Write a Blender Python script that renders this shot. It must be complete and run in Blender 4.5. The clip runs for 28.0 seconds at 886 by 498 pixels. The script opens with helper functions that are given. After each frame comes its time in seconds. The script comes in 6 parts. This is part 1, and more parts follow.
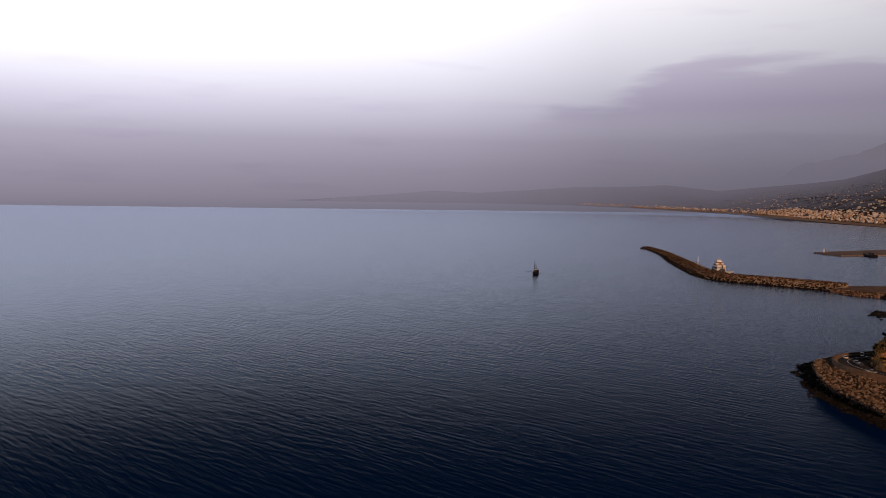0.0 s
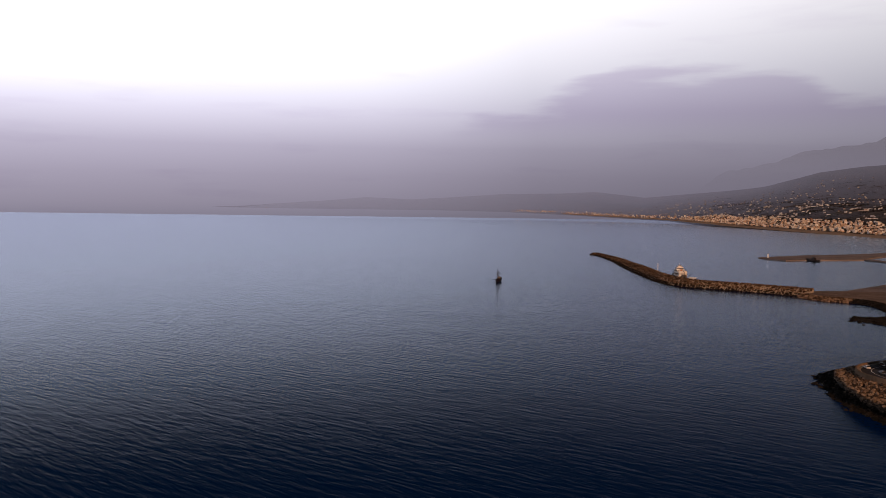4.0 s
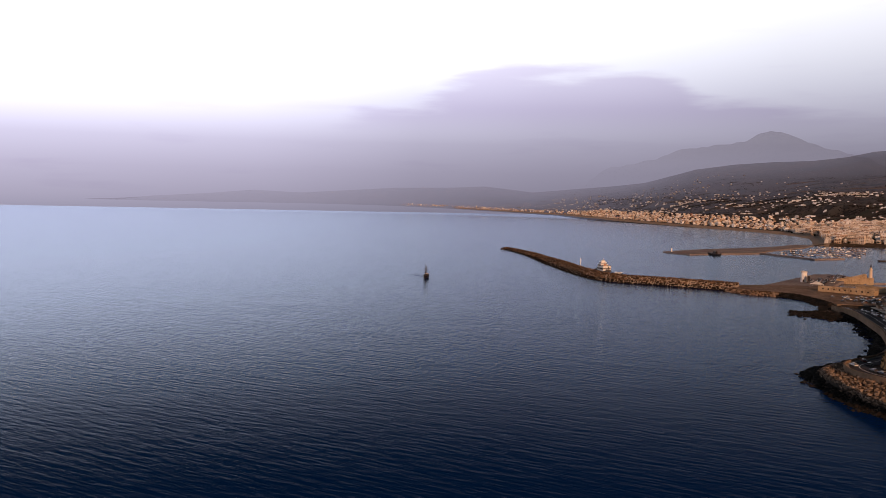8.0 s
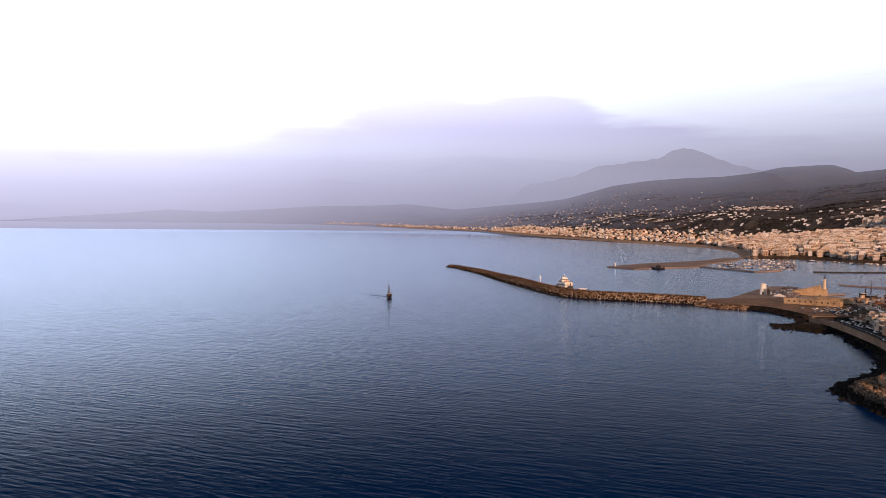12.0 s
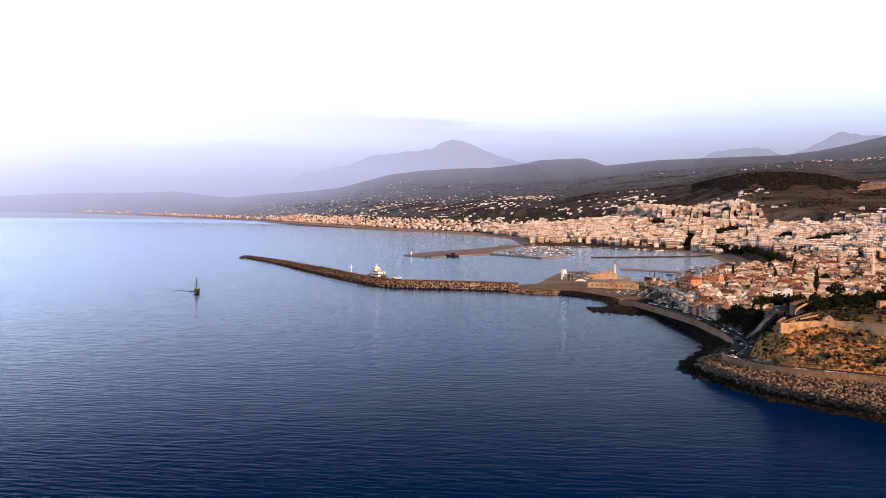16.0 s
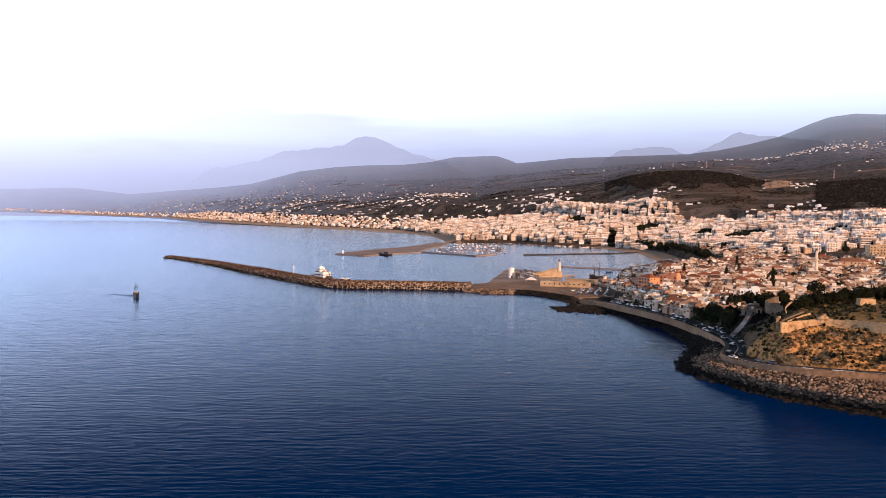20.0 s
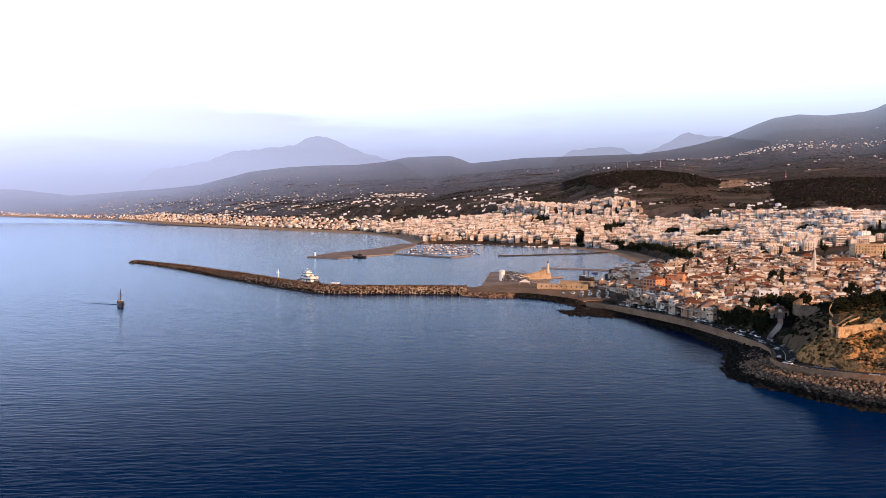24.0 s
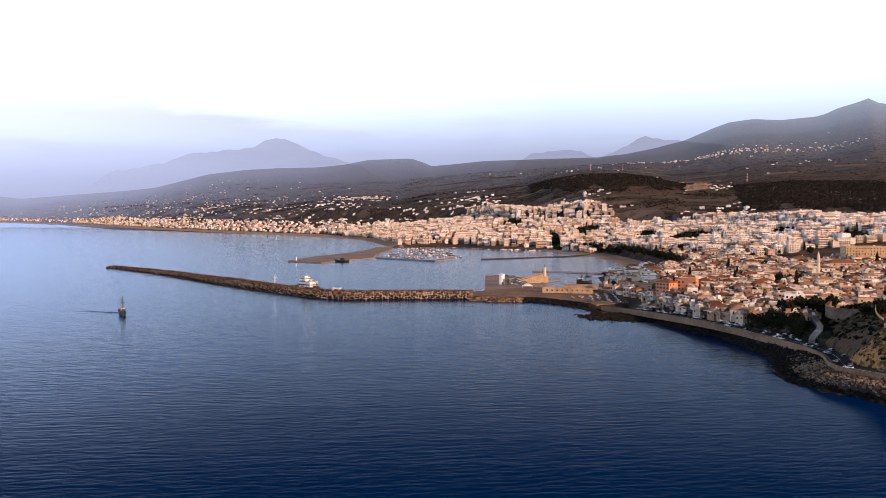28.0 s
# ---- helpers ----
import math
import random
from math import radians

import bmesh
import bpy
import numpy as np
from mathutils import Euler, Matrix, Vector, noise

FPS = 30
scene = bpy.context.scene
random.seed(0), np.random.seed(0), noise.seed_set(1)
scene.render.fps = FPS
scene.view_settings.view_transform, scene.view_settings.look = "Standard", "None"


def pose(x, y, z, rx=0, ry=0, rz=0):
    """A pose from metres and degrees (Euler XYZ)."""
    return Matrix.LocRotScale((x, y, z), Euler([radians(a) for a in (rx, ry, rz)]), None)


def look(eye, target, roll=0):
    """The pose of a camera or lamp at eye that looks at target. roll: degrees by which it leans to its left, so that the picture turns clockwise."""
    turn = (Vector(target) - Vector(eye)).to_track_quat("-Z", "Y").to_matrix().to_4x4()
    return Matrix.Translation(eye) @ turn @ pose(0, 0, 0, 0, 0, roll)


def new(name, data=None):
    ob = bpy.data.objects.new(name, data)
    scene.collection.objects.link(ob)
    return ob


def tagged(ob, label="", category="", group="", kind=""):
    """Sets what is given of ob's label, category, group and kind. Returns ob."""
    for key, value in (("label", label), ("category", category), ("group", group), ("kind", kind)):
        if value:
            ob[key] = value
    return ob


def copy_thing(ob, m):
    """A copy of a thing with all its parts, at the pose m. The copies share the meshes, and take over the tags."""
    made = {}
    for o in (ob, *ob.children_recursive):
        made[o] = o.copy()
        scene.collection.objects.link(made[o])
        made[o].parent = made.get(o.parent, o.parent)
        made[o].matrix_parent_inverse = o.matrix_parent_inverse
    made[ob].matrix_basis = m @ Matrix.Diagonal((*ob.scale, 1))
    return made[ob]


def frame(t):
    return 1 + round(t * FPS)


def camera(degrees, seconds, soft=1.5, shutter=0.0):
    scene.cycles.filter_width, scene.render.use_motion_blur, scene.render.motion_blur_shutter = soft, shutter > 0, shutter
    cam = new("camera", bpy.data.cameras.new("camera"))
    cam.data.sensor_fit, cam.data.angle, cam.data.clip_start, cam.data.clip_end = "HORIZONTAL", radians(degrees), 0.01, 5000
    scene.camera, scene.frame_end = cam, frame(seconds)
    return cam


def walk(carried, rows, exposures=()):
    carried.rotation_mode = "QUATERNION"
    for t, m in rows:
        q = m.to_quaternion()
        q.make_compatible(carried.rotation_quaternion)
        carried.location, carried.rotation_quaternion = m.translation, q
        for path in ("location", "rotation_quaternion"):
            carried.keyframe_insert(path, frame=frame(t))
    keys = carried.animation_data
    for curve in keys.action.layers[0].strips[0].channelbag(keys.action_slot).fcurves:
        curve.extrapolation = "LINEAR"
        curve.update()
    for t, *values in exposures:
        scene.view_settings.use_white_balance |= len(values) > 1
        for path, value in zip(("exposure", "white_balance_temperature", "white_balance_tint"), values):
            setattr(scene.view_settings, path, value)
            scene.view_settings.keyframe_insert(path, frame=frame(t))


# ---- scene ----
cam = camera(58.10, 28.0, 0.8)


def aim(x, y, z, turn, tilt, lean):
    """Eye in metres; turn clockwise from +y, tilt up, lean to the left, in degrees."""
    return pose(x, y, z, 0, 0, -turn) @ pose(0, 0, 0, 90 + tilt) @ pose(0, 0, 0, 0, 0, lean)


PATH = (
    (0.0, 239.93, -22.78, 77.32, -42.938, -3.689, 0.670),
    (0.5, 234.50, -22.66, 77.10, -42.561, -3.895, 0.835),
    (1.0, 229.05, -22.55, 76.88, -41.798, -3.844, 0.804),
    (1.5, 223.57, -22.45, 76.65, -41.015, -3.709, 0.799),
    (2.0, 218.03, -22.37, 76.42, -40.271, -3.574, 0.777),
    (2.5, 212.40, -22.29, 76.20, -39.564, -3.426, 0.713),
    (3.0, 206.69, -22.24, 75.98, -38.911, -3.287, 0.710),
    (3.5, 200.88, -22.19, 75.76, -38.292, -3.175, 0.683),
    (5.5, 175.10, -22.18, 75.18, -35.736, -3.230, 0.746),
    (6.0, 168.63, -22.05, 75.10, -34.903, -3.242, 0.744),
    (6.5, 162.17, -21.89, 75.03, -33.873, -3.305, 0.880),
    (7.0, 155.75, -21.71, 74.96, -32.343, -3.423, 1.012),
    (7.5, 149.38, -21.50, 74.89, -30.739, -3.461, 1.088),
    (8.0, 143.04, -21.27, 74.80, -29.329, -3.460, 1.037),
    (8.5, 136.70, -21.02, 74.71, -28.444, -3.397, 1.010),
    (9.0, 130.33, -20.74, 74.60, -27.748, -3.233, 0.896),
    (9.5, 123.89, -20.45, 74.47, -27.142, -2.982, 0.766),
    (10.0, 117.38, -20.14, 74.32, -26.571, -2.721, 0.799),
    (10.5, 110.79, -19.82, 74.15, -26.041, -2.452, 0.796),
    (11.0, 104.14, -19.49, 73.96, -25.544, -2.172, 0.699),
    (11.5, 97.46, -19.16, 73.75, -25.057, -2.015, 0.526),
    (12.0, 90.78, -18.82, 73.55, -23.281, -2.112, 0.417),
    (12.5, 84.15, -18.46, 73.35, -18.584, -2.549, 0.970),
    (13.0, 77.64, -18.10, 73.18, -13.777, -2.996, 1.596),
    (13.5, 71.24, -17.69, 73.05, -10.698, -3.056, 1.453),
    (15.5, 48.41, -14.91, 73.35, -7.530, -2.780, 0.456),
    (16.0, 42.91, -13.66, 73.48, -6.723, -2.800, 0.511),
    (16.5, 37.43, -12.31, 73.62, -5.608, -2.891, 0.710),
    (17.0, 31.98, -10.85, 73.76, -4.216, -3.040, 0.873),
    (17.5, 26.56, -9.29, 73.90, -3.018, -3.108, 0.790),
    (18.0, 21.19, -7.63, 74.04, -2.300, -3.156, 0.708),
    (18.5, 15.85, -5.87, 74.18, -1.779, -3.155, 0.624),
    (19.0, 10.55, -4.01, 74.30, -1.155, -3.107, 0.567),
    (19.5, 5.27, -2.06, 74.42, -0.544, -3.040, 0.502),
    (20.0, 0.00, 0.00, 74.53, 0.001, -2.968, 0.503),
    (20.5, -5.27, 2.19, 74.65, 0.557, -2.904, 0.501),
    (21.0, -10.57, 4.50, 74.78, 1.110, -2.884, 0.447),
    (21.5, -15.89, 6.94, 74.92, 1.613, -2.853, 0.435),
    (23.5, -37.56, 19.06, 75.70, 3.374, -2.922, 0.239),
    (24.0, -43.09, 21.48, 75.82, 3.845, -2.951, 0.221),
    (24.5, -48.62, 23.75, 75.93, 4.364, -3.016, 0.271),
    (25.0, -54.17, 25.88, 76.01, 4.951, -3.023, 0.365),
    (25.5, -59.74, 27.87, 76.07, 5.498, -2.996, 0.406),
    (26.0, -65.33, 29.76, 76.11, 5.963, -2.945, 0.390),
    (26.5, -70.95, 31.60, 76.14, 6.351, -2.870, 0.321),
    (27.0, -76.60, 33.41, 76.14, 6.695, -2.802, 0.275),
    (27.5, -82.27, 35.21, 76.13, 6.955, -2.762, 0.161),
    (28.0, -87.94, 37.00, 76.12, 7.206, -2.733, 0.136),
)
EXPOSURES = ((0, -1.32, 6400, 18), (3.5, -1.15, 6400, 18), (8, -0.54, 6200, 17), (11, -0.2, 6000, 16), (14, 0.32, 5750, 12), (20, 0.68, 5420, 11), (28, 0.52, 5380, 10))
walk(cam, [(t, aim(*row)) for t, *row in PATH], EXPOSURES)
# ---- end of walk ----

# ---- world, sun ----
SUN_TURN, SUN_TILT = 140.0, 17.0   # clockwise from +y, degrees above the horizon


def build_world():
    w = bpy.data.worlds.new("evening_sky")
    scene.world = w
    w.use_nodes = True
    nt = w.node_tree
    nt.nodes.clear()
    n = nt.nodes.new
    ln = nt.links.new
    out, bg = n("ShaderNodeOutputWorld"), n("ShaderNodeBackground")
    tc, sep = n("ShaderNodeTexCoord"), n("ShaderNodeSeparateXYZ")
    ln(tc.outputs["Generated"], sep.inputs[0])
    # colour by height over the horizon
    ramp = n("ShaderNodeValToRGB")
    mr = n("ShaderNodeMapRange")
    mr.inputs["From Min"].default_value, mr.inputs["From Max"].default_value = -0.05, 0.30
    ln(sep.outputs["Z"], mr.inputs[0])
    ln(mr.outputs[0], ramp.inputs[0])
    stops = [(0.0, (0.10, 0.10, 0.128)), (0.09, (0.112, 0.107, 0.133)), (0.143, (0.143, 0.134, 0.164)), (0.243, (0.185, 0.174, 0.212)), (0.343, (0.247, 0.236, 0.283)),
             (0.46, (0.395, 0.390, 0.445)), (0.54, (0.51, 0.515, 0.56)), (0.64, (0.65, 0.66, 0.69)), (0.80, (0.86, 0.87, 0.88)), (0.90, (1.0, 1.0, 1.0)), (1.0, (0.25, 0.30, 0.40))]
    el = ramp.color_ramp.elements
    while len(el) < len(stops):
        el.new(0.5)
    for e, (p, c) in zip(el, stops):
        e.position, e.color = p, (*c, 1)
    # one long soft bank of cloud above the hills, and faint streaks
    def node(kind, **sets):
        x = n("ShaderNode" + kind)
        for key, value in sets.items():
            if key == "op":
                x.operation = value
            else:
                x.inputs[int(key[1:])].default_value = value
        return x

    def ramped(source, lo, hi, rows):
        m_, r_ = node("MapRange", i1=lo, i2=hi), n("ShaderNodeValToRGB")
        r_.color_ramp.interpolation = "EASE"
        e_ = r_.color_ramp.elements
        while len(e_) < len(rows):
            e_.new(0.5)
        for e, (p, v) in zip(e_, rows):
            e.position, e.color = (p - lo) / (hi - lo), (v, v, v, 1)
        ln(source, m_.inputs[0])
        ln(m_.outputs[0], r_.inputs[0])
        return r_.outputs[0]

    turn = node("Math", op="ARCTAN2")
    ln(sep.outputs["X"], turn.inputs[0])
    ln(sep.outputs["Y"], turn.inputs[1])
    az = node("Math", op="DEGREES")
    ln(turn.outputs[0], az.inputs[0])
    rise = node("Math", op="ARCSINE")
    ln(sep.outputs["Z"], rise.inputs[0])
    el_ = node("Math", op="DEGREES")
    ln(rise.outputs[0], el_.inputs[0])
    mp = n("ShaderNodeMapping")
    mp.inputs["Scale"].default_value = (3.0, 3.0, 22.0)
    ns = n("ShaderNodeTexNoise")
    ns.inputs["Scale"].default_value, ns.inputs["Detail"].default_value = 2.2, 6.0
    ln(tc.outputs["Generated"], mp.inputs[0])
    ln(mp.outputs[0], ns.inputs[0])
    # its upper edge over the bearing, in twelfths of 12 degrees, ragged by the noise
    top = node("Math", op="MULTIPLY_ADD", i1=12.0)
    ln(ramped(az.outputs[0], -60, 60, ((-60, 0.25), (-40, 0.40), (-34, 0.60), (-25, 0.84), (-16, 0.86), (-10, 0.66), (-3, 0.52), (20, 0.40), (60, 0.3))), top.inputs[0])
    rag = node("Math", op="MULTIPLY_ADD", i1=5.0, i2=-3.4)
    ln(ns.outputs[0], rag.inputs[0])
    ln(rag.outputs[0], top.inputs[2])
    over = node("Math", op="SUBTRACT")
    ln(top.outputs[0], over.inputs[0])
    ln(el_.outputs[0], over.inputs[1])
    body = node("MapRange", i1=-0.7, i2=1.1)
    body.interpolation_type = "SMOOTHSTEP"
    ln(over.outputs[0], body.inputs[0])
    foot = node("MapRange", i1=4.2, i2=6.8)
    foot.interpolation_type = "SMOOTHSTEP"
    ln(el_.outputs[0], foot.inputs[0])
    mul = node("Math", op="MULTIPLY")
    ln(body.outputs[0], mul.inputs[0])
    ln(foot.outputs[0], mul.inputs[1])
    streak = node("MapRange", i1=0.56, i2=0.76, i3=0.0, i4=0.30)
    ln(ns.outputs[0], streak.inputs[0])
    mul2 = node("Math", op="MAXIMUM")
    ln(mul.outputs[0], mul2.inputs[0])
    ln(streak.outputs[0], mul2.inputs[1])
    veil = n("ShaderNodeMix")
    veil.data_type = "RGBA"
    veil.inputs[6].default_value, veil.inputs[7].default_value = (1, 1, 1, 1), (0.79, 0.745, 0.83, 1)
    ln(mul2.outputs[0], veil.inputs[0])
    cm = n("ShaderNodeVectorMath")
    cm.operation = "MULTIPLY"
    ln(ramp.outputs[0], cm.inputs[0])
    ln(veil.outputs[2], cm.inputs[1])
    # the dome above the hazy band
    sky = n("ShaderNodeTexSky")
    sky.sky_type, sky.sun_disc = "NISHITA", False
    sky.sun_elevation, sky.sun_rotation = radians(SUN_TILT), radians(SUN_TURN)
    sky.dust_density = 2.0
    sc = n("ShaderNodeVectorMath")
    sc.operation = "SCALE"
    sc.inputs["Scale"].default_value = 0.008
    tint = n("ShaderNodeVectorMath")
    tint.operation = "MULTIPLY"
    tint.inputs[1].default_value = (0.50, 0.78, 1.15)
    ln(sky.outputs[0], tint.inputs[0])
    ln(tint.outputs[0], sc.inputs[0])
    up = n("ShaderNodeMapRange")
    up.inputs["From Min"].default_value, up.inputs["From Max"].default_value = 0.27, 0.34
    ln(sep.outputs["Z"], up.inputs[0])
    fm = n("ShaderNodeMix")
    fm.data_type = "RGBA"
    # the haze is brighter and cooler away from the sun
    flat = n("ShaderNodeVectorMath")
    flat.operation = "DOT_PRODUCT"
    flat.inputs[1].default_value = (math.sin(radians(-75)), math.cos(radians(-75)), 0.0)
    ln(tc.outputs["Generated"], flat.inputs[0])
    side = n("ShaderNodeMapRange")
    side.inputs["From Min"].default_value, side.inputs["From Max"].default_value = -1.0, 1.0
    ln(flat.outputs["Value"], side.inputs[0])
    gain = n("ShaderNodeValToRGB")
    ge = gain.color_ramp.elements
    steps = ((0.0, 0.26), (0.30, 0.60), (0.50, 0.60), (0.68, 0.76), (0.80, 0.98), (0.86, 1.14), (0.92, 1.52), (1.0, 1.8))
    while len(ge) < len(steps):
        ge.new(0.5)
    for e, (p, v) in zip(ge, steps):
        e.position, e.color = p, (v / 2.5, v / 2.5, v / 2.5 * min(1.0, 0.93 + 0.09 * p), 1)
    ln(side.outputs[0], gain.inputs[0])
    lift = n("ShaderNodeVectorMath")
    lift.operation = "MULTIPLY"
    lift.inputs[1].default_value = (6.12, 6.12, 6.12)
    ln(gain.outputs[0], lift.inputs[0])
    glow = n("ShaderNodeVectorMath")
    glow.operation = "MULTIPLY"
    ln(cm.outputs[0], glow.inputs[0])
    ln(lift.outputs[0], glow.inputs[1])
    ln(up.outputs[0], fm.inputs[0])
    ln(glow.outputs[0], fm.inputs[6])
    ln(sc.outputs[0], fm.inputs[7])
    ln(fm.outputs[2], bg.inputs[0])
    bg.inputs[1].default_value = 1.0
    ln(bg.outputs[0], out.inputs[0])


build_world()
sun = new("sun", bpy.data.lights.new("sun", "SUN"))
sun.data.energy, sun.data.angle, sun.data.color = 5.0, radians(0.6), (1.0, 0.535, 0.275)
_s = (math.sin(radians(SUN_TURN)) * math.cos(radians(SUN_TILT)), math.cos(radians(SUN_TURN)) * math.cos(radians(SUN_TILT)), math.sin(radians(SUN_TILT)))
sun.matrix_world = look((_s[0] * 900, _s[1] * 900, _s[2] * 900), (0, 0, 0))


# ---- materials ----
def mat(name, colours, rough=0.8, metal=0.0, grain=1.0, stain=0.06, bump=0.3, vary="", spread=0.25, stretch=(1, 1, 1), depth=0.1):
    """A surface of two to four colours, mixed by noise at two scales (grain and stain: per metre); vary: object or island."""
    m = bpy.data.materials.new(name)
    m.use_nodes = True
    nt = m.node_tree
    b = nt.nodes["Principled BSDF"]
    n, ln = nt.nodes.new, nt.links.new
    b.inputs["Roughness"].default_value, b.inputs["Metallic"].default_value = rough, metal
    b.inputs["Specular IOR Level"].default_value = 0.12 if rough > 0.75 else 0.5
    tc, mp = n("ShaderNodeTexCoord"), n("ShaderNodeMapping")
    mp.inputs["Scale"].default_value = stretch
    ln(tc.outputs["Object"], mp.inputs[0])
    n1, n2 = n("ShaderNodeTexNoise"), n("ShaderNodeTexNoise")
    n1.inputs["Scale"].default_value, n1.inputs["Detail"].default_value = grain, 5.0
    n2.inputs["Scale"].default_value, n2.inputs["Detail"].default_value = stain, 4.0
    ln(mp.outputs[0], n1.inputs[0])
    ln(mp.outputs[0], n2.inputs[0])
    mixv = n("ShaderNodeMath")
    mixv.operation = "MULTIPLY_ADD"
    mixv.inputs[1].default_value = 0.5
    ln(n1.outputs[0], mixv.inputs[0])
    half = n("ShaderNodeMath")
    half.operation = "MULTIPLY"
    half.inputs[1].default_value = 0.5
    ln(n2.outputs[0], half.inputs[0])
    ln(half.outputs[0], mixv.inputs[2])
    last = mixv
    ramp = n("ShaderNodeValToRGB")
    el = ramp.color_ramp.elements
    k = len(colours)
    while len(el) < k:
        el.new(0.5)
    for i, c in enumerate(colours):
        el[i].position, el[i].color = 0.5 + spread * ((i / max(k - 1, 1)) - 0.5), (*c, 1)
    ln(last.outputs[0], ramp.inputs[0])
    col = ramp.outputs[0]
    if vary:
        rnd = n("ShaderNodeObjectInfo").outputs["Random"] if vary == "object" else n("ShaderNodeNewGeometry").outputs["Random Per Island"]
        pal = n("ShaderNodeValToRGB")
        pal.color_ramp.interpolation = "CONSTANT"
        pe = pal.color_ramp.elements
        while len(pe) < k:
            pe.new(0.5)
        for i, c in enumerate(colours):
            pe[i].position, pe[i].color = i / k, (*c, 1)
        ln(rnd, pal.inputs[0])
        shade = n("ShaderNodeMapRange")
        shade.inputs["From Min"].default_value, shade.inputs["From Max"].default_value = 0.3, 0.7
        shade.inputs["To Min"].default_value, shade.inputs["To Max"].default_value = 0.72, 1.12
        ln(last.outputs[0], shade.inputs[0])
        mm = n("ShaderNodeVectorMath")
        mm.operation = "SCALE"
        ln(pal.outputs[0], mm.inputs[0])
        ln(shade.outputs[0], mm.inputs["Scale"])
        col = mm.outputs[0]
    ln(col, b.inputs["Base Color"])
    if bump:
        bp = n("ShaderNodeBump")
        bp.inputs["Strength"].default_value, bp.inputs["Distance"].default_value = bump, depth
        ln(n1.outputs[0], bp.inputs["Height"])
        ln(bp.outputs[0], b.inputs["Normal"])
    return m


def water_material():
    m = bpy.data.materials.new("sea_water")
    m.use_nodes = True
    nt = m.node_tree
    nt.nodes.clear()
    n, ln = nt.nodes.new, nt.links.new
    out, mix = n("ShaderNodeOutputMaterial"), n("ShaderNodeMixShader")
    deep, gloss, fres = n("ShaderNodeBsdfDiffuse"), n("ShaderNodeBsdfGlossy"), n("ShaderNodeLayerWeight")
    deep.inputs["Color"].default_value = (0.0002, 0.017, 0.094, 1)
    gloss.inputs["Color"].default_value = (0.78, 0.89, 1.0, 1)
    gloss.distribution = "BECKMANN"
    gloss.inputs["Roughness"].default_value = 0.17
    curve = n("ShaderNodeValToRGB")
    ce = curve.color_ramp.elements
    rise = ((0.62, 0.0), (0.74, 0.010), (0.82, 0.11), (0.87, 0.33), (0.92, 0.61), (0.96, 0.80), (1.0, 0.87))
    while len(ce) < len(rise):
        ce.new(0.5)
    for e, (p, v) in zip(ce, rise):
        e.position, e.color = p, (v, v, v, 1)
    ln(fres.outputs["Facing"], curve.inputs[0])
    tc = n("ShaderNodeTexCoord")
    last = None
    for scale, dist, strength, st, turn in ((0.012, 1.0, 0.25, (1.0, 2.2, 1), 20), (0.06, 0.45, 0.4, (0.7, 2.6, 1), 8), (0.22, 0.45, 0.65, (0.5, 2.2, 1), -10), (0.7, 0.12, 0.5, (0.6, 2.0, 1), 6)):
        mp, ns, bp = n("ShaderNodeMapping"), n("ShaderNodeTexNoise"), n("ShaderNodeBump")
        mp.inputs["Scale"].default_value, mp.inputs["Rotation"].default_value = st, (0, 0, radians(turn))
        ns.inputs["Scale"].default_value, ns.inputs["Detail"].default_value = scale, 3.0
        bp.inputs["Strength"].default_value, bp.inputs["Distance"].default_value = strength, dist
        ln(tc.outputs["Object"], mp.inputs[0])
        ln(mp.outputs[0], ns.inputs[0])
        ln(ns.outputs[0], bp.inputs["Height"])
        if last:
            ln(last.outputs[0], bp.inputs["Normal"])
        last = bp
    for node in (deep, gloss, fres):
        ln(last.outputs[0], node.inputs["Normal"])
    ln(curve.outputs[0], mix.inputs[0])
    ln(deep.outputs[0], mix.inputs[1])
    ln(gloss.outputs[0], mix.inputs[2])
    ln(mix.outputs[0], out.inputs[0])
    return m


WATER = water_material()
EARTH = mat("coastal_earth", [(0.028, 0.023, 0.018), (0.06, 0.047, 0.036), (0.11, 0.085, 0.066)], 0.95, grain=0.35, stain=0.02, bump=0.5, depth=0.6)
FIELDS = [(0.011, 0.012, 0.011), (0.024, 0.025, 0.021), (0.085, 0.066, 0.054), (0.019, 0.022, 0.018), (0.046, 0.039, 0.036)]


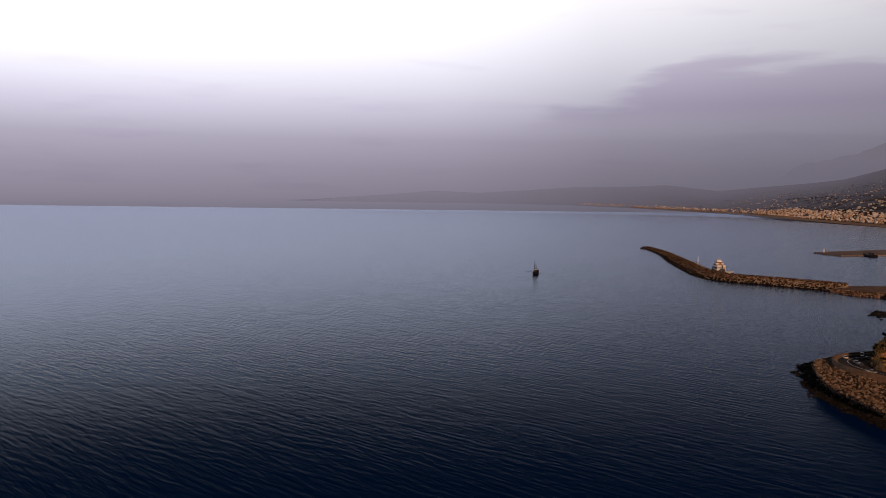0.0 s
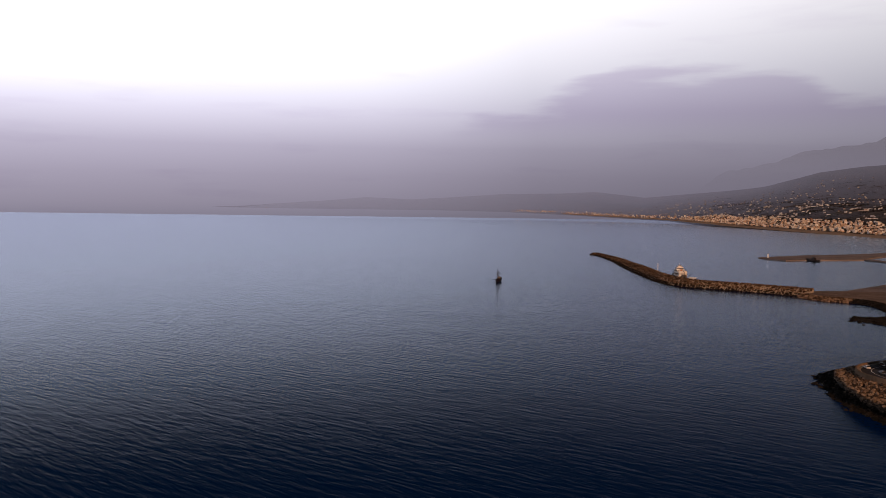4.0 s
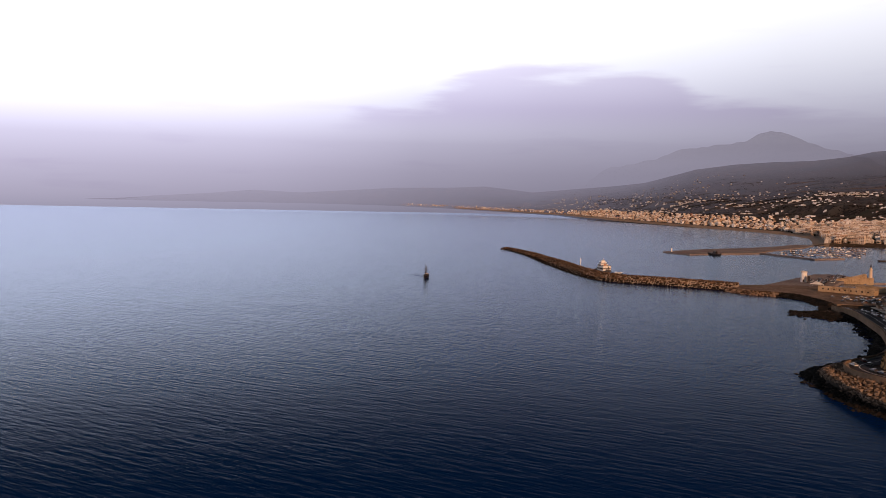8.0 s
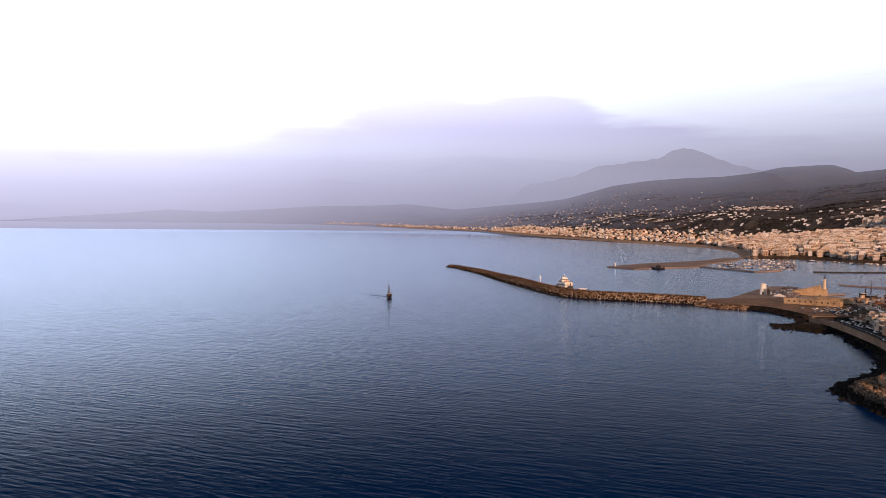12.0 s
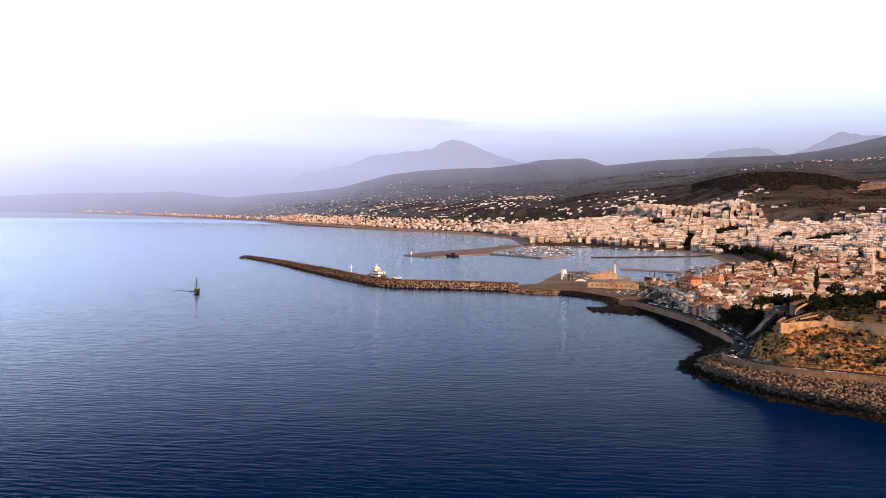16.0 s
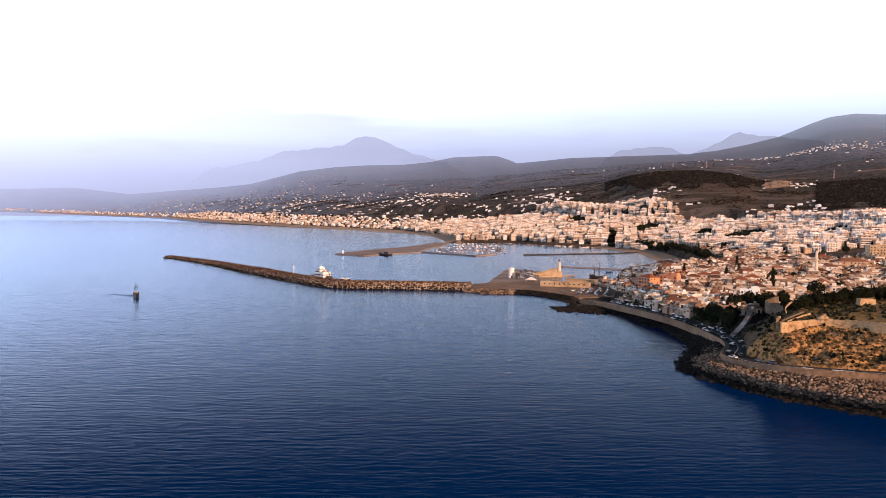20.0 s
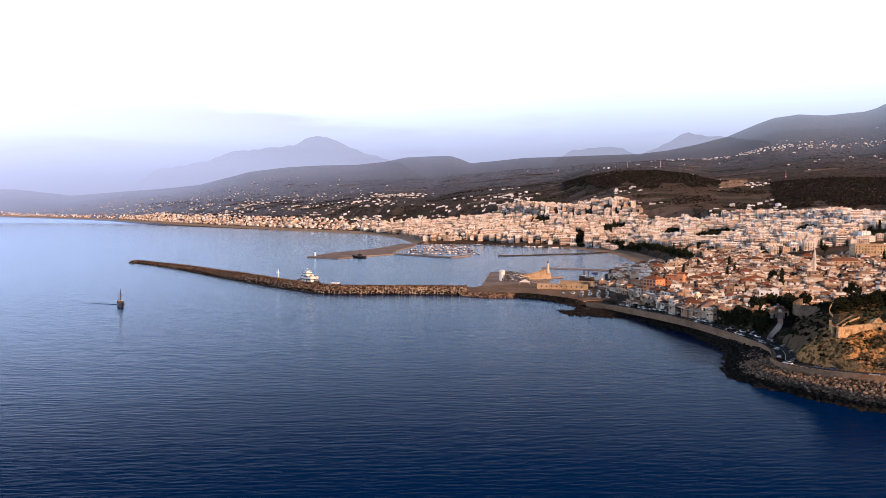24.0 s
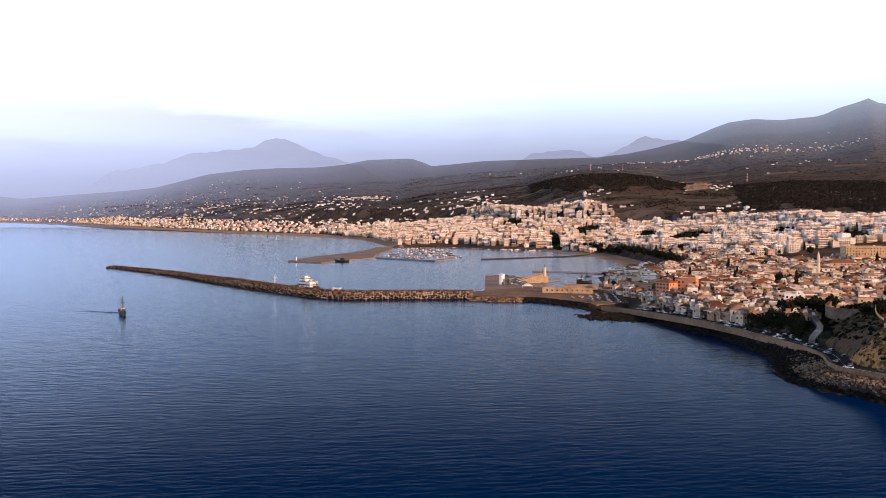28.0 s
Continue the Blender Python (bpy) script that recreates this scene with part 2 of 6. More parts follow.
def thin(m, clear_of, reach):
    """Haze put into the material of distant land: more of the sky shows through it the farther it lies and the farther
    out over the bay (bearing, kilometres).
    """
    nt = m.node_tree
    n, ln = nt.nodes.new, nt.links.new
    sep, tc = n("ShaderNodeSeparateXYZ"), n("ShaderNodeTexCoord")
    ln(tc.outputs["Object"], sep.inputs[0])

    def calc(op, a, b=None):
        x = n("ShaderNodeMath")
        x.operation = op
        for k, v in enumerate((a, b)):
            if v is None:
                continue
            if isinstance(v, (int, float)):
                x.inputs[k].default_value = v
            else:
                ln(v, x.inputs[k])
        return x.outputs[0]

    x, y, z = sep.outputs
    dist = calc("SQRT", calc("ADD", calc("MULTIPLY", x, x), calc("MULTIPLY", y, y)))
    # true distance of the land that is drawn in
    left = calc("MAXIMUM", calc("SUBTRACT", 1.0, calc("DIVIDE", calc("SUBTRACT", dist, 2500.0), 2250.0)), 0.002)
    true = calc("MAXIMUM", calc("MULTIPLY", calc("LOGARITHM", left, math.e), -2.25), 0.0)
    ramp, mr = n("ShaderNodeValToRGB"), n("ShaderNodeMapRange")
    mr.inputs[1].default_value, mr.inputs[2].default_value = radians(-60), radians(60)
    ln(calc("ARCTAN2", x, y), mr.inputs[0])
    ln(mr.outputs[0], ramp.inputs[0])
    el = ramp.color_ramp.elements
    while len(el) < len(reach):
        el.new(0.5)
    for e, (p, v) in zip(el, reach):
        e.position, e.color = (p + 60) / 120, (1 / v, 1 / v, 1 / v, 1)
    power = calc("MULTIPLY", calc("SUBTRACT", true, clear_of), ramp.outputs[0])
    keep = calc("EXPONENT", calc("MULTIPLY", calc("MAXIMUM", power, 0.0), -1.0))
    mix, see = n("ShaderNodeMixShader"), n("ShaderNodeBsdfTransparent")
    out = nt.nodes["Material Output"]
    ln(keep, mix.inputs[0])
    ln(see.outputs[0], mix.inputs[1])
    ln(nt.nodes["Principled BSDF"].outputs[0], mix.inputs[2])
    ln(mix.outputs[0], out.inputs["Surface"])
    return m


# bearing and kilometres of the haze built into the far land's transparency
HAZE_REACH = ((-60, 2.8), (-40, 3.2), (-30, 3.8), (-20, 4.6), (-10, 6.0), (0, 8.0), (12, 8.5), (25, 8.5), (60, 9.0))
HILL = thin(mat("scrub_hillside", FIELDS, 0.95, grain=0.05, stain=0.007, bump=0.8, depth=10.0, spread=0.30, stretch=(1, 1.6, 1)), 0.2, HAZE_REACH)
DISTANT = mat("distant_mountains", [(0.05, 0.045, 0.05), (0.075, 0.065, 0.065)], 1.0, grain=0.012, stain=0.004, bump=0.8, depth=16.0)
ROCK = mat("dark_wet_rock", [(0.012, 0.011, 0.010), (0.04, 0.034, 0.028), (0.07, 0.055, 0.04)], 0.85, grain=0.5, stain=0.05, bump=0.9, depth=0.8)
BOULDER = mat("limestone_boulder", [(0.17, 0.123, 0.087), (0.24, 0.18, 0.131), (0.095, 0.068, 0.05), (0.31, 0.238, 0.178)], 0.9, grain=0.6, stain=0.1, bump=0.6, vary="object")
BOULDERS = mat("limestone_boulders", [(0.145, 0.102, 0.07), (0.21, 0.153, 0.109), (0.07, 0.049, 0.035), (0.29, 0.217, 0.158)], 0.9, grain=0.6, stain=0.1, bump=0.6, vary="island")
MOLESTONES = mat("breakwater_boulders", [(0.075, 0.049, 0.034), (0.12, 0.08, 0.054), (0.04, 0.027, 0.02), (0.19, 0.13, 0.088)], 0.9, grain=0.6, stain=0.1, bump=0.6, vary="island")
DARKSTONES = mat("wet_boulders", [(0.012, 0.011, 0.010), (0.024, 0.02, 0.017), (0.009, 0.009, 0.008)], 0.85, grain=0.6, stain=0.1, bump=0.6, vary="island")
CONCRETE = mat("weathered_concrete", [(0.24, 0.20, 0.16), (0.34, 0.29, 0.23), (0.42, 0.36, 0.29)], 0.9, grain=0.8, stain=0.04, bump=0.2)
WALLSTONE = mat("ochre_concrete", [(0.12, 0.08, 0.052), (0.19, 0.128, 0.082), (0.25, 0.172, 0.112)], 0.9, grain=0.6, stain=0.05, bump=0.3)
# the woods carry the built-in haze too
WOODS = thin(mat("dark_woods", [(0.008, 0.008, 0.007), (0.016, 0.014, 0.012), (0.026, 0.022, 0.018)], 0.95, grain=0.1, stain=0.02, bump=0.3, vary="island"), 0.2, HAZE_REACH)
QUAYTAN = mat("worn_tan_quay", [(0.10, 0.072, 0.052), (0.17, 0.125, 0.09), (0.24, 0.18, 0.13)], 0.9, grain=0.5, stain=0.05, bump=0.2)
QUAY = mat("quay_paving", [(0.14, 0.12, 0.118), (0.22, 0.19, 0.18), (0.29, 0.25, 0.235)], 0.9, grain=0.5, stain=0.03, bump=0.2)
ASPHALT = mat("asphalt", [(0.035, 0.035, 0.04), (0.05, 0.05, 0.055), (0.065, 0.063, 0.066)], 0.9, grain=0.6, stain=0.05, bump=0.1)
SANDSTONE = mat("sandstone_masonry", [(0.20, 0.145, 0.088), (0.36, 0.27, 0.17), (0.46, 0.36, 0.24)], 0.9, grain=0.7, stain=0.12, bump=0.5, spread=0.3)
FORTWALL = mat("fortress_masonry", [(0.17, 0.108, 0.055), (0.35, 0.235, 0.12), (0.46, 0.325, 0.18), (0.26, 0.17, 0.09)], 0.95, grain=0.6, stain=0.16, bump=1.0, depth=0.8, spread=0.26)
DIMWALL = mat("grey_brown_masonry", [(0.07, 0.055, 0.04), (0.13, 0.10, 0.072), (0.19, 0.15, 0.105)], 0.95, grain=0.5, stain=0.12, bump=1.0, depth=0.8, spread=0.3)
SCRUB = mat("dry_grass_slope", [(0.035, 0.026, 0.013), (0.10, 0.058, 0.024), (0.44, 0.25, 0.10), (0.20, 0.115, 0.045), (0.05, 0.042, 0.02)], 0.95, grain=0.42, stain=0.09, bump=1.0, depth=1.6, spread=0.24)
PLATEAU = mat("green_brown_turf", [(0.06, 0.055, 0.022), (0.13, 0.095, 0.04), (0.20, 0.14, 0.06), (0.09, 0.075, 0.03)], 0.95, grain=0.30, stain=0.06, bump=0.8, depth=0.6, spread=0.26)
# grey scrub, its colour darkened for the shade on the west flank
SHADEDSCRUB = mat("shaded_grey_scrub", [(0.022, 0.018, 0.011), (0.06, 0.044, 0.027), (0.12, 0.085, 0.052), (0.03, 0.026, 0.014)], 0.95, grain=0.40, stain=0.09, bump=1.0, depth=1.6, spread=0.26)
SAND = mat("beach_sand", [(0.26, 0.20, 0.145), (0.33, 0.26, 0.19)], 0.95, grain=0.3, stain=0.02, bump=0.1)
WALLS = [(0.58, 0.48, 0.39), (0.76, 0.73, 0.69), (0.44, 0.32, 0.23), (0.64, 0.55, 0.46), (0.82, 0.81, 0.79), (0.33, 0.27, 0.23), (0.70, 0.65, 0.59), (0.49, 0.36, 0.26), (0.78, 0.76, 0.73), (0.60, 0.54, 0.47)]
OLDWALLS = [(0.45, 0.34, 0.25), (0.66, 0.60, 0.52), (0.31, 0.20, 0.13), (0.50, 0.39, 0.29), (0.78, 0.75, 0.70), (0.21, 0.15, 0.115), (0.38, 0.265, 0.18), (0.56, 0.48, 0.39)]
PLASTER = mat("painted_plaster", OLDWALLS, 0.9, grain=0.5, stain=0.08, bump=0.1, vary="object")
PLASTERS = mat("painted_plaster_walls", WALLS, 0.9, grain=0.5, stain=0.08, bump=0.1, vary="island")
OLDPLASTERS = mat("old_town_plaster_walls", OLDWALLS, 0.9, grain=0.5, stain=0.08, bump=0.1, vary="island")
TILES = [(0.24, 0.095, 0.055), (0.15, 0.07, 0.045), (0.29, 0.15, 0.10), (0.12, 0.066, 0.048), (0.34, 0.23, 0.165), (0.20, 0.105, 0.07)]
ROOFTILE = mat("clay_roof_tiles", TILES, 0.9, grain=0.9, stain=0.1, bump=0.4, vary="object", stretch=(1, 4, 1))
ROOFTILES = mat("clay_tile_roofs", TILES, 0.9, grain=0.9, stain=0.1, bump=0.4, vary="island", stretch=(1, 4, 1))
SCREED = mat("flat_roof_screed", [(0.40, 0.33, 0.27), (0.60, 0.55, 0.50), (0.19, 0.15, 0.125), (0.72, 0.69, 0.65), (0.24, 0.15, 0.105), (0.30, 0.25, 0.21)], 0.95, grain=0.6, stain=0.1, bump=0.1, vary="object")
SCREEDS = mat("flat_roofs_screed", [(0.40, 0.33, 0.27), (0.60, 0.55, 0.50), (0.19, 0.15, 0.125), (0.72, 0.69, 0.65), (0.24, 0.15, 0.105), (0.30, 0.25, 0.21)], 0.95, grain=0.6, stain=0.1, bump=0.1, vary="island")
GLASS = mat("dark_window", [(0.012, 0.012, 0.014), (0.03, 0.028, 0.03)], 0.25, grain=2.0, bump=0.0)
PALESTONE = mat("pale_limestone", [(0.58, 0.48, 0.36), (0.68, 0.58, 0.46)], 0.9, grain=0.8, stain=0.1, bump=0.3)
WHITE = mat("white_paint", [(0.70, 0.70, 0.68), (0.80, 0.80, 0.78)], 0.5, grain=1.5, stain=0.3, bump=0.05)
ORANGE = mat("orange_plaster", [(0.50, 0.22, 0.11), (0.58, 0.27, 0.14)], 0.9, grain=0.5, stain=0.1, bump=0.1)
IRON = mat("dark_iron", [(0.03, 0.03, 0.032), (0.05, 0.045, 0.045)], 0.5, 0.6, grain=2.0, bump=0.1)
HULL = mat("dark_hull_wood", [(0.008, 0.004, 0.0035), (0.018, 0.008, 0.006)], 0.5, grain=1.5, stain=0.3, bump=0.15, stretch=(0.4, 2, 2))
LEAVES = mat("tree_foliage", [(0.006, 0.008, 0.004), (0.013, 0.017, 0.007), (0.022, 0.025, 0.011), (0.009, 0.012, 0.005)], 0.9, grain=0.8, stain=0.15, bump=0.7, vary="island")
BARK = mat("bark", [(0.06, 0.04, 0.025), (0.11, 0.08, 0.05)], 0.9, grain=2.0, stain=0.3, bump=0.5)
CARPAINT = mat("car_paint", [(0.66, 0.66, 0.66), (0.20, 0.205, 0.21), (0.04, 0.04, 0.045), (0.72, 0.72, 0.70), (0.12, 0.045, 0.035), (0.05, 0.06, 0.09), (0.38, 0.38, 0.38), (0.09, 0.09, 0.095)], 0.3, grain=1.0, bump=0.0, vary="object")
BOATPAINT = mat("boat_paint", [(0.62, 0.62, 0.62), (0.10, 0.10, 0.12), (0.45, 0.42, 0.40), (0.06, 0.10, 0.20), (0.72, 0.72, 0.70), (0.20, 0.12, 0.08)], 0.4, grain=1.0, bump=0.0, vary="object")
RUBBER = mat("black_rubber", [(0.015, 0.015, 0.015), (0.025, 0.025, 0.025)], 0.9, grain=3.0, bump=0.1)


# ---- mesh helpers ----
class Shape:
    """Corners, faces and the material of each face."""

    def __init__(self):
        self.v, self.f, self.m = [], [], []

    def add(self, verts, faces, m=0):
        k = len(self.v)
        self.v += [tuple(p) for p in verts]
        self.f += [tuple(i + k for i in q) for q in faces]
        self.m += [m] * len(faces)
        return self

    def box(self, x0, x1, y0, y1, z0, z1, m=0, taper=0.0):
        t = taper
        return self.add([(x0, y0, z0), (x1, y0, z0), (x1, y1, z0), (x0, y1, z0), (x0 + t, y0 + t, z1), (x1 - t, y0 + t, z1), (x1 - t, y1 - t, z1), (x0 + t, y1 - t, z1)],
                        [(0, 3, 2, 1), (4, 5, 6, 7), (0, 1, 5, 4), (1, 2, 6, 5), (2, 3, 7, 6), (3, 0, 4, 7)], m)

    def prism(self, pts, z0, z1, m=0, top=1.0):
        """A closed outline drawn up from z0 to z1 (anticlockwise from above)."""
        k = len(pts)
        cx, cy = sum(p[0] for p in pts) / k, sum(p[1] for p in pts) / k
        vs = [(x, y, z0) for x, y in pts] + [(cx + (x - cx) * top, cy + (y - cy) * top, z1) for x, y in pts]
        return self.add(vs, [tuple(range(k, 2 * k)), tuple(range(k - 1, -1, -1))] + [(i, (i + 1) % k, k + (i + 1) % k, k + i) for i in range(k)], m)

    def lathe(self, rings, sides=12, m=0, cx=0.0, cy=0.0):
        """Round form from (radius, height) pairs."""
        vs, fs = [], []
        for r, z in rings:
            vs += [(cx + r * math.cos(2 * math.pi * i / sides), cy + r * math.sin(2 * math.pi * i / sides), z) for i in range(sides)]
        for j in range(len(rings) - 1):
            for i in range(sides):
                a, b = j * sides + i, j * sides + (i + 1) % sides
                fs.append((a, b, b + sides, a + sides))
        fs += [tuple(range(sides - 1, -1, -1)), tuple(range((len(rings) - 1) * sides, len(rings) * sides))]
        return self.add(vs, fs, m)

    def bar(self, a, b, r, m=0, sides=5):
        """A straight rod from a to b."""
        a, b = Vector(a), Vector(b)
        q = (b - a).to_track_quat("Z", "Y").to_matrix()
        ring = [q @ Vector((r * math.cos(2 * math.pi * i / sides), r * math.sin(2 * math.pi * i / sides), 0)) for i in range(sides)]
        return self.add([a + p for p in ring] + [b + p for p in ring],
                        [(i, (i + 1) % sides, sides + (i + 1) % sides, sides + i) for i in range(sides)] + [tuple(range(sides - 1, -1, -1)), tuple(range(sides, 2 * sides))], m)

    def mesh(self, name, mats, smooth=False):
        me = bpy.data.meshes.new(name)
        me.from_pydata(self.v, [], self.f)
        for m in mats:
            me.materials.append(m)
        me.polygons.foreach_set("material_index", self.m)
        if smooth:
            me.polygons.foreach_set("use_smooth", [True] * len(self.f))
        me.update()
        return me


def sheet(name, verts, faces, m, smooth=True):
    me = bpy.data.meshes.new(name)
    me.from_pydata(verts, [], faces)
    me.materials.append(m)
    if smooth:
        me.polygons.foreach_set("use_smooth", [True] * len(me.polygons))
    me.update()
    return me


def part(name, data, parent, label=""):
    ob = new(name, data)
    ob.parent = parent
    return tagged(ob, label) if label else ob


def thing(name, label, category, group="", kind="", data=None):
    return tagged(new(name, data), label, category, group, kind)


# ---- the plan: coast, heights, distance ----
COAST = np.array([(-10645, 9090), (-9155, 9920), (-7823, 10380), (-5908, 9347), (-3918, 7368), (-2250, 5450), (-1691, 4773), (-1093, 3706), (-745, 3194),
                  (-479, 2801), (-272, 2548), (-97, 2285), (-24, 2069), (5, 1800), (9, 1662), (72, 1716), (145, 1714), (200, 1600), (291, 1558), (317, 1450),
                  (332, 1373), (327, 1283), (320, 1223), (308, 1119), (285, 1030), (240, 975), (205, 925), (185, 850), (172, 790), (160, 765), (128, 740), (95, 740), (88, 690), (92, 658),
                  (102, 634), (98, 606), (89, 596), (93, 580), (106, 569), (132, 572), (134, 533), (139, 490), (137, 454), (137, 435), (126, 404), (116, 388),
                  (111, 370), (115, 352), (124, 332), (133, 314), (147, 298), (162, 283), (200, 262), (300, 250), (500, 300), (900, 420), (2500, 900), (24000, 6000),
                  (24000, 34000), (-30000, 34000), (-30000, 15000)], float)


def inland(x, y):
    """Metres from the shore, positive on land."""
    x, y = np.asarray(x, float), np.asarray(y, float)
    best, inside = np.full(x.shape, 1e18), np.zeros(x.shape, bool)
    for (ax, ay), (bx, by) in zip(COAST, np.roll(COAST, -1, 0)):
        dx, dy = bx - ax, by - ay
        s = np.clip(((x - ax) * dx + (y - ay) * dy) / (dx * dx + dy * dy), 0, 1)
        best = np.minimum(best, (x - ax - s * dx) ** 2 + (y - ay - s * dy) ** 2)
        if dy:
            inside ^= ((ay > y) != (by > y)) & (x < ax + dx * (y - ay) / dy)
    return np.where(inside, 1, -1) * np.sqrt(best)


# ridges: bearing in degrees, distance, height
TOWN = np.array([(-49.2, 14876, 26), (-42.4, 14386, 61), (-36.5, 13396, 71), (-32.3, 11403, 55), (-28.0, 8711, 47), (-25.5, 7517, 35), (-22.5, 6666, 18), (-19.5, 5362, 29), (-16.3, 4258, 31), (-13.0, 3553, 38), (-9.5, 3148, 43), (-7.0, 2944, 39), (-3.6, 2739, 51), (-0.6, 2535, 59), (1.6, 2381, 55), (5.6, 2325, 64), (8.4, 2320, 84), (11.5, 2165, 75), (14.9, 2059, 94), (16.9, 1806, 61), (20.6, 1749, 65), (24.2, 1693, 58), (27.6, 1638, 65), (30.8, 1582, 60), (32.9, 1529, 61), (39.6, 1468, 64)], float)
SLOPE = np.array([(-49.2, 15376, 55), (-42.5, 15386, 156), (-36.5, 14396, 142), (-32.4, 12403, 150), (-28.1, 9911, 114), (-25.6, 8916, 117), (-22.3, 8566, 86), (-19.3, 7062, 95), (-16.0, 6058, 106), (-12.6, 5053, 120), (-9.1, 4248, 103), (-5.5, 3742, 93), (-1.6, 3637, 135), (0.3, 3534, 131), (2.3, 3330, 115), (4.7, 3327, 146), (8.3, 3221, 160), (11.3, 2916, 165), (13.2, 2763, 185), (15.1, 2709, 198), (17.8, 2705, 199), (19.7, 2702, 188), (21.6, 2649, 163), (23.0, 2546, 155), (25.2, 2493, 146), (28.7, 2487, 159), (34.2, 2478, 152), (40.9, 2467, 146)], float)
CREST = np.array([(-51.7, 16873, -28), (-49.2, 16876, 76), (-46.3, 16880, 128), (-42.5, 16886, 234), (-39.3, 16391, 192), (-35.7, 15897, 254), (-32.5, 14903, 303), (-28.3, 13411, 299), (-25.8, 12416, 310), (-22.2, 11566, 218), (-19.1, 10362, 255), (-15.7, 9257, 285), (-14.0, 8755, 306), (-12.3, 8053, 350), (-10.5, 7650, 402), (-7.9, 7546, 444), (-5.6, 7543, 464), (-2.9, 7539, 475), (-0.9, 7536, 504), (0.7, 7534, 548), (3.1, 7530, 562), (3.9, 7429, 556), (4.9, 7027, 491), (5.3, 6726, 450), (7.1, 6523, 458), (9.1, 6520, 482), (13.1, 6214, 476), (17.0, 6207, 486), (19.0, 6404, 524), (20.9, 6701, 588), (22.8, 6998, 668), (24.7, 6995, 766), (25.7, 6993, 809), (27.2, 6990, 830), (28.9, 6988, 813), (31.0, 6984, 830), (31.6, 6983, 848), (32.3, 6982, 889), (33.3, 6980, 922), (34.0, 6979, 952), (34.5, 6978, 917), (35.4, 6977, 889), (42.1, 6966, 875)], float)
RIDGES = [("mountain", [(-20.2, 79), (-17.2, 978), (-13.7, 1215), (-11.9, 1483), (-9.3, 1578), (-7.5, 1681), (-6.3, 1892), (-5.7, 1926), (-5.0, 1875), (-3.6, 1668), (-2.0, 1458), (0.3, 1235), (6.0, 122)], "pale conical mountain fading in evening haze"),
          ("mountain", [(9.3, 127), (11.7, 1403), (12.9, 1594), (14.5, 1665), (16.0, 1632), (17.2, 1424), (18.8, 1694), (19.9, 1905), (20.5, 1974), (21.5, 1896), (23.0, 1857), (25.6, 1724), (28.9, 152)], "pale distant ridge with two rounded tops")]


def wobble(x, y, size):
    return np.sin(x / size + 1.3 * np.sin(y / size * 0.7)) * np.cos(y / size * 1.1 + np.sin(x / size * 0.6 + 2.0))


def height(x, y):
    """Height of the ground in metres."""
    x, y = np.asarray(x, float), np.asarray(y, float)
    sd = inland(x, y)
    az, r = np.degrees(np.arctan2(x, y)), np.hypot(x, y)
    rt, zt = np.interp(az, TOWN[:, 0], TOWN[:, 1]), np.interp(az, TOWN[:, 0], TOWN[:, 2])
    rf, zf = np.interp(az, SLOPE[:, 0], SLOPE[:, 1]), np.interp(az, SLOPE[:, 0], SLOPE[:, 2])
    rs, zs = np.interp(az, CREST[:, 0], CREST[:, 1]), np.interp(az, CREST[:, 0], CREST[:, 2])
    rf = np.maximum(rf, rt + 80)
    rs = np.maximum(rs, rf + 300)
    k = np.interp(y, (700, 850, 1100, 1400), (0.035, 0.06, 0.11, 0.16))
    low = np.minimum(5.0 + np.maximum(sd - 30, 0) * k, np.maximum(zt, 6))
    w = np.clip((r / rt - 0.55) / 0.45, 0, 1)
    h = low + (zt - low) * w * w
    a = np.clip((r - rt) / (rf - rt), 0, 1)
    h = np.where(r > rt, zt + (zf - zt) * a, h)
    b = np.clip((r - rf) / (rs - rf), 0, 1)
    h = np.where(r > rf, zf + (zs - zf) * b ** 1.15 + wobble(x, y, 170.0 + r * 0.02) * 0.012 * r * b * (1 - b) * 4 * 0.4 * np.clip(1.7 - r / 5000, 0.2, 1), h)
    c = np.clip((r - rs) / (0.35 * rs), 0, 1)
    h = np.where(r > rs, zs * (1 - c), h)
    h = h + np.where(r < 1.05 * rs, wobble(x, y, 23.0) * 0.3, 0)
    flat = (y > 1005) & (y < 1570) & (x > 270) & (x < 420)
    shore = np.where(flat & (sd < 45), sd * 0.05 + 0.2, np.where(sd < 26, np.clip(sd, 0, 26) * 0.19 + 0.2, 5.2 + (sd - 26) * 0.14 + np.maximum(sd - 350, 0) * 0.6))
    h = np.where((x < 174) & (y > 596) & (y < 775), np.minimum(h, 2.6), h)
    h = np.where((x < 137) & (y > 552) & (y < 638), np.minimum(h, 0.7), h)
    least = np.minimum(h, shore)
    soft = 0.01 + 32 * np.clip((r - 2700) / 1500, 0, 1) * np.clip(least / 70, 0, 1)
    least = least - soft * np.log1p(np.exp(-np.minimum(np.abs(h - shore) / soft, 60)))
    return np.where(sd > 0, least, np.maximum(sd * 0.25, -6.0))


FLAT, REACH = 2500.0, 2250.0


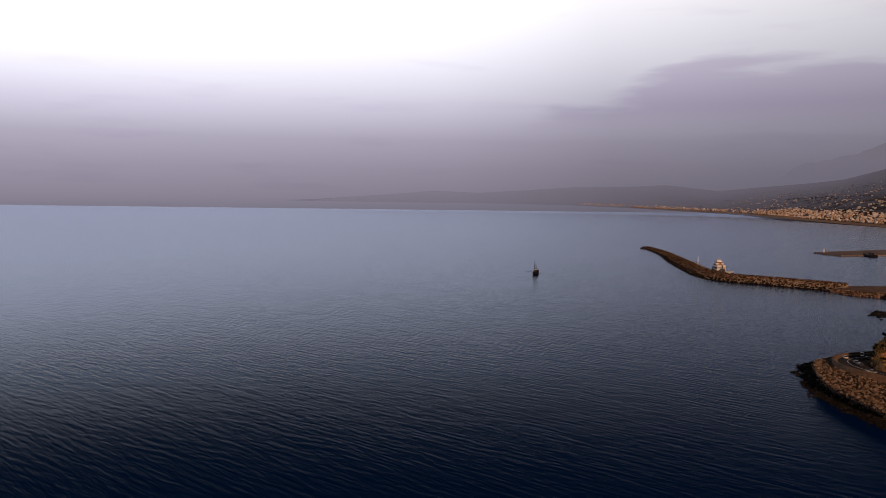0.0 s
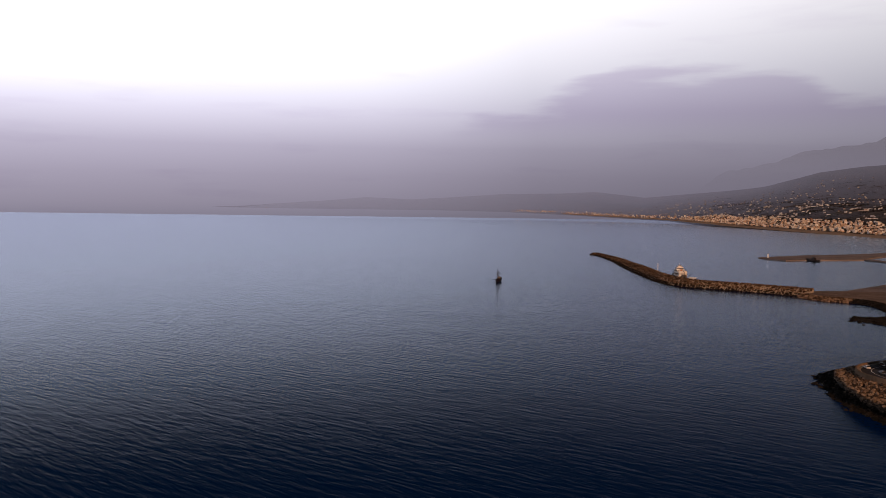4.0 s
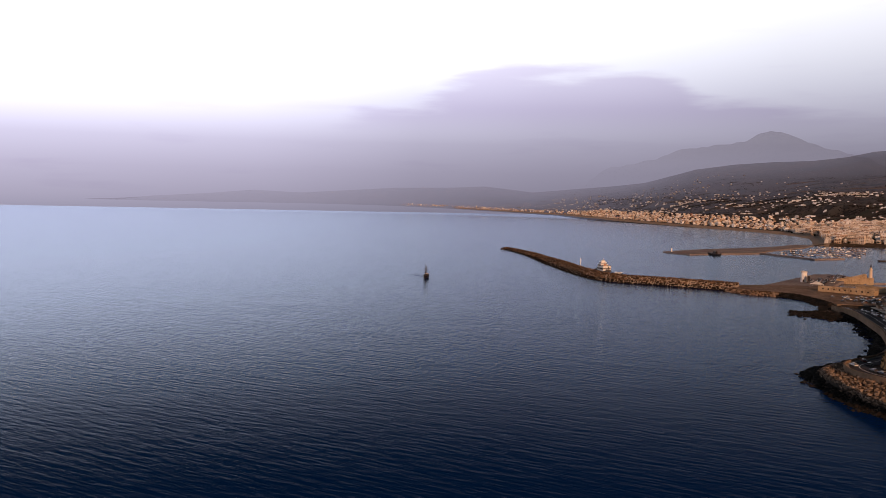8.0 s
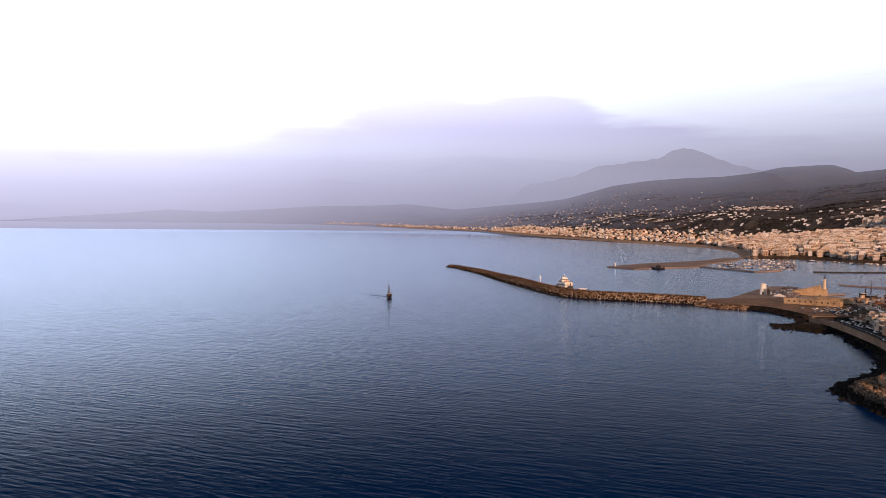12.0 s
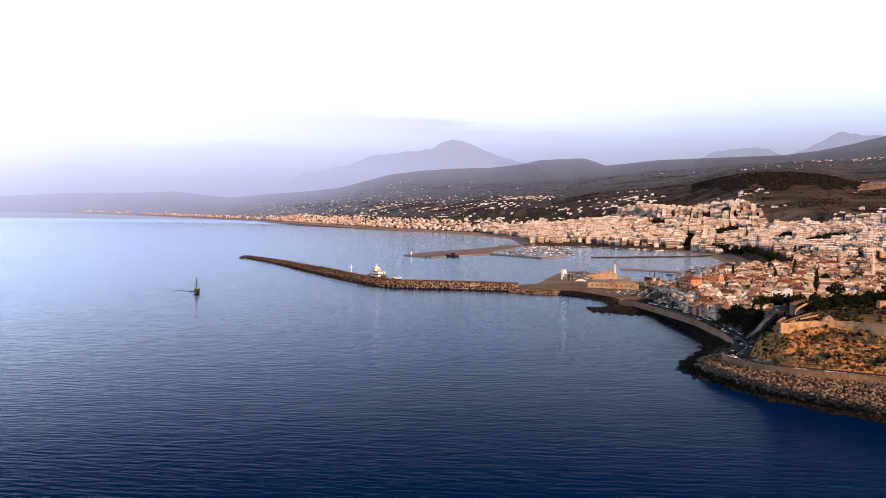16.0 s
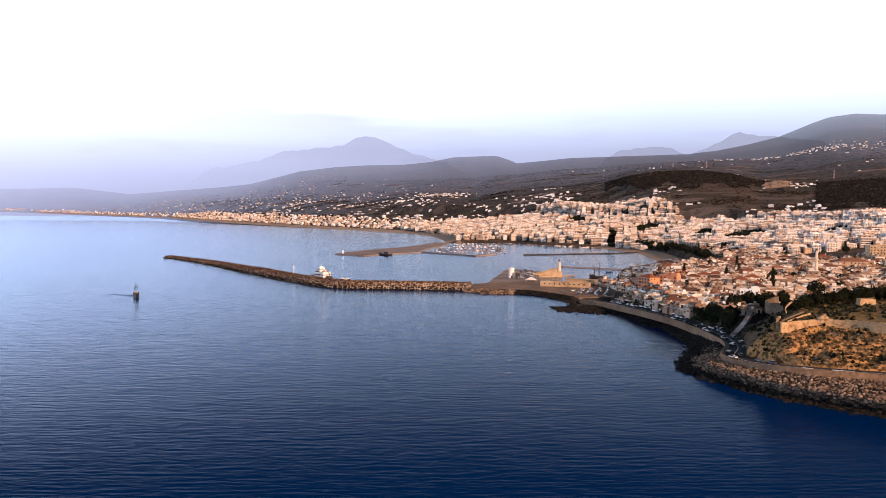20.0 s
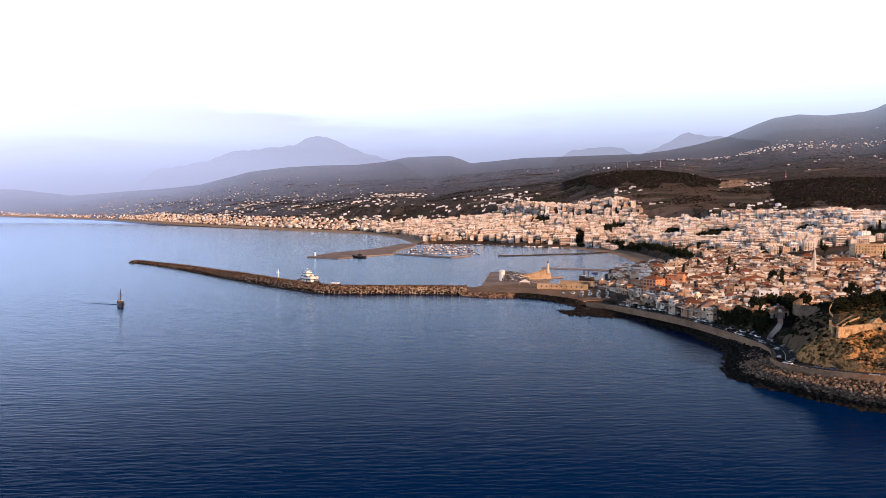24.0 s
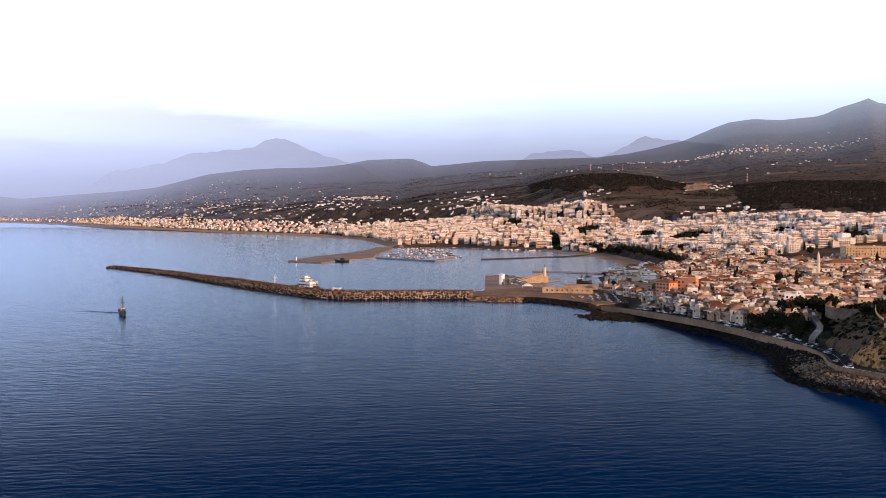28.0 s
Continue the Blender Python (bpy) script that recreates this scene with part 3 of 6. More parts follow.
def nearer(x, y, z):
    """Beyond 2.5 km the land is drawn in towards the viewer, smaller by the same ratio, so that all of it lies within 5 km."""
    x, y, z = (np.asarray(a, float) for a in (x, y, z))
    az = np.degrees(np.arctan2(x, y))
    k = np.clip((az + 30) / 35, 0, 1)
    cx, cy, cz = 150 - 175 * k, -20 + 30 * k, 74.5
    dx, dy = x - cx, y - cy
    r = np.hypot(dx, dy)
    s = np.where(r > FLAT, (FLAT + REACH * (1 - np.exp(-(r - FLAT) / REACH))) / np.maximum(r, 1), 1.0)
    return cx + dx * s, cy + dy * s, cz + (z - cz) * s, s


# ---- sea and land ----
def build_sea():
    azs = np.radians(np.linspace(-180, 180, 181))
    rs = np.concatenate([[20, 60, 120, 200, 300, 420, 560, 720, 900, 1150, 1450, 1800, 2200], np.geomspace(2600, 7000, 12)])
    A, R = np.meshgrid(azs, rs)
    X, Y, Z = R * np.sin(A), R * np.cos(A), np.zeros(A.shape)
    verts = np.stack([X.ravel(), Y.ravel(), Z.ravel()], 1).tolist()
    n = len(azs)
    faces = [(j * n + i, (j + 1) * n + i, (j + 1) * n + i + 1, j * n + i + 1) for j in range(len(rs) - 1) for i in range(n - 1)]
    verts.append((0, 0, 0))
    faces += [(i, i + 1, len(verts) - 1) for i in range(n - 1)]
    thing("water", "deep blue rippled sea under a hazy evening sky", "sea", kind="structure", data=sheet("water", verts, [f[::-1] for f in faces], WATER))


def land(name, r0, r1, steps, m, label, az0=-56.0, az1=60.0, daz=0.25):
    azs = np.radians(np.arange(az0, az1, daz))
    rs = np.geomspace(r0, r1, steps)
    A, R = np.meshgrid(azs, rs)
    crest = np.maximum(np.interp(np.degrees(A), CREST[:, 0], CREST[:, 1]), np.interp(np.degrees(A), TOWN[:, 0], TOWN[:, 1]) + 380)
    keep = R < crest
    R = np.minimum(R, crest)
    x, y = R * np.sin(A), R * np.cos(A)
    z = height(x, y)
    keep &= (z > -5.5)
    X, Y, Z, _ = nearer(x, y, z)
    verts = np.stack([X.ravel(), Y.ravel(), Z.ravel()], 1)
    n = len(azs)
    i, j = np.meshgrid(np.arange(n - 1), np.arange(len(rs) - 1))
    a = (j * n + i).ravel()
    q = np.stack([a, a + 1, a + n + 1, a + n], 1)
    q = q[keep.ravel()[q].any(1)]
    used = np.unique(q)
    back = np.zeros(len(verts), int)
    back[used] = np.arange(len(used))
    thing(name, label, "ground", kind="structure", data=sheet(name, verts[used].tolist(), back[q].tolist(), m))


build_sea()
land("ground", 245.0, 2400.0, 330, EARTH, "brown coastal ground under the town", -12.0, 60.0, 0.2)
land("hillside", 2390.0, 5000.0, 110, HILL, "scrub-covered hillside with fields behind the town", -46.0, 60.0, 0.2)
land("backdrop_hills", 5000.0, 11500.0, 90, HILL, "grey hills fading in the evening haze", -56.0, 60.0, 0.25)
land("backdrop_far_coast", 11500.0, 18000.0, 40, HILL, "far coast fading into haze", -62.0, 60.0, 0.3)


def ridge(name, line, label, r=21000.0):
    """A distant mountain: bearings and heights along its crest, with a front slope."""
    line = np.array(line)
    az = np.linspace(line[0, 0], line[-1, 0], 120)
    z = np.interp(az, line[:, 0], line[:, 1])
    z = z + 0.012 * z.max() * wobble(az * 30, az * 11, 7.0)
    rows = []
    for k in np.linspace(0, 1, 10):
        rr = r * (0.72 + 0.28 * k)
        fold = 1 + 0.12 * np.sin(az * 5 + k * 3) * k * (1 - k) * 4
        X, Y, Z, _ = nearer(rr * np.sin(np.radians(az)), rr * np.cos(np.radians(az)), -60 + (z + 60) * k ** 0.8 * np.where(k < 1, fold, 1))
        rows.append(np.stack([X, Y, Z], 1))
    v = np.concatenate(rows)
    n = len(az)
    f = [(j * n + i, j * n + i + 1, (j + 1) * n + i + 1, (j + 1) * n + i) for j in range(9) for i in range(n - 1)]
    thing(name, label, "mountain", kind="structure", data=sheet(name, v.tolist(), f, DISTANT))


def haze_mountain(m, rows):
    """Haze put into the far mountains' material, hiding their foot: how much of them shows, by height."""
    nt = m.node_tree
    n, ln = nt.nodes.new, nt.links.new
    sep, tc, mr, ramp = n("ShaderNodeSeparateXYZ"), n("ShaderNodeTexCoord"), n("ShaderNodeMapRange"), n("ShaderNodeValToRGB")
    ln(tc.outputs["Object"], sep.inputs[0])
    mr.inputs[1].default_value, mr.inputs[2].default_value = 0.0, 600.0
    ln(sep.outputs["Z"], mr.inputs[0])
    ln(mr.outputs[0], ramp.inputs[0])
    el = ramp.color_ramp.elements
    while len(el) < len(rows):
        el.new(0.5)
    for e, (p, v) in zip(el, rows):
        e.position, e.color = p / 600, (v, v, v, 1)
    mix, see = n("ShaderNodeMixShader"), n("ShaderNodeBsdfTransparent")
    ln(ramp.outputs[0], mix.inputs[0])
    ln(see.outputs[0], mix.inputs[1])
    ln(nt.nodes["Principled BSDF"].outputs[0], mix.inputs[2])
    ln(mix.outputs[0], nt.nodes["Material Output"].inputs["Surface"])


haze_mountain(DISTANT, ((190, 0.01), (300, 0.09), (400, 0.24), (500, 0.36)))


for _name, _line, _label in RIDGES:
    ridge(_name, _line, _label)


# ---- fortress hill ----
FOOT = [(150, 362), (156, 352), (164, 345), (178, 338), (215, 325), (250, 316), (340, 290), (340, 545), (250, 556), (228, 546), (207, 512), (191, 482), (177, 456), (164, 430), (157, 408), (147, 380)]
TOP = [(164, 385), (180, 389), (194, 384), (207, 367), (240, 345), (340, 330), (340, 500), (240, 505), (222, 487), (208, 460), (190, 428), (172, 402)]


def to_outline(pts, x, y):
    """Distance to a closed outline, negative inside."""
    best, inside = np.full(x.shape, 1e18), np.zeros(x.shape, bool)
    for (ax, ay), (bx, by) in zip(pts, pts[1:] + pts[:1]):
        dx, dy = bx - ax, by - ay
        s = np.clip(((x - ax) * dx + (y - ay) * dy) / (dx * dx + dy * dy), 0, 1)
        best = np.minimum(best, (x - ax - s * dx) ** 2 + (y - ay - s * dy) ** 2)
        if dy:
            inside ^= ((ay > y) != (by > y)) & (x < ax + dx * (y - ay) / dy)
    return np.where(inside, -1, 1) * np.sqrt(best)


def hill_height(x, y):
    x, y = np.asarray(x, float), np.asarray(y, float)
    f, t = to_outline(FOOT, x, y), to_outline(TOP, x, y)
    a = np.clip(-f / np.maximum(-f + np.maximum(t, 0), 0.01), 0, 1)
    crown = 19.2 + np.clip(-t, 0, 90) * 0.10
    z = 6.0 + (crown - 6.0) * np.where(a < 1, a ** 0.75, 1)
    z = z + (wobble(x, y, 5.0) * 1.1 + wobble(x, y, 2.3) * 0.55) * np.clip(-f / 6, 0, 1) * np.where(t < 0, 0.25, 1)
    return np.where(f < 0, z, 6.0 - f * 2.0)


def build_hill():
    xs, ys = np.arange(134, 342, 1.6), np.arange(286, 548, 1.6)
    X, Y = np.meshgrid(xs, ys)
    Z = hill_height(X, Y)
    n = len(xs)
    i, j = np.meshgrid(np.arange(n - 1), np.arange(len(ys) - 1))
    a = (j * n + i).ravel()
    q = np.stack([a, a + 1, a + n + 1, a + n], 1)
    q = q[(Z.ravel()[q] > 2.0).all(1)]
    used = np.unique(q)
    back = np.zeros(X.size, int)
    back[used] = np.arange(len(used))
    v = np.stack([X.ravel(), Y.ravel(), Z.ravel()], 1)[used]
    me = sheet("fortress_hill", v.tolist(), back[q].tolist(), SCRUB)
    # faces past the edge get the scrub with shade in its colour
    me.materials.append(SHADEDSCRUB)
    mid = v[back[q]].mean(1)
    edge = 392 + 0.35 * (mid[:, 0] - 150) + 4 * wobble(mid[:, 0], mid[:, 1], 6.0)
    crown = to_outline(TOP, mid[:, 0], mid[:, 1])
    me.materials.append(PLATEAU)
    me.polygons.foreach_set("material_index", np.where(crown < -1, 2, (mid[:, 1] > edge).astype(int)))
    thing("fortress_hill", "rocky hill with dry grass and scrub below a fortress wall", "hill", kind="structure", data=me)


build_hill()


def ribbon(pts, width, z_off=0.0, side=1):
    """Left and right edges of a strip that follows pts (x, y, z)."""
    p = [Vector(q) for q in pts]
    left, right = [], []
    for k, q in enumerate(p):
        d = (p[min(k + 1, len(p) - 1)] - p[max(k - 1, 0)])
        nrm = Vector((-d.y, d.x, 0)).normalized()
        left.append(q + Vector((0, 0, z_off)))
        right.append(q - side * nrm * width + Vector((0, 0, z_off)))
    return left, right


def dense(pts, step):
    """Points along a line at even steps, the corners rounded off."""
    p = np.array(pts, float)
    for _ in range(2):
        a, b = p[:-1], p[1:]
        p = np.concatenate([p[:1], np.stack([a * 0.75 + b * 0.25, a * 0.25 + b * 0.75], 1).reshape(-1, p.shape[1]), p[-1:]])
    d = np.concatenate([[0], np.cumsum(np.linalg.norm(np.diff(p[:, :2], axis=0), axis=1))])
    s = np.arange(0, d[-1], step)
    return np.stack([np.interp(s, d, p[:, k]) for k in range(p.shape[1])], 1)


def strip_mesh(name, left, right, m, thick=0.4):
    n = len(left)
    v = [tuple(p) for p in left] + [tuple(p) for p in right] + [(p[0], p[1], p[2] - thick) for p in left] + [(p[0], p[1], p[2] - thick) for p in right]
    f = []
    for i in range(n - 1):
        f += [(i, n + i, n + i + 1, i + 1), (2 * n + i, i, i + 1, 2 * n + i + 1), (n + i, 3 * n + i, 3 * n + i + 1, n + i + 1)]
    f += [(0, 2 * n, 3 * n, n), (n - 1, 2 * n - 1, 4 * n - 1, 3 * n - 1)]
    return sheet(name, v, f, m, False)


def wall_mesh(name, pts, height_of, thick, m, foot=-1.5):
    """An upright wall along pts (x, y, top z)."""
    left, right = ribbon(pts, thick)
    s = Shape()
    n = len(left)
    v = []
    for k in range(n):
        lo = left[k].z - height_of
        v += [(left[k].x, left[k].y, lo), (left[k].x, left[k].y, left[k].z), (right[k].x, right[k].y, right[k].z), (right[k].x, right[k].y, lo)]
    f = []
    for k in range(n - 1):
        a, b = 4 * k, 4 * k + 4
        f += [(a, b, b + 1, a + 1), (a + 1, b + 1, b + 2, a + 2), (a + 2, b + 2, b + 3, a + 3)]
    f += [(0, 1, 2, 3), (4 * n - 1, 4 * n - 2, 4 * n - 3, 4 * n - 4)]
    s.add(v, f)
    return s.mesh(name, [m])


SEAWALL = [(108, 622, 4.0), (116, 603, 4.6), (124, 588, 5.0), (134, 557, 5.2), (145, 514, 5.4), (149, 477, 5.6), (150, 440, 5.8), (149, 418, 6.0), (144, 400, 6.0), (134, 382, 6.0), (132.5, 367, 6.2), (138, 352, 6.8),
           (147, 341, 7.4), (158, 333, 7.8), (174, 326, 8.0), (195, 317, 8.2), (230, 305, 8.4), (300, 292, 8.6)]
LINE = dense(SEAWALL, 3.0)
_l, _r = ribbon([(x, y, z - 0.9) for x, y, z in LINE], 10.5, side=-1)
thing("road", "grey asphalt coast road curving below the fortress", "road", kind="structure", data=strip_mesh("road", [tuple(p) for p in _l], [tuple(p) for p in _r], ASPHALT, 3.0))
thing("sea_wall", "sandy concrete sea wall along the coast road", "wall", kind="structure", data=wall_mesh("sea_wall", [tuple(p) for p in LINE], 4.2, 0.7, WALLSTONE))
_l2, _r2 = ribbon([(x, y, z - 0.76) for x, y, z in LINE], 1.6, side=-1)
thing("pavement", "pale pavement beside the sea wall", "pavement", kind="structure", data=strip_mesh("pavement", [(p.x, p.y, p.z) for p in _l2], [(p.x, p.y, p.z) for p in _r2], CONCRETE, 0.3))
_side = dense([(163, 440, 5.6), (178, 466, 7.2), (194, 498, 9.0), (212, 538, 10.6), (224, 560, 11.0)], 3.0)
_l3, _r3 = ribbon([tuple(p) for p in _side], 2.8, side=-1)
thing("road_branch", "narrow grey side road climbing behind the hill", "road", kind="structure", data=strip_mesh("road_branch", [tuple(p) for p in _l3], [tuple(p) for p in _r3], QUAY, 3.0))
# white lane line
_a, _b = ribbon([(p[0], p[1], p[2] - 0.88) for p in LINE], 5.6, side=-1)
_c, _d = ribbon([(p.x, p.y, p.z + 0.01) for p in _b], 0.25, side=-1)
thing("lane_marking", "thin white line along the middle of the road", "road marking", kind="structure", data=strip_mesh("lane_marking", [tuple(p) for p in _c], [tuple(p) for p in _d], WHITE, 0.01))

# walls of the fortress
fort = thing("fortress", "long sandstone fortress wall on the hill crest", "fortress")


def fort_wall(pts, high, thick, label="", rough=0.3, m=FORTWALL):
    line = [(x, y, z + rough * math.sin(k * 1.9) * math.sin(k * 0.7)) for k, (x, y, z) in enumerate(dense(pts, 1.6))]
    part("wall", wall_mesh("fort_wall", line, high, thick, m), fort, label)


fort_wall([(163.5, 384, 20.4), (180, 388, 21.6), (194, 383, 22.4), (207, 366, 23.0), (240, 344, 23.4), (338, 329, 24.0)], 5.0, 1.2)
fort_wall([(172, 403, 21.0), (167, 394, 20.6), (163.5, 385, 20.3)], 5.0, 1.2)
fort_wall([(167, 391, 20.6), (178, 402, 22.0), (187, 410, 23.0)], 0.9, 0.35, "stone parapet beside a ramp", 0.04, DIMWALL)
fort_wall([(170, 391, 20.4), (180, 400, 21.6), (189, 407, 22.4)], 0.8, 0.35, "stone parapet beside a ramp", 0.04)
fort_wall([(181, 418, 21.6), (184, 427, 22.6), (192, 440, 23.8), (201, 452, 24.6)], 1.1, 0.4, "pale inner wall", 0.08)
fort_wall([(222, 524, 18.0), (203, 500, 17.4), (206, 486, 17.8), (216, 474, 19.0)], 7.0, 2.0, "tall grey rear bastion wall", 0.3, DIMWALL)
_s = Shape()
for k in range(24):
    t = k / 23
    x, y = np.interp(t, (0, 0.25, 0.45, 0.7, 1), (164.5, 180, 193, 207, 238)), np.interp(t, (0, 0.25, 0.45, 0.7, 1), (385, 388, 383, 366, 345))
    if k % 2 == 0:
        part("merlon", Shape().box(-0.9, 0.9, -0.4, 0.4, 0, 0.7, taper=0.15).mesh("merlon", [FORTWALL]), fort).matrix_basis = pose(x, y, 20.0 + 0.12 * k, 0, 0, 10)
part("ruin", Shape().add([(186, 392, 19), (191, 391, 19), (190.7, 391.1, 22.0), (188.9, 391.4, 23.9), (188.3, 391.6, 23.6), (186.2, 392, 21.4), (187, 396, 19), (192, 395, 19), (191.6, 395, 22.2), (189.6, 395.4, 23.0), (188.4, 395.6, 22.6), (187.2, 396, 21.8)], [(0, 1, 2, 3, 4, 5), (11, 10, 9, 8, 7, 6), (1, 7, 8, 2), (2, 8, 9, 3), (3, 9, 10, 4), (4, 10, 11, 5), (5, 11, 6, 0)]).mesh("ruin", [FORTWALL]), fort, "small crumbling gabled stone chapel")
part("ruin", Shape().box(232, 241, 441, 446, 22, 26.0, 0, 0.3).mesh("ruin", [FORTWALL]), fort, "low roofless stone building")


# ---- boulders along the shore ----
def stone_shape(seed, tall=0.75):
    rnd = random.Random(seed)
    bm = bmesh.new()
    bmesh.ops.create_icosphere(bm, subdivisions=1, radius=0.5)
    for v in bm.verts:
        v.co *= rnd.uniform(0.72, 1.18)
        v.co.z *= tall
    out = [tuple(v.co) for v in bm.verts], [tuple(w.index for w in f.verts) for f in bm.faces]
    bm.free()
    return out


STONES = [stone_shape(k) for k in range(10)]


def stone_mesh(k, m):
    v, f = STONES[k]
    me = bpy.data.meshes.new("boulder")
    me.from_pydata(v, [], f)
    me.materials.append(m)
    return me


def heap(name, places, m, parent=None, label="", small=False):
    """Many stones (x, y, z, size) in one mesh."""
    rnd = random.Random(len(places))
    vs, fs, k = [], [], 0
    for x, y, z, size in places:
        v, f = STONES[rnd.randrange(10)]
        c, s = math.cos(rnd.uniform(0, 6.28)), rnd.uniform(0.8, 1.25)
        n = math.sqrt(1 - c * c)
        vs += [(x + size * s * (a * c - b * n), y + size * (a * n + b * c), z + size * d) for a, b, d in v]
        fs += [(p + k, q + k, r + k) for p, q, r in f]
        k += len(v)
    ob = new(name, sheet(name, vs, fs, m, False))
    if parent:
        ob.parent = parent
    return tagged(ob, label, "boulders" if not parent else "", "", "stuff")


rnd = random.Random(5)
riprap = thing("riprap", "slope of pale limestone boulders below the sea wall", "rock armour", kind="structure", data=wall_mesh("riprap_core", [(p[0] - 4, p[1] - 1.5, 3.2) for p in dense(SEAWALL[10:], 3.0)], 5.0, 3.0, ROCK))
pebbles = [stone_mesh(k, BOULDER) for k in range(10)]
rest, wet, count = [], [], 0
q = dense([p for p in SEAWALL if 255 < p[1] < 430], 1.55)
cand = []
for k, (x, y, z) in enumerate(q):
    d = q[min(k + 1, len(q) - 1)] - q[max(k - 1, 0)]
    nx, ny = d[1], -d[0]
    ln_ = math.hypot(nx, ny) or 1
    nx, ny = nx / ln_, ny / ln_
    if (nx * (60 - x) + ny * (300 - y)) < 0:
        nx, ny = -nx, -ny
    u = 0.8
    while u < 50:
        cand.append((x + nx * u + rnd.uniform(-0.8, 0.8), y + ny * u + rnd.uniform(-0.8, 0.8), y))
        u += rnd.uniform(1.0, 1.6)
cand = np.array(cand)
csd, cz = inland(cand[:, 0], cand[:, 1]), np.maximum(height(cand[:, 0], cand[:, 1]), -0.5)
cwall = np.min(np.hypot(cand[:, None, 0] - q[None, :, 0], cand[:, None, 1] - q[None, :, 1]), 1)
for (px, py, y), sd, gz, gap in zip(cand, csd, cz, cwall):
    if sd < -1.5 or gap < 0.7:
        continue
    size = rnd.uniform(0.8, 1.7)
    if sd < 6.5 + 2.5 * math.sin(px * 0.7) * math.cos(py * 0.5) or py > 410:
        wet.append((px, py, gz + 0.2, size * 1.1))
    elif count < 300 and 330 < y < 372 and rnd.random() < 0.75:
        ob = part("boulder", pebbles[rnd.randrange(10)], riprap)
        ob.matrix_basis = pose(px, py, gz + 0.35, rnd.uniform(0, 40), rnd.uniform(0, 40), rnd.uniform(0, 360)) @ Matrix.Diagonal((size * 1.15, size, size, 1))
        count += 1
    else:
        rest.append((px, py, gz + 0.35, size))
    if 3 < sd < 17:
        (wet if sd < 7 else rest).append((px + rnd.uniform(-1, 1), py + rnd.uniform(-1, 1), gz + 0.3, size * 1.1))
heap("boulders", rest, BOULDERS, riprap)
heap("wet_boulders", wet, DARKSTONES, riprap, "dark wet boulders at the waterline")

# rocks below the wall in the cove; their dark stone colour takes in the wall's shade
cand = []
for k, (x, y, z) in enumerate(dense([p for p in SEAWALL if 395 < p[1] < 610], 1.3)):
    for u in np.arange(1.2, 26, 1.5):
        cand.append((x - u + rnd.uniform(-0.7, 0.7), y - u * 0.25 + rnd.uniform(-0.7, 0.7)))
cand = np.array(cand)
csd, cz = inland(cand[:, 0], cand[:, 1]), np.maximum(height(cand[:, 0], cand[:, 1]), -0.3)
heap("cove_rocks", [(x, y, z + 0.25, rnd.uniform(1.0, 2.9)) for (x, y), s, z in zip(cand, csd, cz) if s > -1], DARKSTONES, None, "dark rocks between the sea wall and the water")

# dark reef along the shore
cand = []
for (ax, ay), (bx, by) in zip(COAST[33:56], COAST[34:57]):
    l = math.hypot(bx - ax, by - ay)
    n = int(l / 0.9)
    for k in range(n):
        for _ in range(3):
            u = rnd.gauss(-1.0, 3.0)
            cand.append((ax + (bx - ax) * k / n + (by - ay) / l * u, ay + (by - ay) * k / n - (bx - ax) / l * u, -2.2 - 2 * math.sin(k * 0.3)))
cand = np.array(cand)
csd = inland(cand[:, 0], cand[:, 1])
reef = [(x, y, max(sd * 0.12, -0.25), rnd.uniform(1.2, 3.4)) for (x, y, lim), sd in zip(cand, csd) if sd > lim]
heap("reef_rocks", reef, DARKSTONES, None, "jagged dark rocks along the waterline")
shelf = [(rnd.uniform(82, 138), 0, 0, 0) for _ in range(420)]
shelf = [(x, 590 - (x - 82) * 0.42 + rnd.gauss(0, 7), rnd.uniform(-0.7, 0.15), rnd.uniform(1.6, 3.6)) for x, *_ in shelf]
for x, y, _z in dense([(96, 588, 0), (118, 574, 0), (134, 562, 0), (133, 530, 0), (138, 500, 0)], 0.5):
    shelf.append((x + rnd.gauss(-3, 3.0), y + rnd.gauss(-3, 2.5), rnd.uniform(-0.7, 0.2), rnd.uniform(1.4, 3.4)))
heap("rock_shelf", shelf, DARKSTONES, None, "low flat shelf of dark wet rock in the sea")

# ---- breakwater ----
MOLE = [(-390, 1124), (-335, 1056), (-284, 984), (-240, 913), (-201, 857), (-168, 808), (-140, 770), (-113, 736), (-88, 722), (-45, 721), (5, 717), (24, 714)]
toe = dense([(x, y, 0.0) for x, y in MOLE], 2.4)
mole = thing("breakwater", "long breakwater of brown boulders with a road behind its crest", "breakwater", kind="structure")
sec = [(-3, -2.5), (0, 0), (9, 5.6), (12.5, 6.4), (15.5, 6.0), (16, 3.0), (26, 2.8), (26.2, -2.5)]
vs = []
for k, p in enumerate(toe):
    d = toe[min(k + 1, len(toe) - 1)] - toe[max(k - 1, 0)]
    nx, ny = -d[1], d[0]
    l = math.hypot(nx, ny)
    low = 0.5 + 0.5 * min(1, k / 130)
    vs += [(p[0] + nx / l * u * low, p[1] + ny / l * u * low, z * low) for u, z in sec]
m = len(sec)
fs = [(k * m + i, k * m + i + 1, (k + 1) * m + i + 1, (k + 1) * m + i) for k in range(len(toe) - 1) for i in range(m - 1)]
fs += [tuple(range(m - 1, -1, -1)), tuple(range((len(toe) - 1) * m, len(toe) * m))]
part("core", sheet("mole_core", vs, [f[::-1] for f in fs], CONCRETE, False), mole)
rocks, low_rocks = [], []
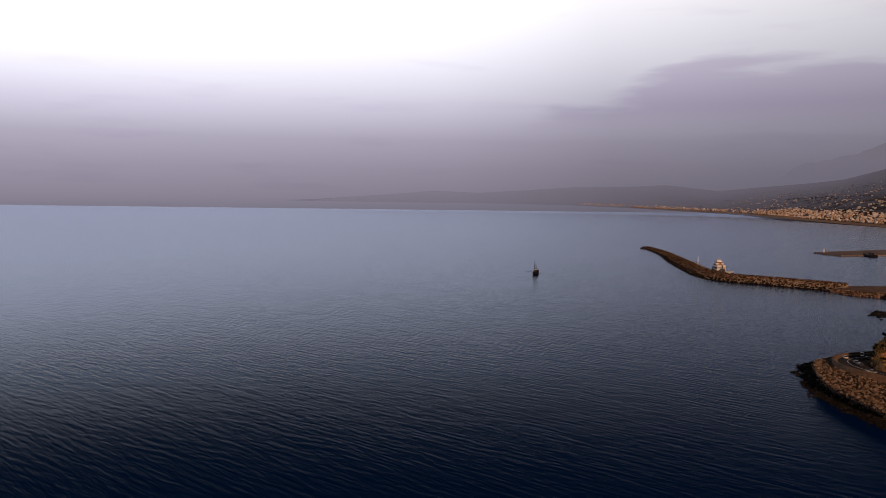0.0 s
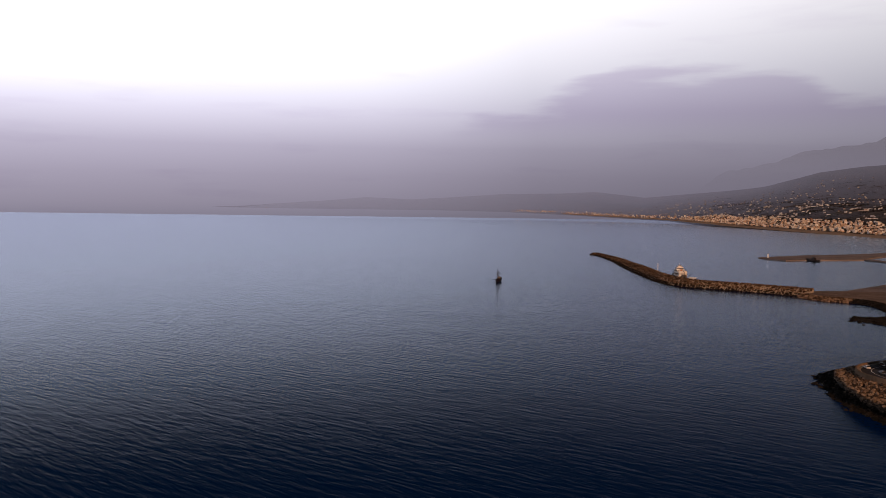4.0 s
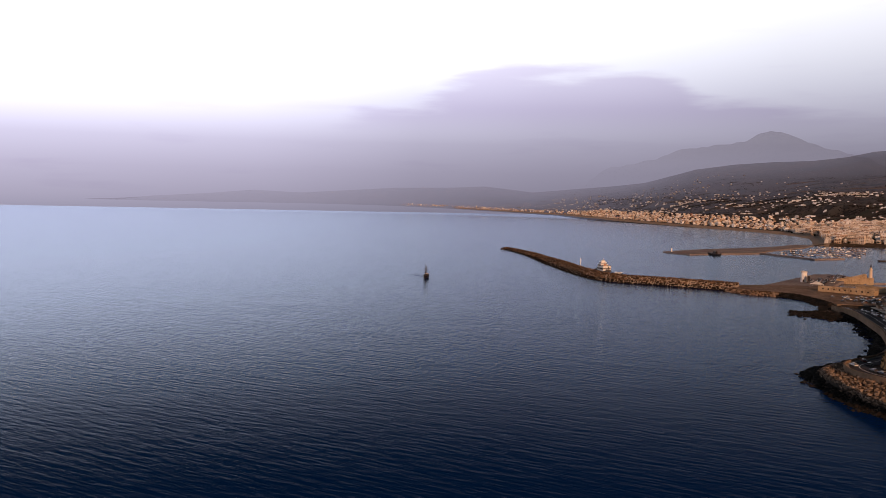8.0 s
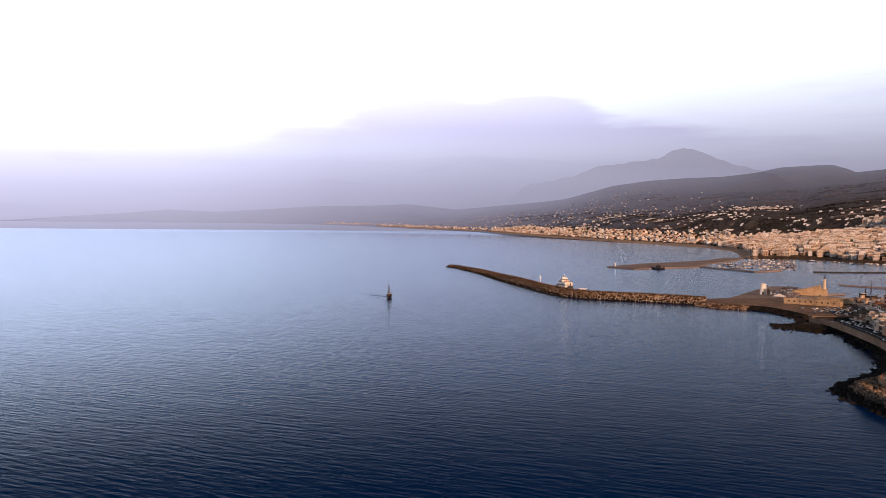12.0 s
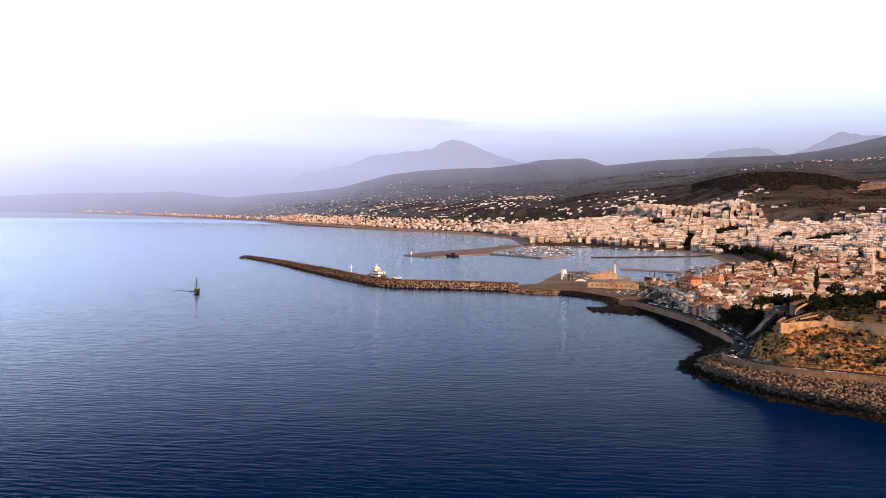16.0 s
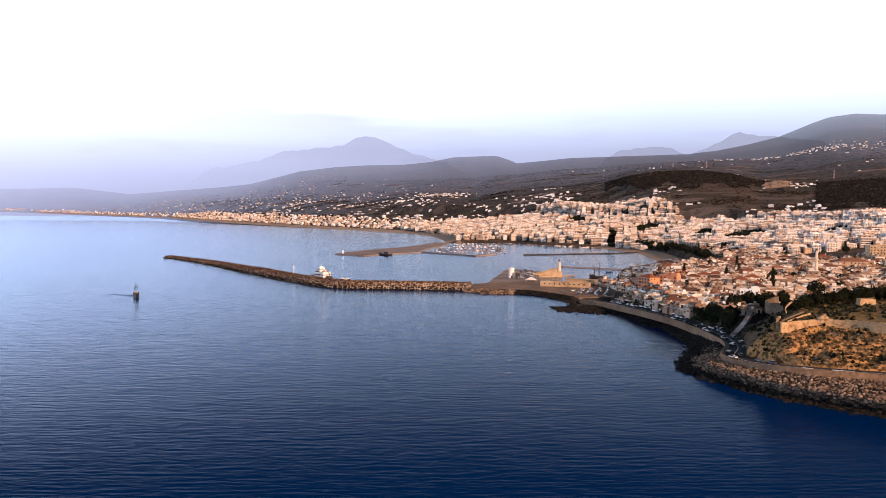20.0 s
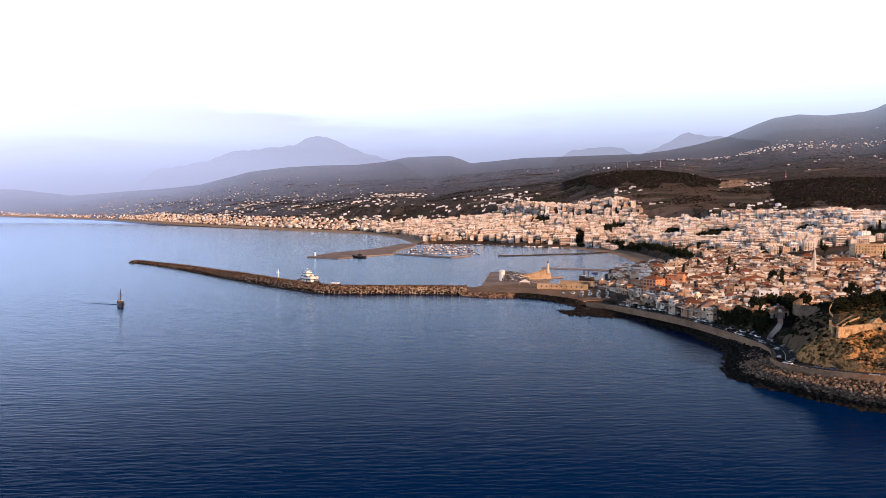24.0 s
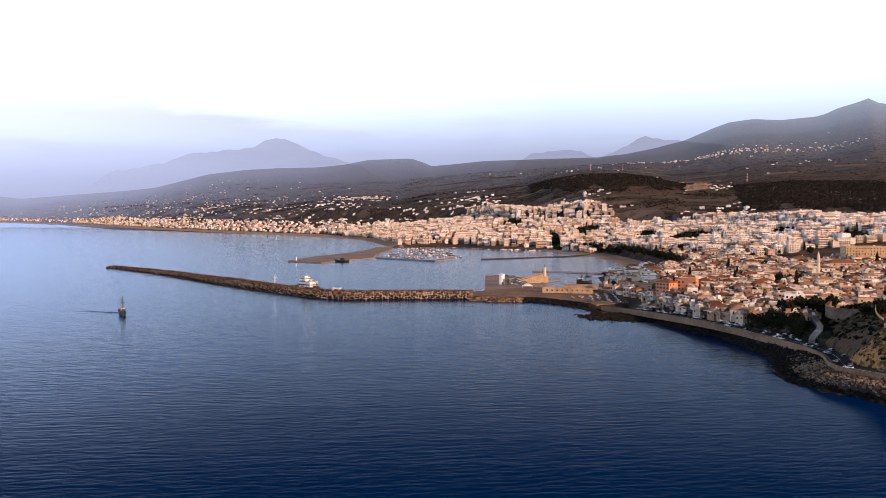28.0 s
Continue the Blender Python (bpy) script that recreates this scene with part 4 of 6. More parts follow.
for k, p in enumerate(toe):
    d = toe[min(k + 1, len(toe) - 1)] - toe[max(k - 1, 0)]
    nx, ny = -d[1], d[0]
    l = math.hypot(nx, ny)
    low = 0.5 + 0.5 * min(1, k / 130)
    u = -1.5
    while u < 14.5:
        zz = max(-0.3, min(u * 0.62, 6.2)) * low
        q = (p[0] + nx / l * u * low + rnd.uniform(-0.7, 0.7), p[1] + ny / l * u * low + rnd.uniform(-0.7, 0.7), zz, rnd.uniform(1.8, 3.5) * (0.7 + 0.3 * low))
        (low_rocks if u < 3.6 else rocks).append(q)
        u += rnd.uniform(1.5, 2.4)
for a in range(40):
    rocks.append((-389 + rnd.gauss(0, 2), 1123 + rnd.gauss(0, 3), rnd.uniform(0, 2.6), rnd.uniform(2, 3.4)))
heap("boulders", rocks, MOLESTONES, mole)
heap("wet_boulders", low_rocks, DARKSTONES, mole, "dark wet boulders at the waterline")
# pale boulders at the root of the breakwater
pale, edge_rocks = [], []
for x, y, _z in dense([(18, 706, 0), (36, 690, 0), (62, 692, 0), (78, 682, 0), (92, 660, 0), (103, 638, 0)], 1.6):
    for u in (0, 2.2, 4.4, 6.4):
        (pale if x < 62 else edge_rocks).append((x + u * 0.45 + rnd.uniform(-0.6, 0.6), y + u * 0.9 + rnd.uniform(-0.6, 0.6), 0.2 + u * 0.42, rnd.uniform(2.0, 3.4)))
heap("dark_boulders", edge_rocks, DARKSTONES, mole, "dark rocks along the edge of the quay")
heap("pale_boulders", pale, BOULDERS, mole, "pale ochre boulders at the root")

# ---- harbour ----
thing("quay", "sandy concrete apron at the root of the breakwater", "quay", kind="structure",
      data=Shape().prism([(20, 716), (40, 697), (66, 698), (84, 688), (98, 664), (110, 640), (140, 650), (165, 745), (150, 762), (128, 752), (97, 790), (42, 760), (22, 742)], -3, 3.0).mesh("quay", [QUAYTAN]))
thing("quay_east", "dark paved harbour quay crowded with parked cars", "quay", kind="structure",
      data=Shape().prism([(42, 757.5), (97, 787), (102, 845), (112, 905), (101, 932), (88, 938), (72, 924)], -3, 2.6).mesh("quay_east", [QUAY]))
arm = thing("harbour_fort", "low sandstone harbour fort beside the lighthouse", "fort")
part("front_wall", Shape().prism([(90, 733), (133, 721), (136, 730), (94, 743)], 2.6, 7.2).mesh("front_wall", [SANDSTONE]), arm)
part("parapet", Shape().prism([(90.2, 733.4), (133, 721.4), (133.3, 722.6), (90.6, 734.6)], 7.2, 7.9).mesh("parapet", [SANDSTONE]), arm)
for k in range(9):
    x, y = 94 + 4.3 * k, 731.9 - 1.2 * k
    part("embrasure", Shape().box(-0.6, 0.6, -0.12, 0.3, 5.0, 6.2, 0).mesh("embrasure", [GLASS]), arm).matrix_basis = pose(x, y - 0.05, 0, 0, 0, -15.6)
part("battery", Shape().prism([(118, 762), (148, 752), (151, 762), (121, 772)], 2.6, 6.8).mesh("battery", [SANDSTONE]), arm)
part("battery_roof", Shape().prism([(117.5, 761.5), (148.5, 751.2), (151.8, 762.4), (120.6, 772.8)], 6.8, 7.2).mesh("battery_roof", [SANDSTONE]), arm)
_curve = dense([(97, 862, 3.2), (105, 864, 4.8), (114, 866, 7.0), (121, 867, 9.3), (124, 867.5, 9.8)], 1.5)
part("curved_wall", wall_mesh("curved_wall", [tuple(p) for p in _curve], 9.0, 4.0, SANDSTONE), arm, "broad curved ramp leading to the lighthouse")
part("curved_parapet", wall_mesh("curved_parapet", [(p[0] - 0.1, p[1], p[2] + 0.8) for p in _curve], 1.2, 0.5, SANDSTONE), arm, "pale parapet along the ramp")

light = thing("lighthouse", "slender sandstone lighthouse with gallery and dark lantern", "lighthouse")
part("base", Shape().prism([(-3.2, -3.2), (3.2, -3.2), (3.2, 3.2), (-3.2, 3.2)], -4, 4.5, 0, 0.93).mesh("base", [SANDSTONE]), light)
part("shaft", Shape().lathe([(1.9, 4.5), (1.75, 5.0), (1.35, 12.0), (1.6, 12.4), (1.6, 12.7)], 14).mesh("shaft", [PALESTONE]), light, "pale tapering stone shaft")
part("gallery", Shape().lathe([(1.5, 12.7), (1.9, 12.95), (1.9, 13.2), (1.0, 13.25), (0.95, 14.7), (1.1, 14.8)], 14).mesh("gallery", [PALESTONE]), light)
part("lantern", Shape().lathe([(0.75, 14.8), (0.75, 16.2), (0.9, 16.3), (0.55, 16.9), (0.12, 17.3), (0.07, 18.2)], 12).mesh("lantern", [IRON]), light, "dark iron lantern")
light.matrix_basis = pose(127, 868, 2.0)

hut = thing("harbour_tower", "white round harbour light tower on the quay", "tower")
part("drum", Shape().lathe([(2.4, 0), (2.3, 7.4), (2.6, 7.6), (2.6, 8.1), (1.8, 8.3), (0.3, 8.8)], 12).mesh("drum", [WHITE]), hut)
part("door", Shape().box(-0.5, 0.5, -2.48, -2.2, 0, 2.1).mesh("door", [IRON]), hut)
hut.matrix_basis = pose(71, 822, 2.6) @ Matrix.Scale(1.25, 4)
shed = thing("mast_house", "dark narrow equipment tower on the quay", "tower")
part("body", Shape().box(-1.2, 1.2, -1.2, 1.2, 0, 6.5, 0, 0.15).mesh("body", [IRON]), shed)
part("cap", Shape().box(-1.5, 1.5, -1.5, 1.5, 6.5, 6.8).mesh("cap", [CONCRETE]), shed)
shed.matrix_basis = pose(76, 816, 2.6)


def jetty(name, pts, wide, label, m=CONCRETE, top=1.6):
    l, r = ribbon([(x, y, top) for x, y in pts], wide)
    thing(name, label, "jetty", kind="structure", data=strip_mesh(name, [tuple(p) for p in l], [tuple(p) for p in r], m, 4.0))


jetty("jetty", [(128, 1269), (176, 1284), (229, 1312), (281, 1328), (335, 1376)], 5.0, "thin stone jetty across the harbour mouth", ROCK)
jetty("jetty_inner", [(150, 1016), (187, 996), (238, 966)], 4.0, "narrow concrete jetty in the old harbour", QUAY)
jetty("jetty_light", [(127, 872), (145, 882)], 3.0, "short jetty at the foot of the lighthouse", QUAY)
thing("marina_mole", "flat sandy marina mole reaching into the bay", "mole", kind="structure",
      data=Shape().prism([(-168, 1236), (-118, 1196), (-95, 1240), (-70, 1267), (-35, 1309), (-38, 1330), (-28, 1420), (5, 1560), (14, 1668), (-20, 1672), (-40, 1560), (-80, 1446), (-132, 1352)], -3, 1.8).mesh("marina_mole", [QUAY]))
thing("marina_arm", "low concrete marina arm with a dark quay edge", "mole", kind="structure",
      data=Shape().prism([(-36, 1309), (50, 1218), (86, 1270), (78, 1276), (49, 1232), (-30, 1322)], -3, 1.9).mesh("marina_arm", [QUAY]))
beacon = thing("pier_beacon", "small white beacon at the pier head", "beacon")
part("column", Shape().lathe([(1.3, 0), (1.0, 0.8), (0.85, 5.2), (1.3, 5.4), (1.3, 5.7)], 10).mesh("column", [WHITE]), beacon)
part("lamp", Shape().lathe([(0.5, 5.7), (0.5, 6.8), (0.1, 7.4)], 8).mesh("lamp", [IRON]), beacon)
beacon.matrix_basis = pose(-156, 1243, 1.8)


def beach(name, label, line, wide, step):
    """A band of sand from the waterline inland."""
    p = dense(line, step)
    d = np.gradient(p, axis=0)
    n = np.stack([d[:, 1], -d[:, 0]], 1) / np.linalg.norm(d, axis=1)[:, None]
    mid = p + n * 8
    if inland(mid[:, 0], mid[:, 1]).mean() < 0:
        n = -n
    us = np.linspace(-1.0, 1.0, 9) * wide / 2 + wide / 2 - 3
    X, Y = p[:, 0][:, None] + n[:, 0][:, None] * us, p[:, 1][:, None] + n[:, 1][:, None] * us
    Z = np.maximum(height(X, Y), -0.4) + 0.35
    X, Y, Z, _ = nearer(X, Y, Z)
    c = len(us)
    f = [(i * c + j, i * c + j + 1, (i + 1) * c + j + 1, (i + 1) * c + j) for i in range(len(p) - 1) for j in range(c - 1)]
    thing(name, label, "beach", kind="structure", data=sheet(name, np.stack([X.ravel(), Y.ravel(), Z.ravel()], 1).tolist(), f, SAND))


beach("beach", "curved sandy town beach beside the harbour", COAST[18:25], 42, 8)
beach("beach_long", "long pale sandy shore of the bay", COAST[4:15], 34, 30)


# ---- vessels ----
def hull_shape(length, beam, depth, sheer=0.8, m=0):
    """A pointed hull with its bow towards -y, the waterline at 0."""
    s = Shape()
    rows = []
    for k in range(9):
        t = k / 8
        y = -length / 2 + length * t
        w = beam / 2 * min(1.0, (math.sin(min(t * 1.9, 1) * math.pi / 2)) ** 0.8 + 0.02) * (1 - 0.22 * max(0, t - 0.75) * 4)
        z = depth + sheer * (2 * t - 0.9) ** 2
        rows.append([(-w, y, z), (-w * 0.9, y, depth * 0.35), (-w * 0.55, y, -0.7), (w * 0.55, y, -0.7), (w * 0.9, y, depth * 0.35), (w, y, z)])
    v = [p for r in rows for p in r]
    f = [(k * 6 + i, k * 6 + i + 1, k * 6 + 7 + i, k * 6 + 6 + i) for k in range(8) for i in range(5)]
    f += [(k * 6 + 5, k * 6, k * 6 + 6, k * 6 + 11) for k in range(8)]
    f += [(5, 4, 3, 2, 1, 0), tuple(range(48, 54))]
    return s.add(v, [q[::-1] for q in f], m)


def tall_ship(name, label, length, m):
    ob = thing(name, label, "ship")
    part("hull", hull_shape(length, length * 0.28, 2.6, 1.6).mesh("hull", [HULL]), ob, "dark red wooden hull")
    part("rail", hull_shape(length * 0.98, length * 0.285, 2.9, 1.6).mesh("rail", [HULL]), ob)
    part("deckhouse", Shape().box(-1.9, 1.9, length * 0.12, length * 0.36, 2.6, 5.0, 0, 0.1).mesh("deckhouse", [HULL]), ob)
    part("cabin_roof", Shape().box(-2.2, 2.2, length * 0.1, length * 0.38, 5.0, 5.25).mesh("cabin_roof", [WHITE]), ob)
    for y, h in ((-0.14, 17.5), (0.16, 14.5)):
        mast = part("mast", Shape().bar((0, length * y, 2), (0, length * y, h), 0.22).mesh("mast", [IRON]), ob)
        part("yard", Shape().bar((-2.8, length * y - 0.2, h * 0.66), (2.8, length * y - 0.2, h * 0.66), 0.12).mesh("yard", [IRON]), mast)
        part("sail", Shape().box(-0.35, 0.35, length * y - 0.3, length * y + 0.5, h * 0.34, h * 0.64, 0, 0.1).mesh("sail", [HULL]), mast, "furled dark sail")
        for sx in (-1, 1):
            part("shroud", Shape().bar((sx * length * 0.13, length * y + 1.2, 3), (0, length * y, h * 0.9), 0.06).mesh("shroud", [IRON]), mast)
    part("bowsprit", Shape().bar((0, -length * 0.48, 4.0), (0, -length * 0.66, 5.8), 0.16).mesh("bowsprit", [BARK]), ob)
    ob.matrix_basis = m
    return ob


tall_ship("sailing_ship", "dark two-masted wooden sailing ship under way", 21.0, pose(-247, 640, 0, 0, 0, 21) @ Matrix.Scale(0.82, 4))
tall_ship("moored_sailing_ship", "dark two-masted wooden ship moored in the old harbour", 16.0, pose(165, 850, 0, 0, 0, 75))

def wake(sx):
    p = [(-249 - k * 1.0 + sx * (1.5 + k * 0.22), 650 + k * 0.9 + sx * k * 0.35) for k in range(36)]
    v = [(x + dx, y, z) for k, (x, y) in enumerate(p) for dx, z in ((-0.9, -0.1), (0.0, 0.34 * (1 - k / 36)), (0.9, -0.1))]
    return v, [(k * 3 + j, k * 3 + j + 1, k * 3 + j + 4, k * 3 + j + 3) for k in range(35) for j in (0, 1)]


for _sx in (-1, 1):
    thing("wake", "low ripple of water trailing behind the sailing ship", "water", kind="structure", data=sheet("wake", *wake(_sx), WATER))

ferry = thing("white_ship", "white working ship with stacked bridge moored behind the breakwater", "ship")
part("hull", hull_shape(34, 10, 4.2, 1.2).mesh("hull", [IRON]), ferry, "dark steel hull")
for w, y0, y1, z0, z1 in ((4.4, -9, 9, 4.2, 8.2), (4.2, -8.5, -4, 8.2, 9.6), (4.1, -1.5, 8, 8.2, 10.9), (3.2, 0.5, 6, 10.9, 13.2), (1.7, 2, 4.5, 13.2, 14.6)):
    deck = part("deck_block", Shape().box(-w, w, y0, y1, z0, z1, 0, 0.18).mesh("deck_block", [WHITE]), ferry)
    part("deck_edge", Shape().box(-w - 0.3, w + 0.3, y0 - 0.3, y1 + 0.3, z1, z1 + 0.2).mesh("deck_edge", [WHITE]), deck)
    for k in range(int((y1 - y0) / 3)):
        for sx in (-1, 1):
            part("porthole", Shape().box(sx * w - 0.06 * sx, sx * w + 0.05 * sx, y0 + 1 + 3 * k, y0 + 2.2 + 3 * k, z0 + 1.4, z0 + 2.5).mesh("porthole", [GLASS]), deck)
for w, y0, y1, z0 in ((4.4, -9, 9, 6.6), (4.1, -1.5, 8, 9.2), (3.2, 0.5, 6, 11.7)):
    part("window_band", Shape().box(-w - 0.02, w + 0.02, y0 - 0.02, y1 + 0.02, z0, z0 + 0.7).mesh("window_band", [GLASS]), ferry, "dark band of bridge windows")
part("crane_post", Shape().bar((0, -13, 4), (0, -13, 9.5), 0.4).mesh("crane_post", [IRON]), ferry)
part("crane_jib", Shape().bar((0, -13, 9.2), (0, -6.5, 11.5), 0.25).mesh("crane_jib", [IRON]), ferry)
part("winch", Shape().box(-2.6, 2.6, -15.5, -10.5, 3.6, 6.4, 0, 0.6).mesh("winch", [IRON]), ferry, "dark deck machinery")
part("funnel", Shape().lathe([(0.9, 8.2), (0.8, 11.4), (0.7, 11.5)], 10, 0, 0, -2.8).mesh("funnel", [ORANGE]), ferry, "orange funnel")
part("mast", Shape().bar((0, 3.0, 14.6), (0, 3.0, 17.4), 0.2).mesh("mast", [WHITE]), ferry)
part("radar", Shape().box(-1.2, 1.2, 2.4, 3.6, 14.6, 15.2).mesh("radar", [IRON]), ferry)
part("foremast", Shape().bar((0, -12, 4), (0, -12, 8), 0.25).mesh("foremast", [WHITE]), ferry)
ferry.matrix_basis = pose(-120, 795, 0, 0, 0, 38)

pilot = thing("white_launch", "small white motor launch moored behind the breakwater", "boat")
part("hull", hull_shape(17, 5, 3.4, 0.6).mesh("hull", [WHITE]), pilot)
part("cabin", Shape().box(-1.9, 1.9, -3, 4.5, 3.2, 6.6, 0, 0.5).mesh("cabin", [WHITE]), pilot)
part("windscreen", Shape().box(-1.6, 1.6, -3.1, -2.6, 4.4, 5.8).mesh("windscreen", [GLASS]), pilot)
part("awning", Shape().box(-2.1, 2.1, -3.2, 5, 6.6, 6.85).mesh("awning", [WHITE]), pilot)
pilot.matrix_basis = pose(-92, 757, 0, 0, 0, 70)

navmast = thing("signal_mast", "white lattice signal mast on the breakwater", "mast")
part("pole", Shape().bar((0, 0, 0), (0, 0, 12), 0.35).mesh("pole", [WHITE]), navmast)
part("crosstree", Shape().bar((-2, 0, 9), (2, 0, 9), 0.15).mesh("crosstree", [WHITE]), navmast)
part("cabinet", Shape().box(-1.2, 1.2, -1, 1, 0, 2.4).mesh("cabinet", [CONCRETE]), navmast)
navmast.matrix_basis = pose(-152, 812, 2.9)

tug = thing("dark_tug", "dark workboat moored at the marina pier", "boat")
part("hull", hull_shape(24, 7, 2.6, 1.2).mesh("hull", [IRON]), tug)
part("wheelhouse", Shape().box(-2, 2, -3, 3, 2.6, 6.0, 0, 0.25).mesh("wheelhouse", [HULL]), tug)
part("mast", Shape().bar((0, 0, 6), (0, 0, 9), 0.18).mesh("mast", [IRON]), tug)
tug.matrix_basis = pose(-88, 1230, 0, 0, 0, 60)

yacht = thing("yacht", "white sailing yacht moored in the marina", "boat", "yachts in the marina")
part("hull", hull_shape(11, 3.6, 1.2, 0.4).mesh("hull", [BOATPAINT]), yacht)
part("cabin", Shape().box(-1.1, 1.1, -1.5, 2.5, 1.3, 2.1, 0, 0.25).mesh("cabin", [WHITE]), yacht)
part("mast", Shape().bar((0, -0.8, 1.5), (0, -0.8, 12.5), 0.06).mesh("mast", [CONCRETE]), yacht)
part("boom", Shape().bar((0, -0.8, 2.7), (0, 3.8, 2.8), 0.16).mesh("boom", [HULL]), yacht)
yacht.matrix_basis = pose(20, 1330, 0, 0, 0, 12)
motor = thing("motorboat", "small white motorboat moored in the harbour", "boat", "small boats in the harbour")
part("hull", hull_shape(8, 2.9, 1.1, 0.4).mesh("hull", [BOATPAINT]), motor)
part("cabin", Shape().box(-0.9, 0.9, -1.0, 1.6, 1.1, 2.2, 0, 0.3).mesh("cabin", [BOATPAINT]), motor)
part("windscreen", Shape().box(-0.8, 0.8, -1.05, -0.8, 1.7, 2.3).mesh("windscreen", [GLASS]), motor)
motor.matrix_basis = pose(200, 1540, 0, 0, 0, 60)
moored = []
for k in range(900):
    x, y = rnd.uniform(-25, 105), rnd.uniform(1290, 1640)
    if abs((y - 1300) % 62 - 20) > 9 or any(abs(x - a) < 4.2 and abs(y - b) < 13 for a, b in moored):
        continue
    moored.append((x, y))
moored = [p for p, s in zip(moored, inland(np.array(moored)[:, 0], np.array(moored)[:, 1])) if s < -8 and to_outline([(-168, 1236), (-118, 1196), (-35, 1309), (50, 1218), (86, 1270), (49, 1240), (-28, 1335), (-20, 1420), (12, 1560), (20, 1668), (-60, 1680), (-132, 1352)], np.array([p[0]]), np.array([p[1]]))[0] > 6]
for x, y in moored[:85]:
    copy_thing(yacht if rnd.random() < 0.3 else motor, pose(x, y, 0, 0, 0, rnd.choice((10, 190)) + rnd.uniform(-35, 35)))
for k, y in enumerate((1342, 1404, 1466, 1528)):
    jetty("pontoon", [(8 + 6 * k, y), (104, y + 8)], 2.5, "narrow grey marina pontoon", QUAY, 0.8)
for k in range(34):
    x, y = rnd.uniform(110, 285), 0
    y = 1690 - (x - 100) * 0.72 + rnd.uniform(-46, -12)
    if inland(np.array([x]), np.array([y]))[0] < -6:
        copy_thing(motor if rnd.random() < 0.75 else yacht, pose(x, y, 0, 0, 0, rnd.uniform(0, 360)))
for x, y in ((168, 800), (176, 826), (160, 790), (196, 935), (150, 800), (170, 860)):
    copy_thing(motor, pose(x, y, 0, 0, 0, rnd.uniform(0, 360)))


# ---- the town ----
def house_parts(w, d, floors, roof, balcony=False, seed=0):
    """Parts of a building, its front towards -y: (name, shape, material key)."""
    rnd = random.Random(seed)
    h = floors * 3.0 + 0.4
    x, y = w / 2, d / 2
    out = []
    wall = Shape().box(-x, x, -y, y, -5, h)
    out.append(("wall", wall, "wall"))
    if roof == "tile":
        o, ridge_z = 0.4, h + min(w, d) * 0.24
        rx = max(x - y, 0.3) if w >= d else 0.0
        ry = max(y - x, 0.3) if d > w else 0.0
        rf = Shape().add([(-x - o, -y - o, h), (x + o, -y - o, h), (x + o, y + o, h), (-x - o, y + o, h), (-rx, -ry, ridge_z), (rx, ry, ridge_z),
                          (-x - o, -y - o, h - 0.25), (x + o, -y - o, h - 0.25), (x + o, y + o, h - 0.25), (-x - o, y + o, h - 0.25)],
                         [(0, 1, 5, 4), (1, 2, 5), (2, 3, 4, 5), (3, 0, 4), (6, 7, 1, 0), (7, 8, 2, 1), (8, 9, 3, 2), (9, 6, 0, 3), (9, 8, 7, 6)] if w >= d else
                         [(0, 1, 4), (1, 2, 5, 4), (2, 3, 5), (3, 0, 4, 5), (6, 7, 1, 0), (7, 8, 2, 1), (8, 9, 3, 2), (9, 6, 0, 3), (9, 8, 7, 6)])
        out.append(("roof", rf, "tile"))
        if seed % 2:
            out.append(("lean_to", Shape().add([(-x + 0.5, y, -4), (x - 1, y, -4), (x - 1, y + 3, -4), (-x + 0.5, y + 3, -4), (-x + 0.5, y, h - 0.6), (x - 1, y, h - 0.6), (x - 1, y + 3, h - 1.5), (-x + 0.5, y + 3, h - 1.5)],
                                               [(0, 1, 5, 4), (1, 2, 6, 5), (2, 3, 7, 6), (3, 0, 4, 7), (4, 5, 6, 7)]), "tile"))
        out.append(("chimney", Shape().box(x * 0.4, x * 0.4 + 0.7, 0.2, 0.9, h, ridge_z + 0.6), "wall"))
    else:
        t, p = 0.25, 0.8
        par = Shape()
        par.box(-x, x, -y, -y + t, h, h + p).box(-x, x, y - t, y, h, h + p).box(-x, -x + t, -y + t, y - t, h, h + p).box(x - t, x, -y + t, y - t, h, h + p)
        out.append(("parapet", par, "wall"))
        out.append(("roof", Shape().box(-x + t, x - t, -y + t, y - t, h, h + 0.12), "screed"))
        sx = rnd.choice((-1, 1))
        out.append(("stair_house", Shape().box(sx * x * 0.5 - 1.4, sx * x * 0.5 + 1.4, y * 0.1, y * 0.1 + 2.6, h, h + 2.6), "wall"))
        tank = Shape().box(-sx * x * 0.5 - 0.9, -sx * x * 0.5 + 0.9, -0.5, 0.3, h + 1.0, h + 1.7).box(-sx * x * 0.5 - 0.9, -sx * x * 0.5 + 0.9, -1.6, -0.6, h + 0.2, h + 0.9)
        out.append(("solar_tank", tank, "white"))
    if not balcony and roof != "tile" and seed % 3 != 1:
        e = rnd.choice((-1, 1))
        out.append(("terrace_room", Shape().box(min(e * x * 0.15, e * x * 0.9), max(e * x * 0.15, e * x * 0.9), -y * 0.5, y * 0.85, h, h + 2.3), "wall"))
        out.append(("pergola", Shape().box(min(-e * x * 0.9, -e * x * 0.1), max(-e * x * 0.9, -e * x * 0.1), -y * 0.8, y * 0.4, h + 1.9, h + 2.05), "cloth"))
    nx, ny = max(2, int(w / 3.2)), max(2, int(d / 3.6))
    for f in range(floors):
        z = f * 3.0 + 0.95
        for k in range(nx):
            if rnd.random() < 0.12:
                continue
            wx = -x + w * (k + 0.5) / nx
            tall = balcony or (f == 0 and k % 2 == 0)
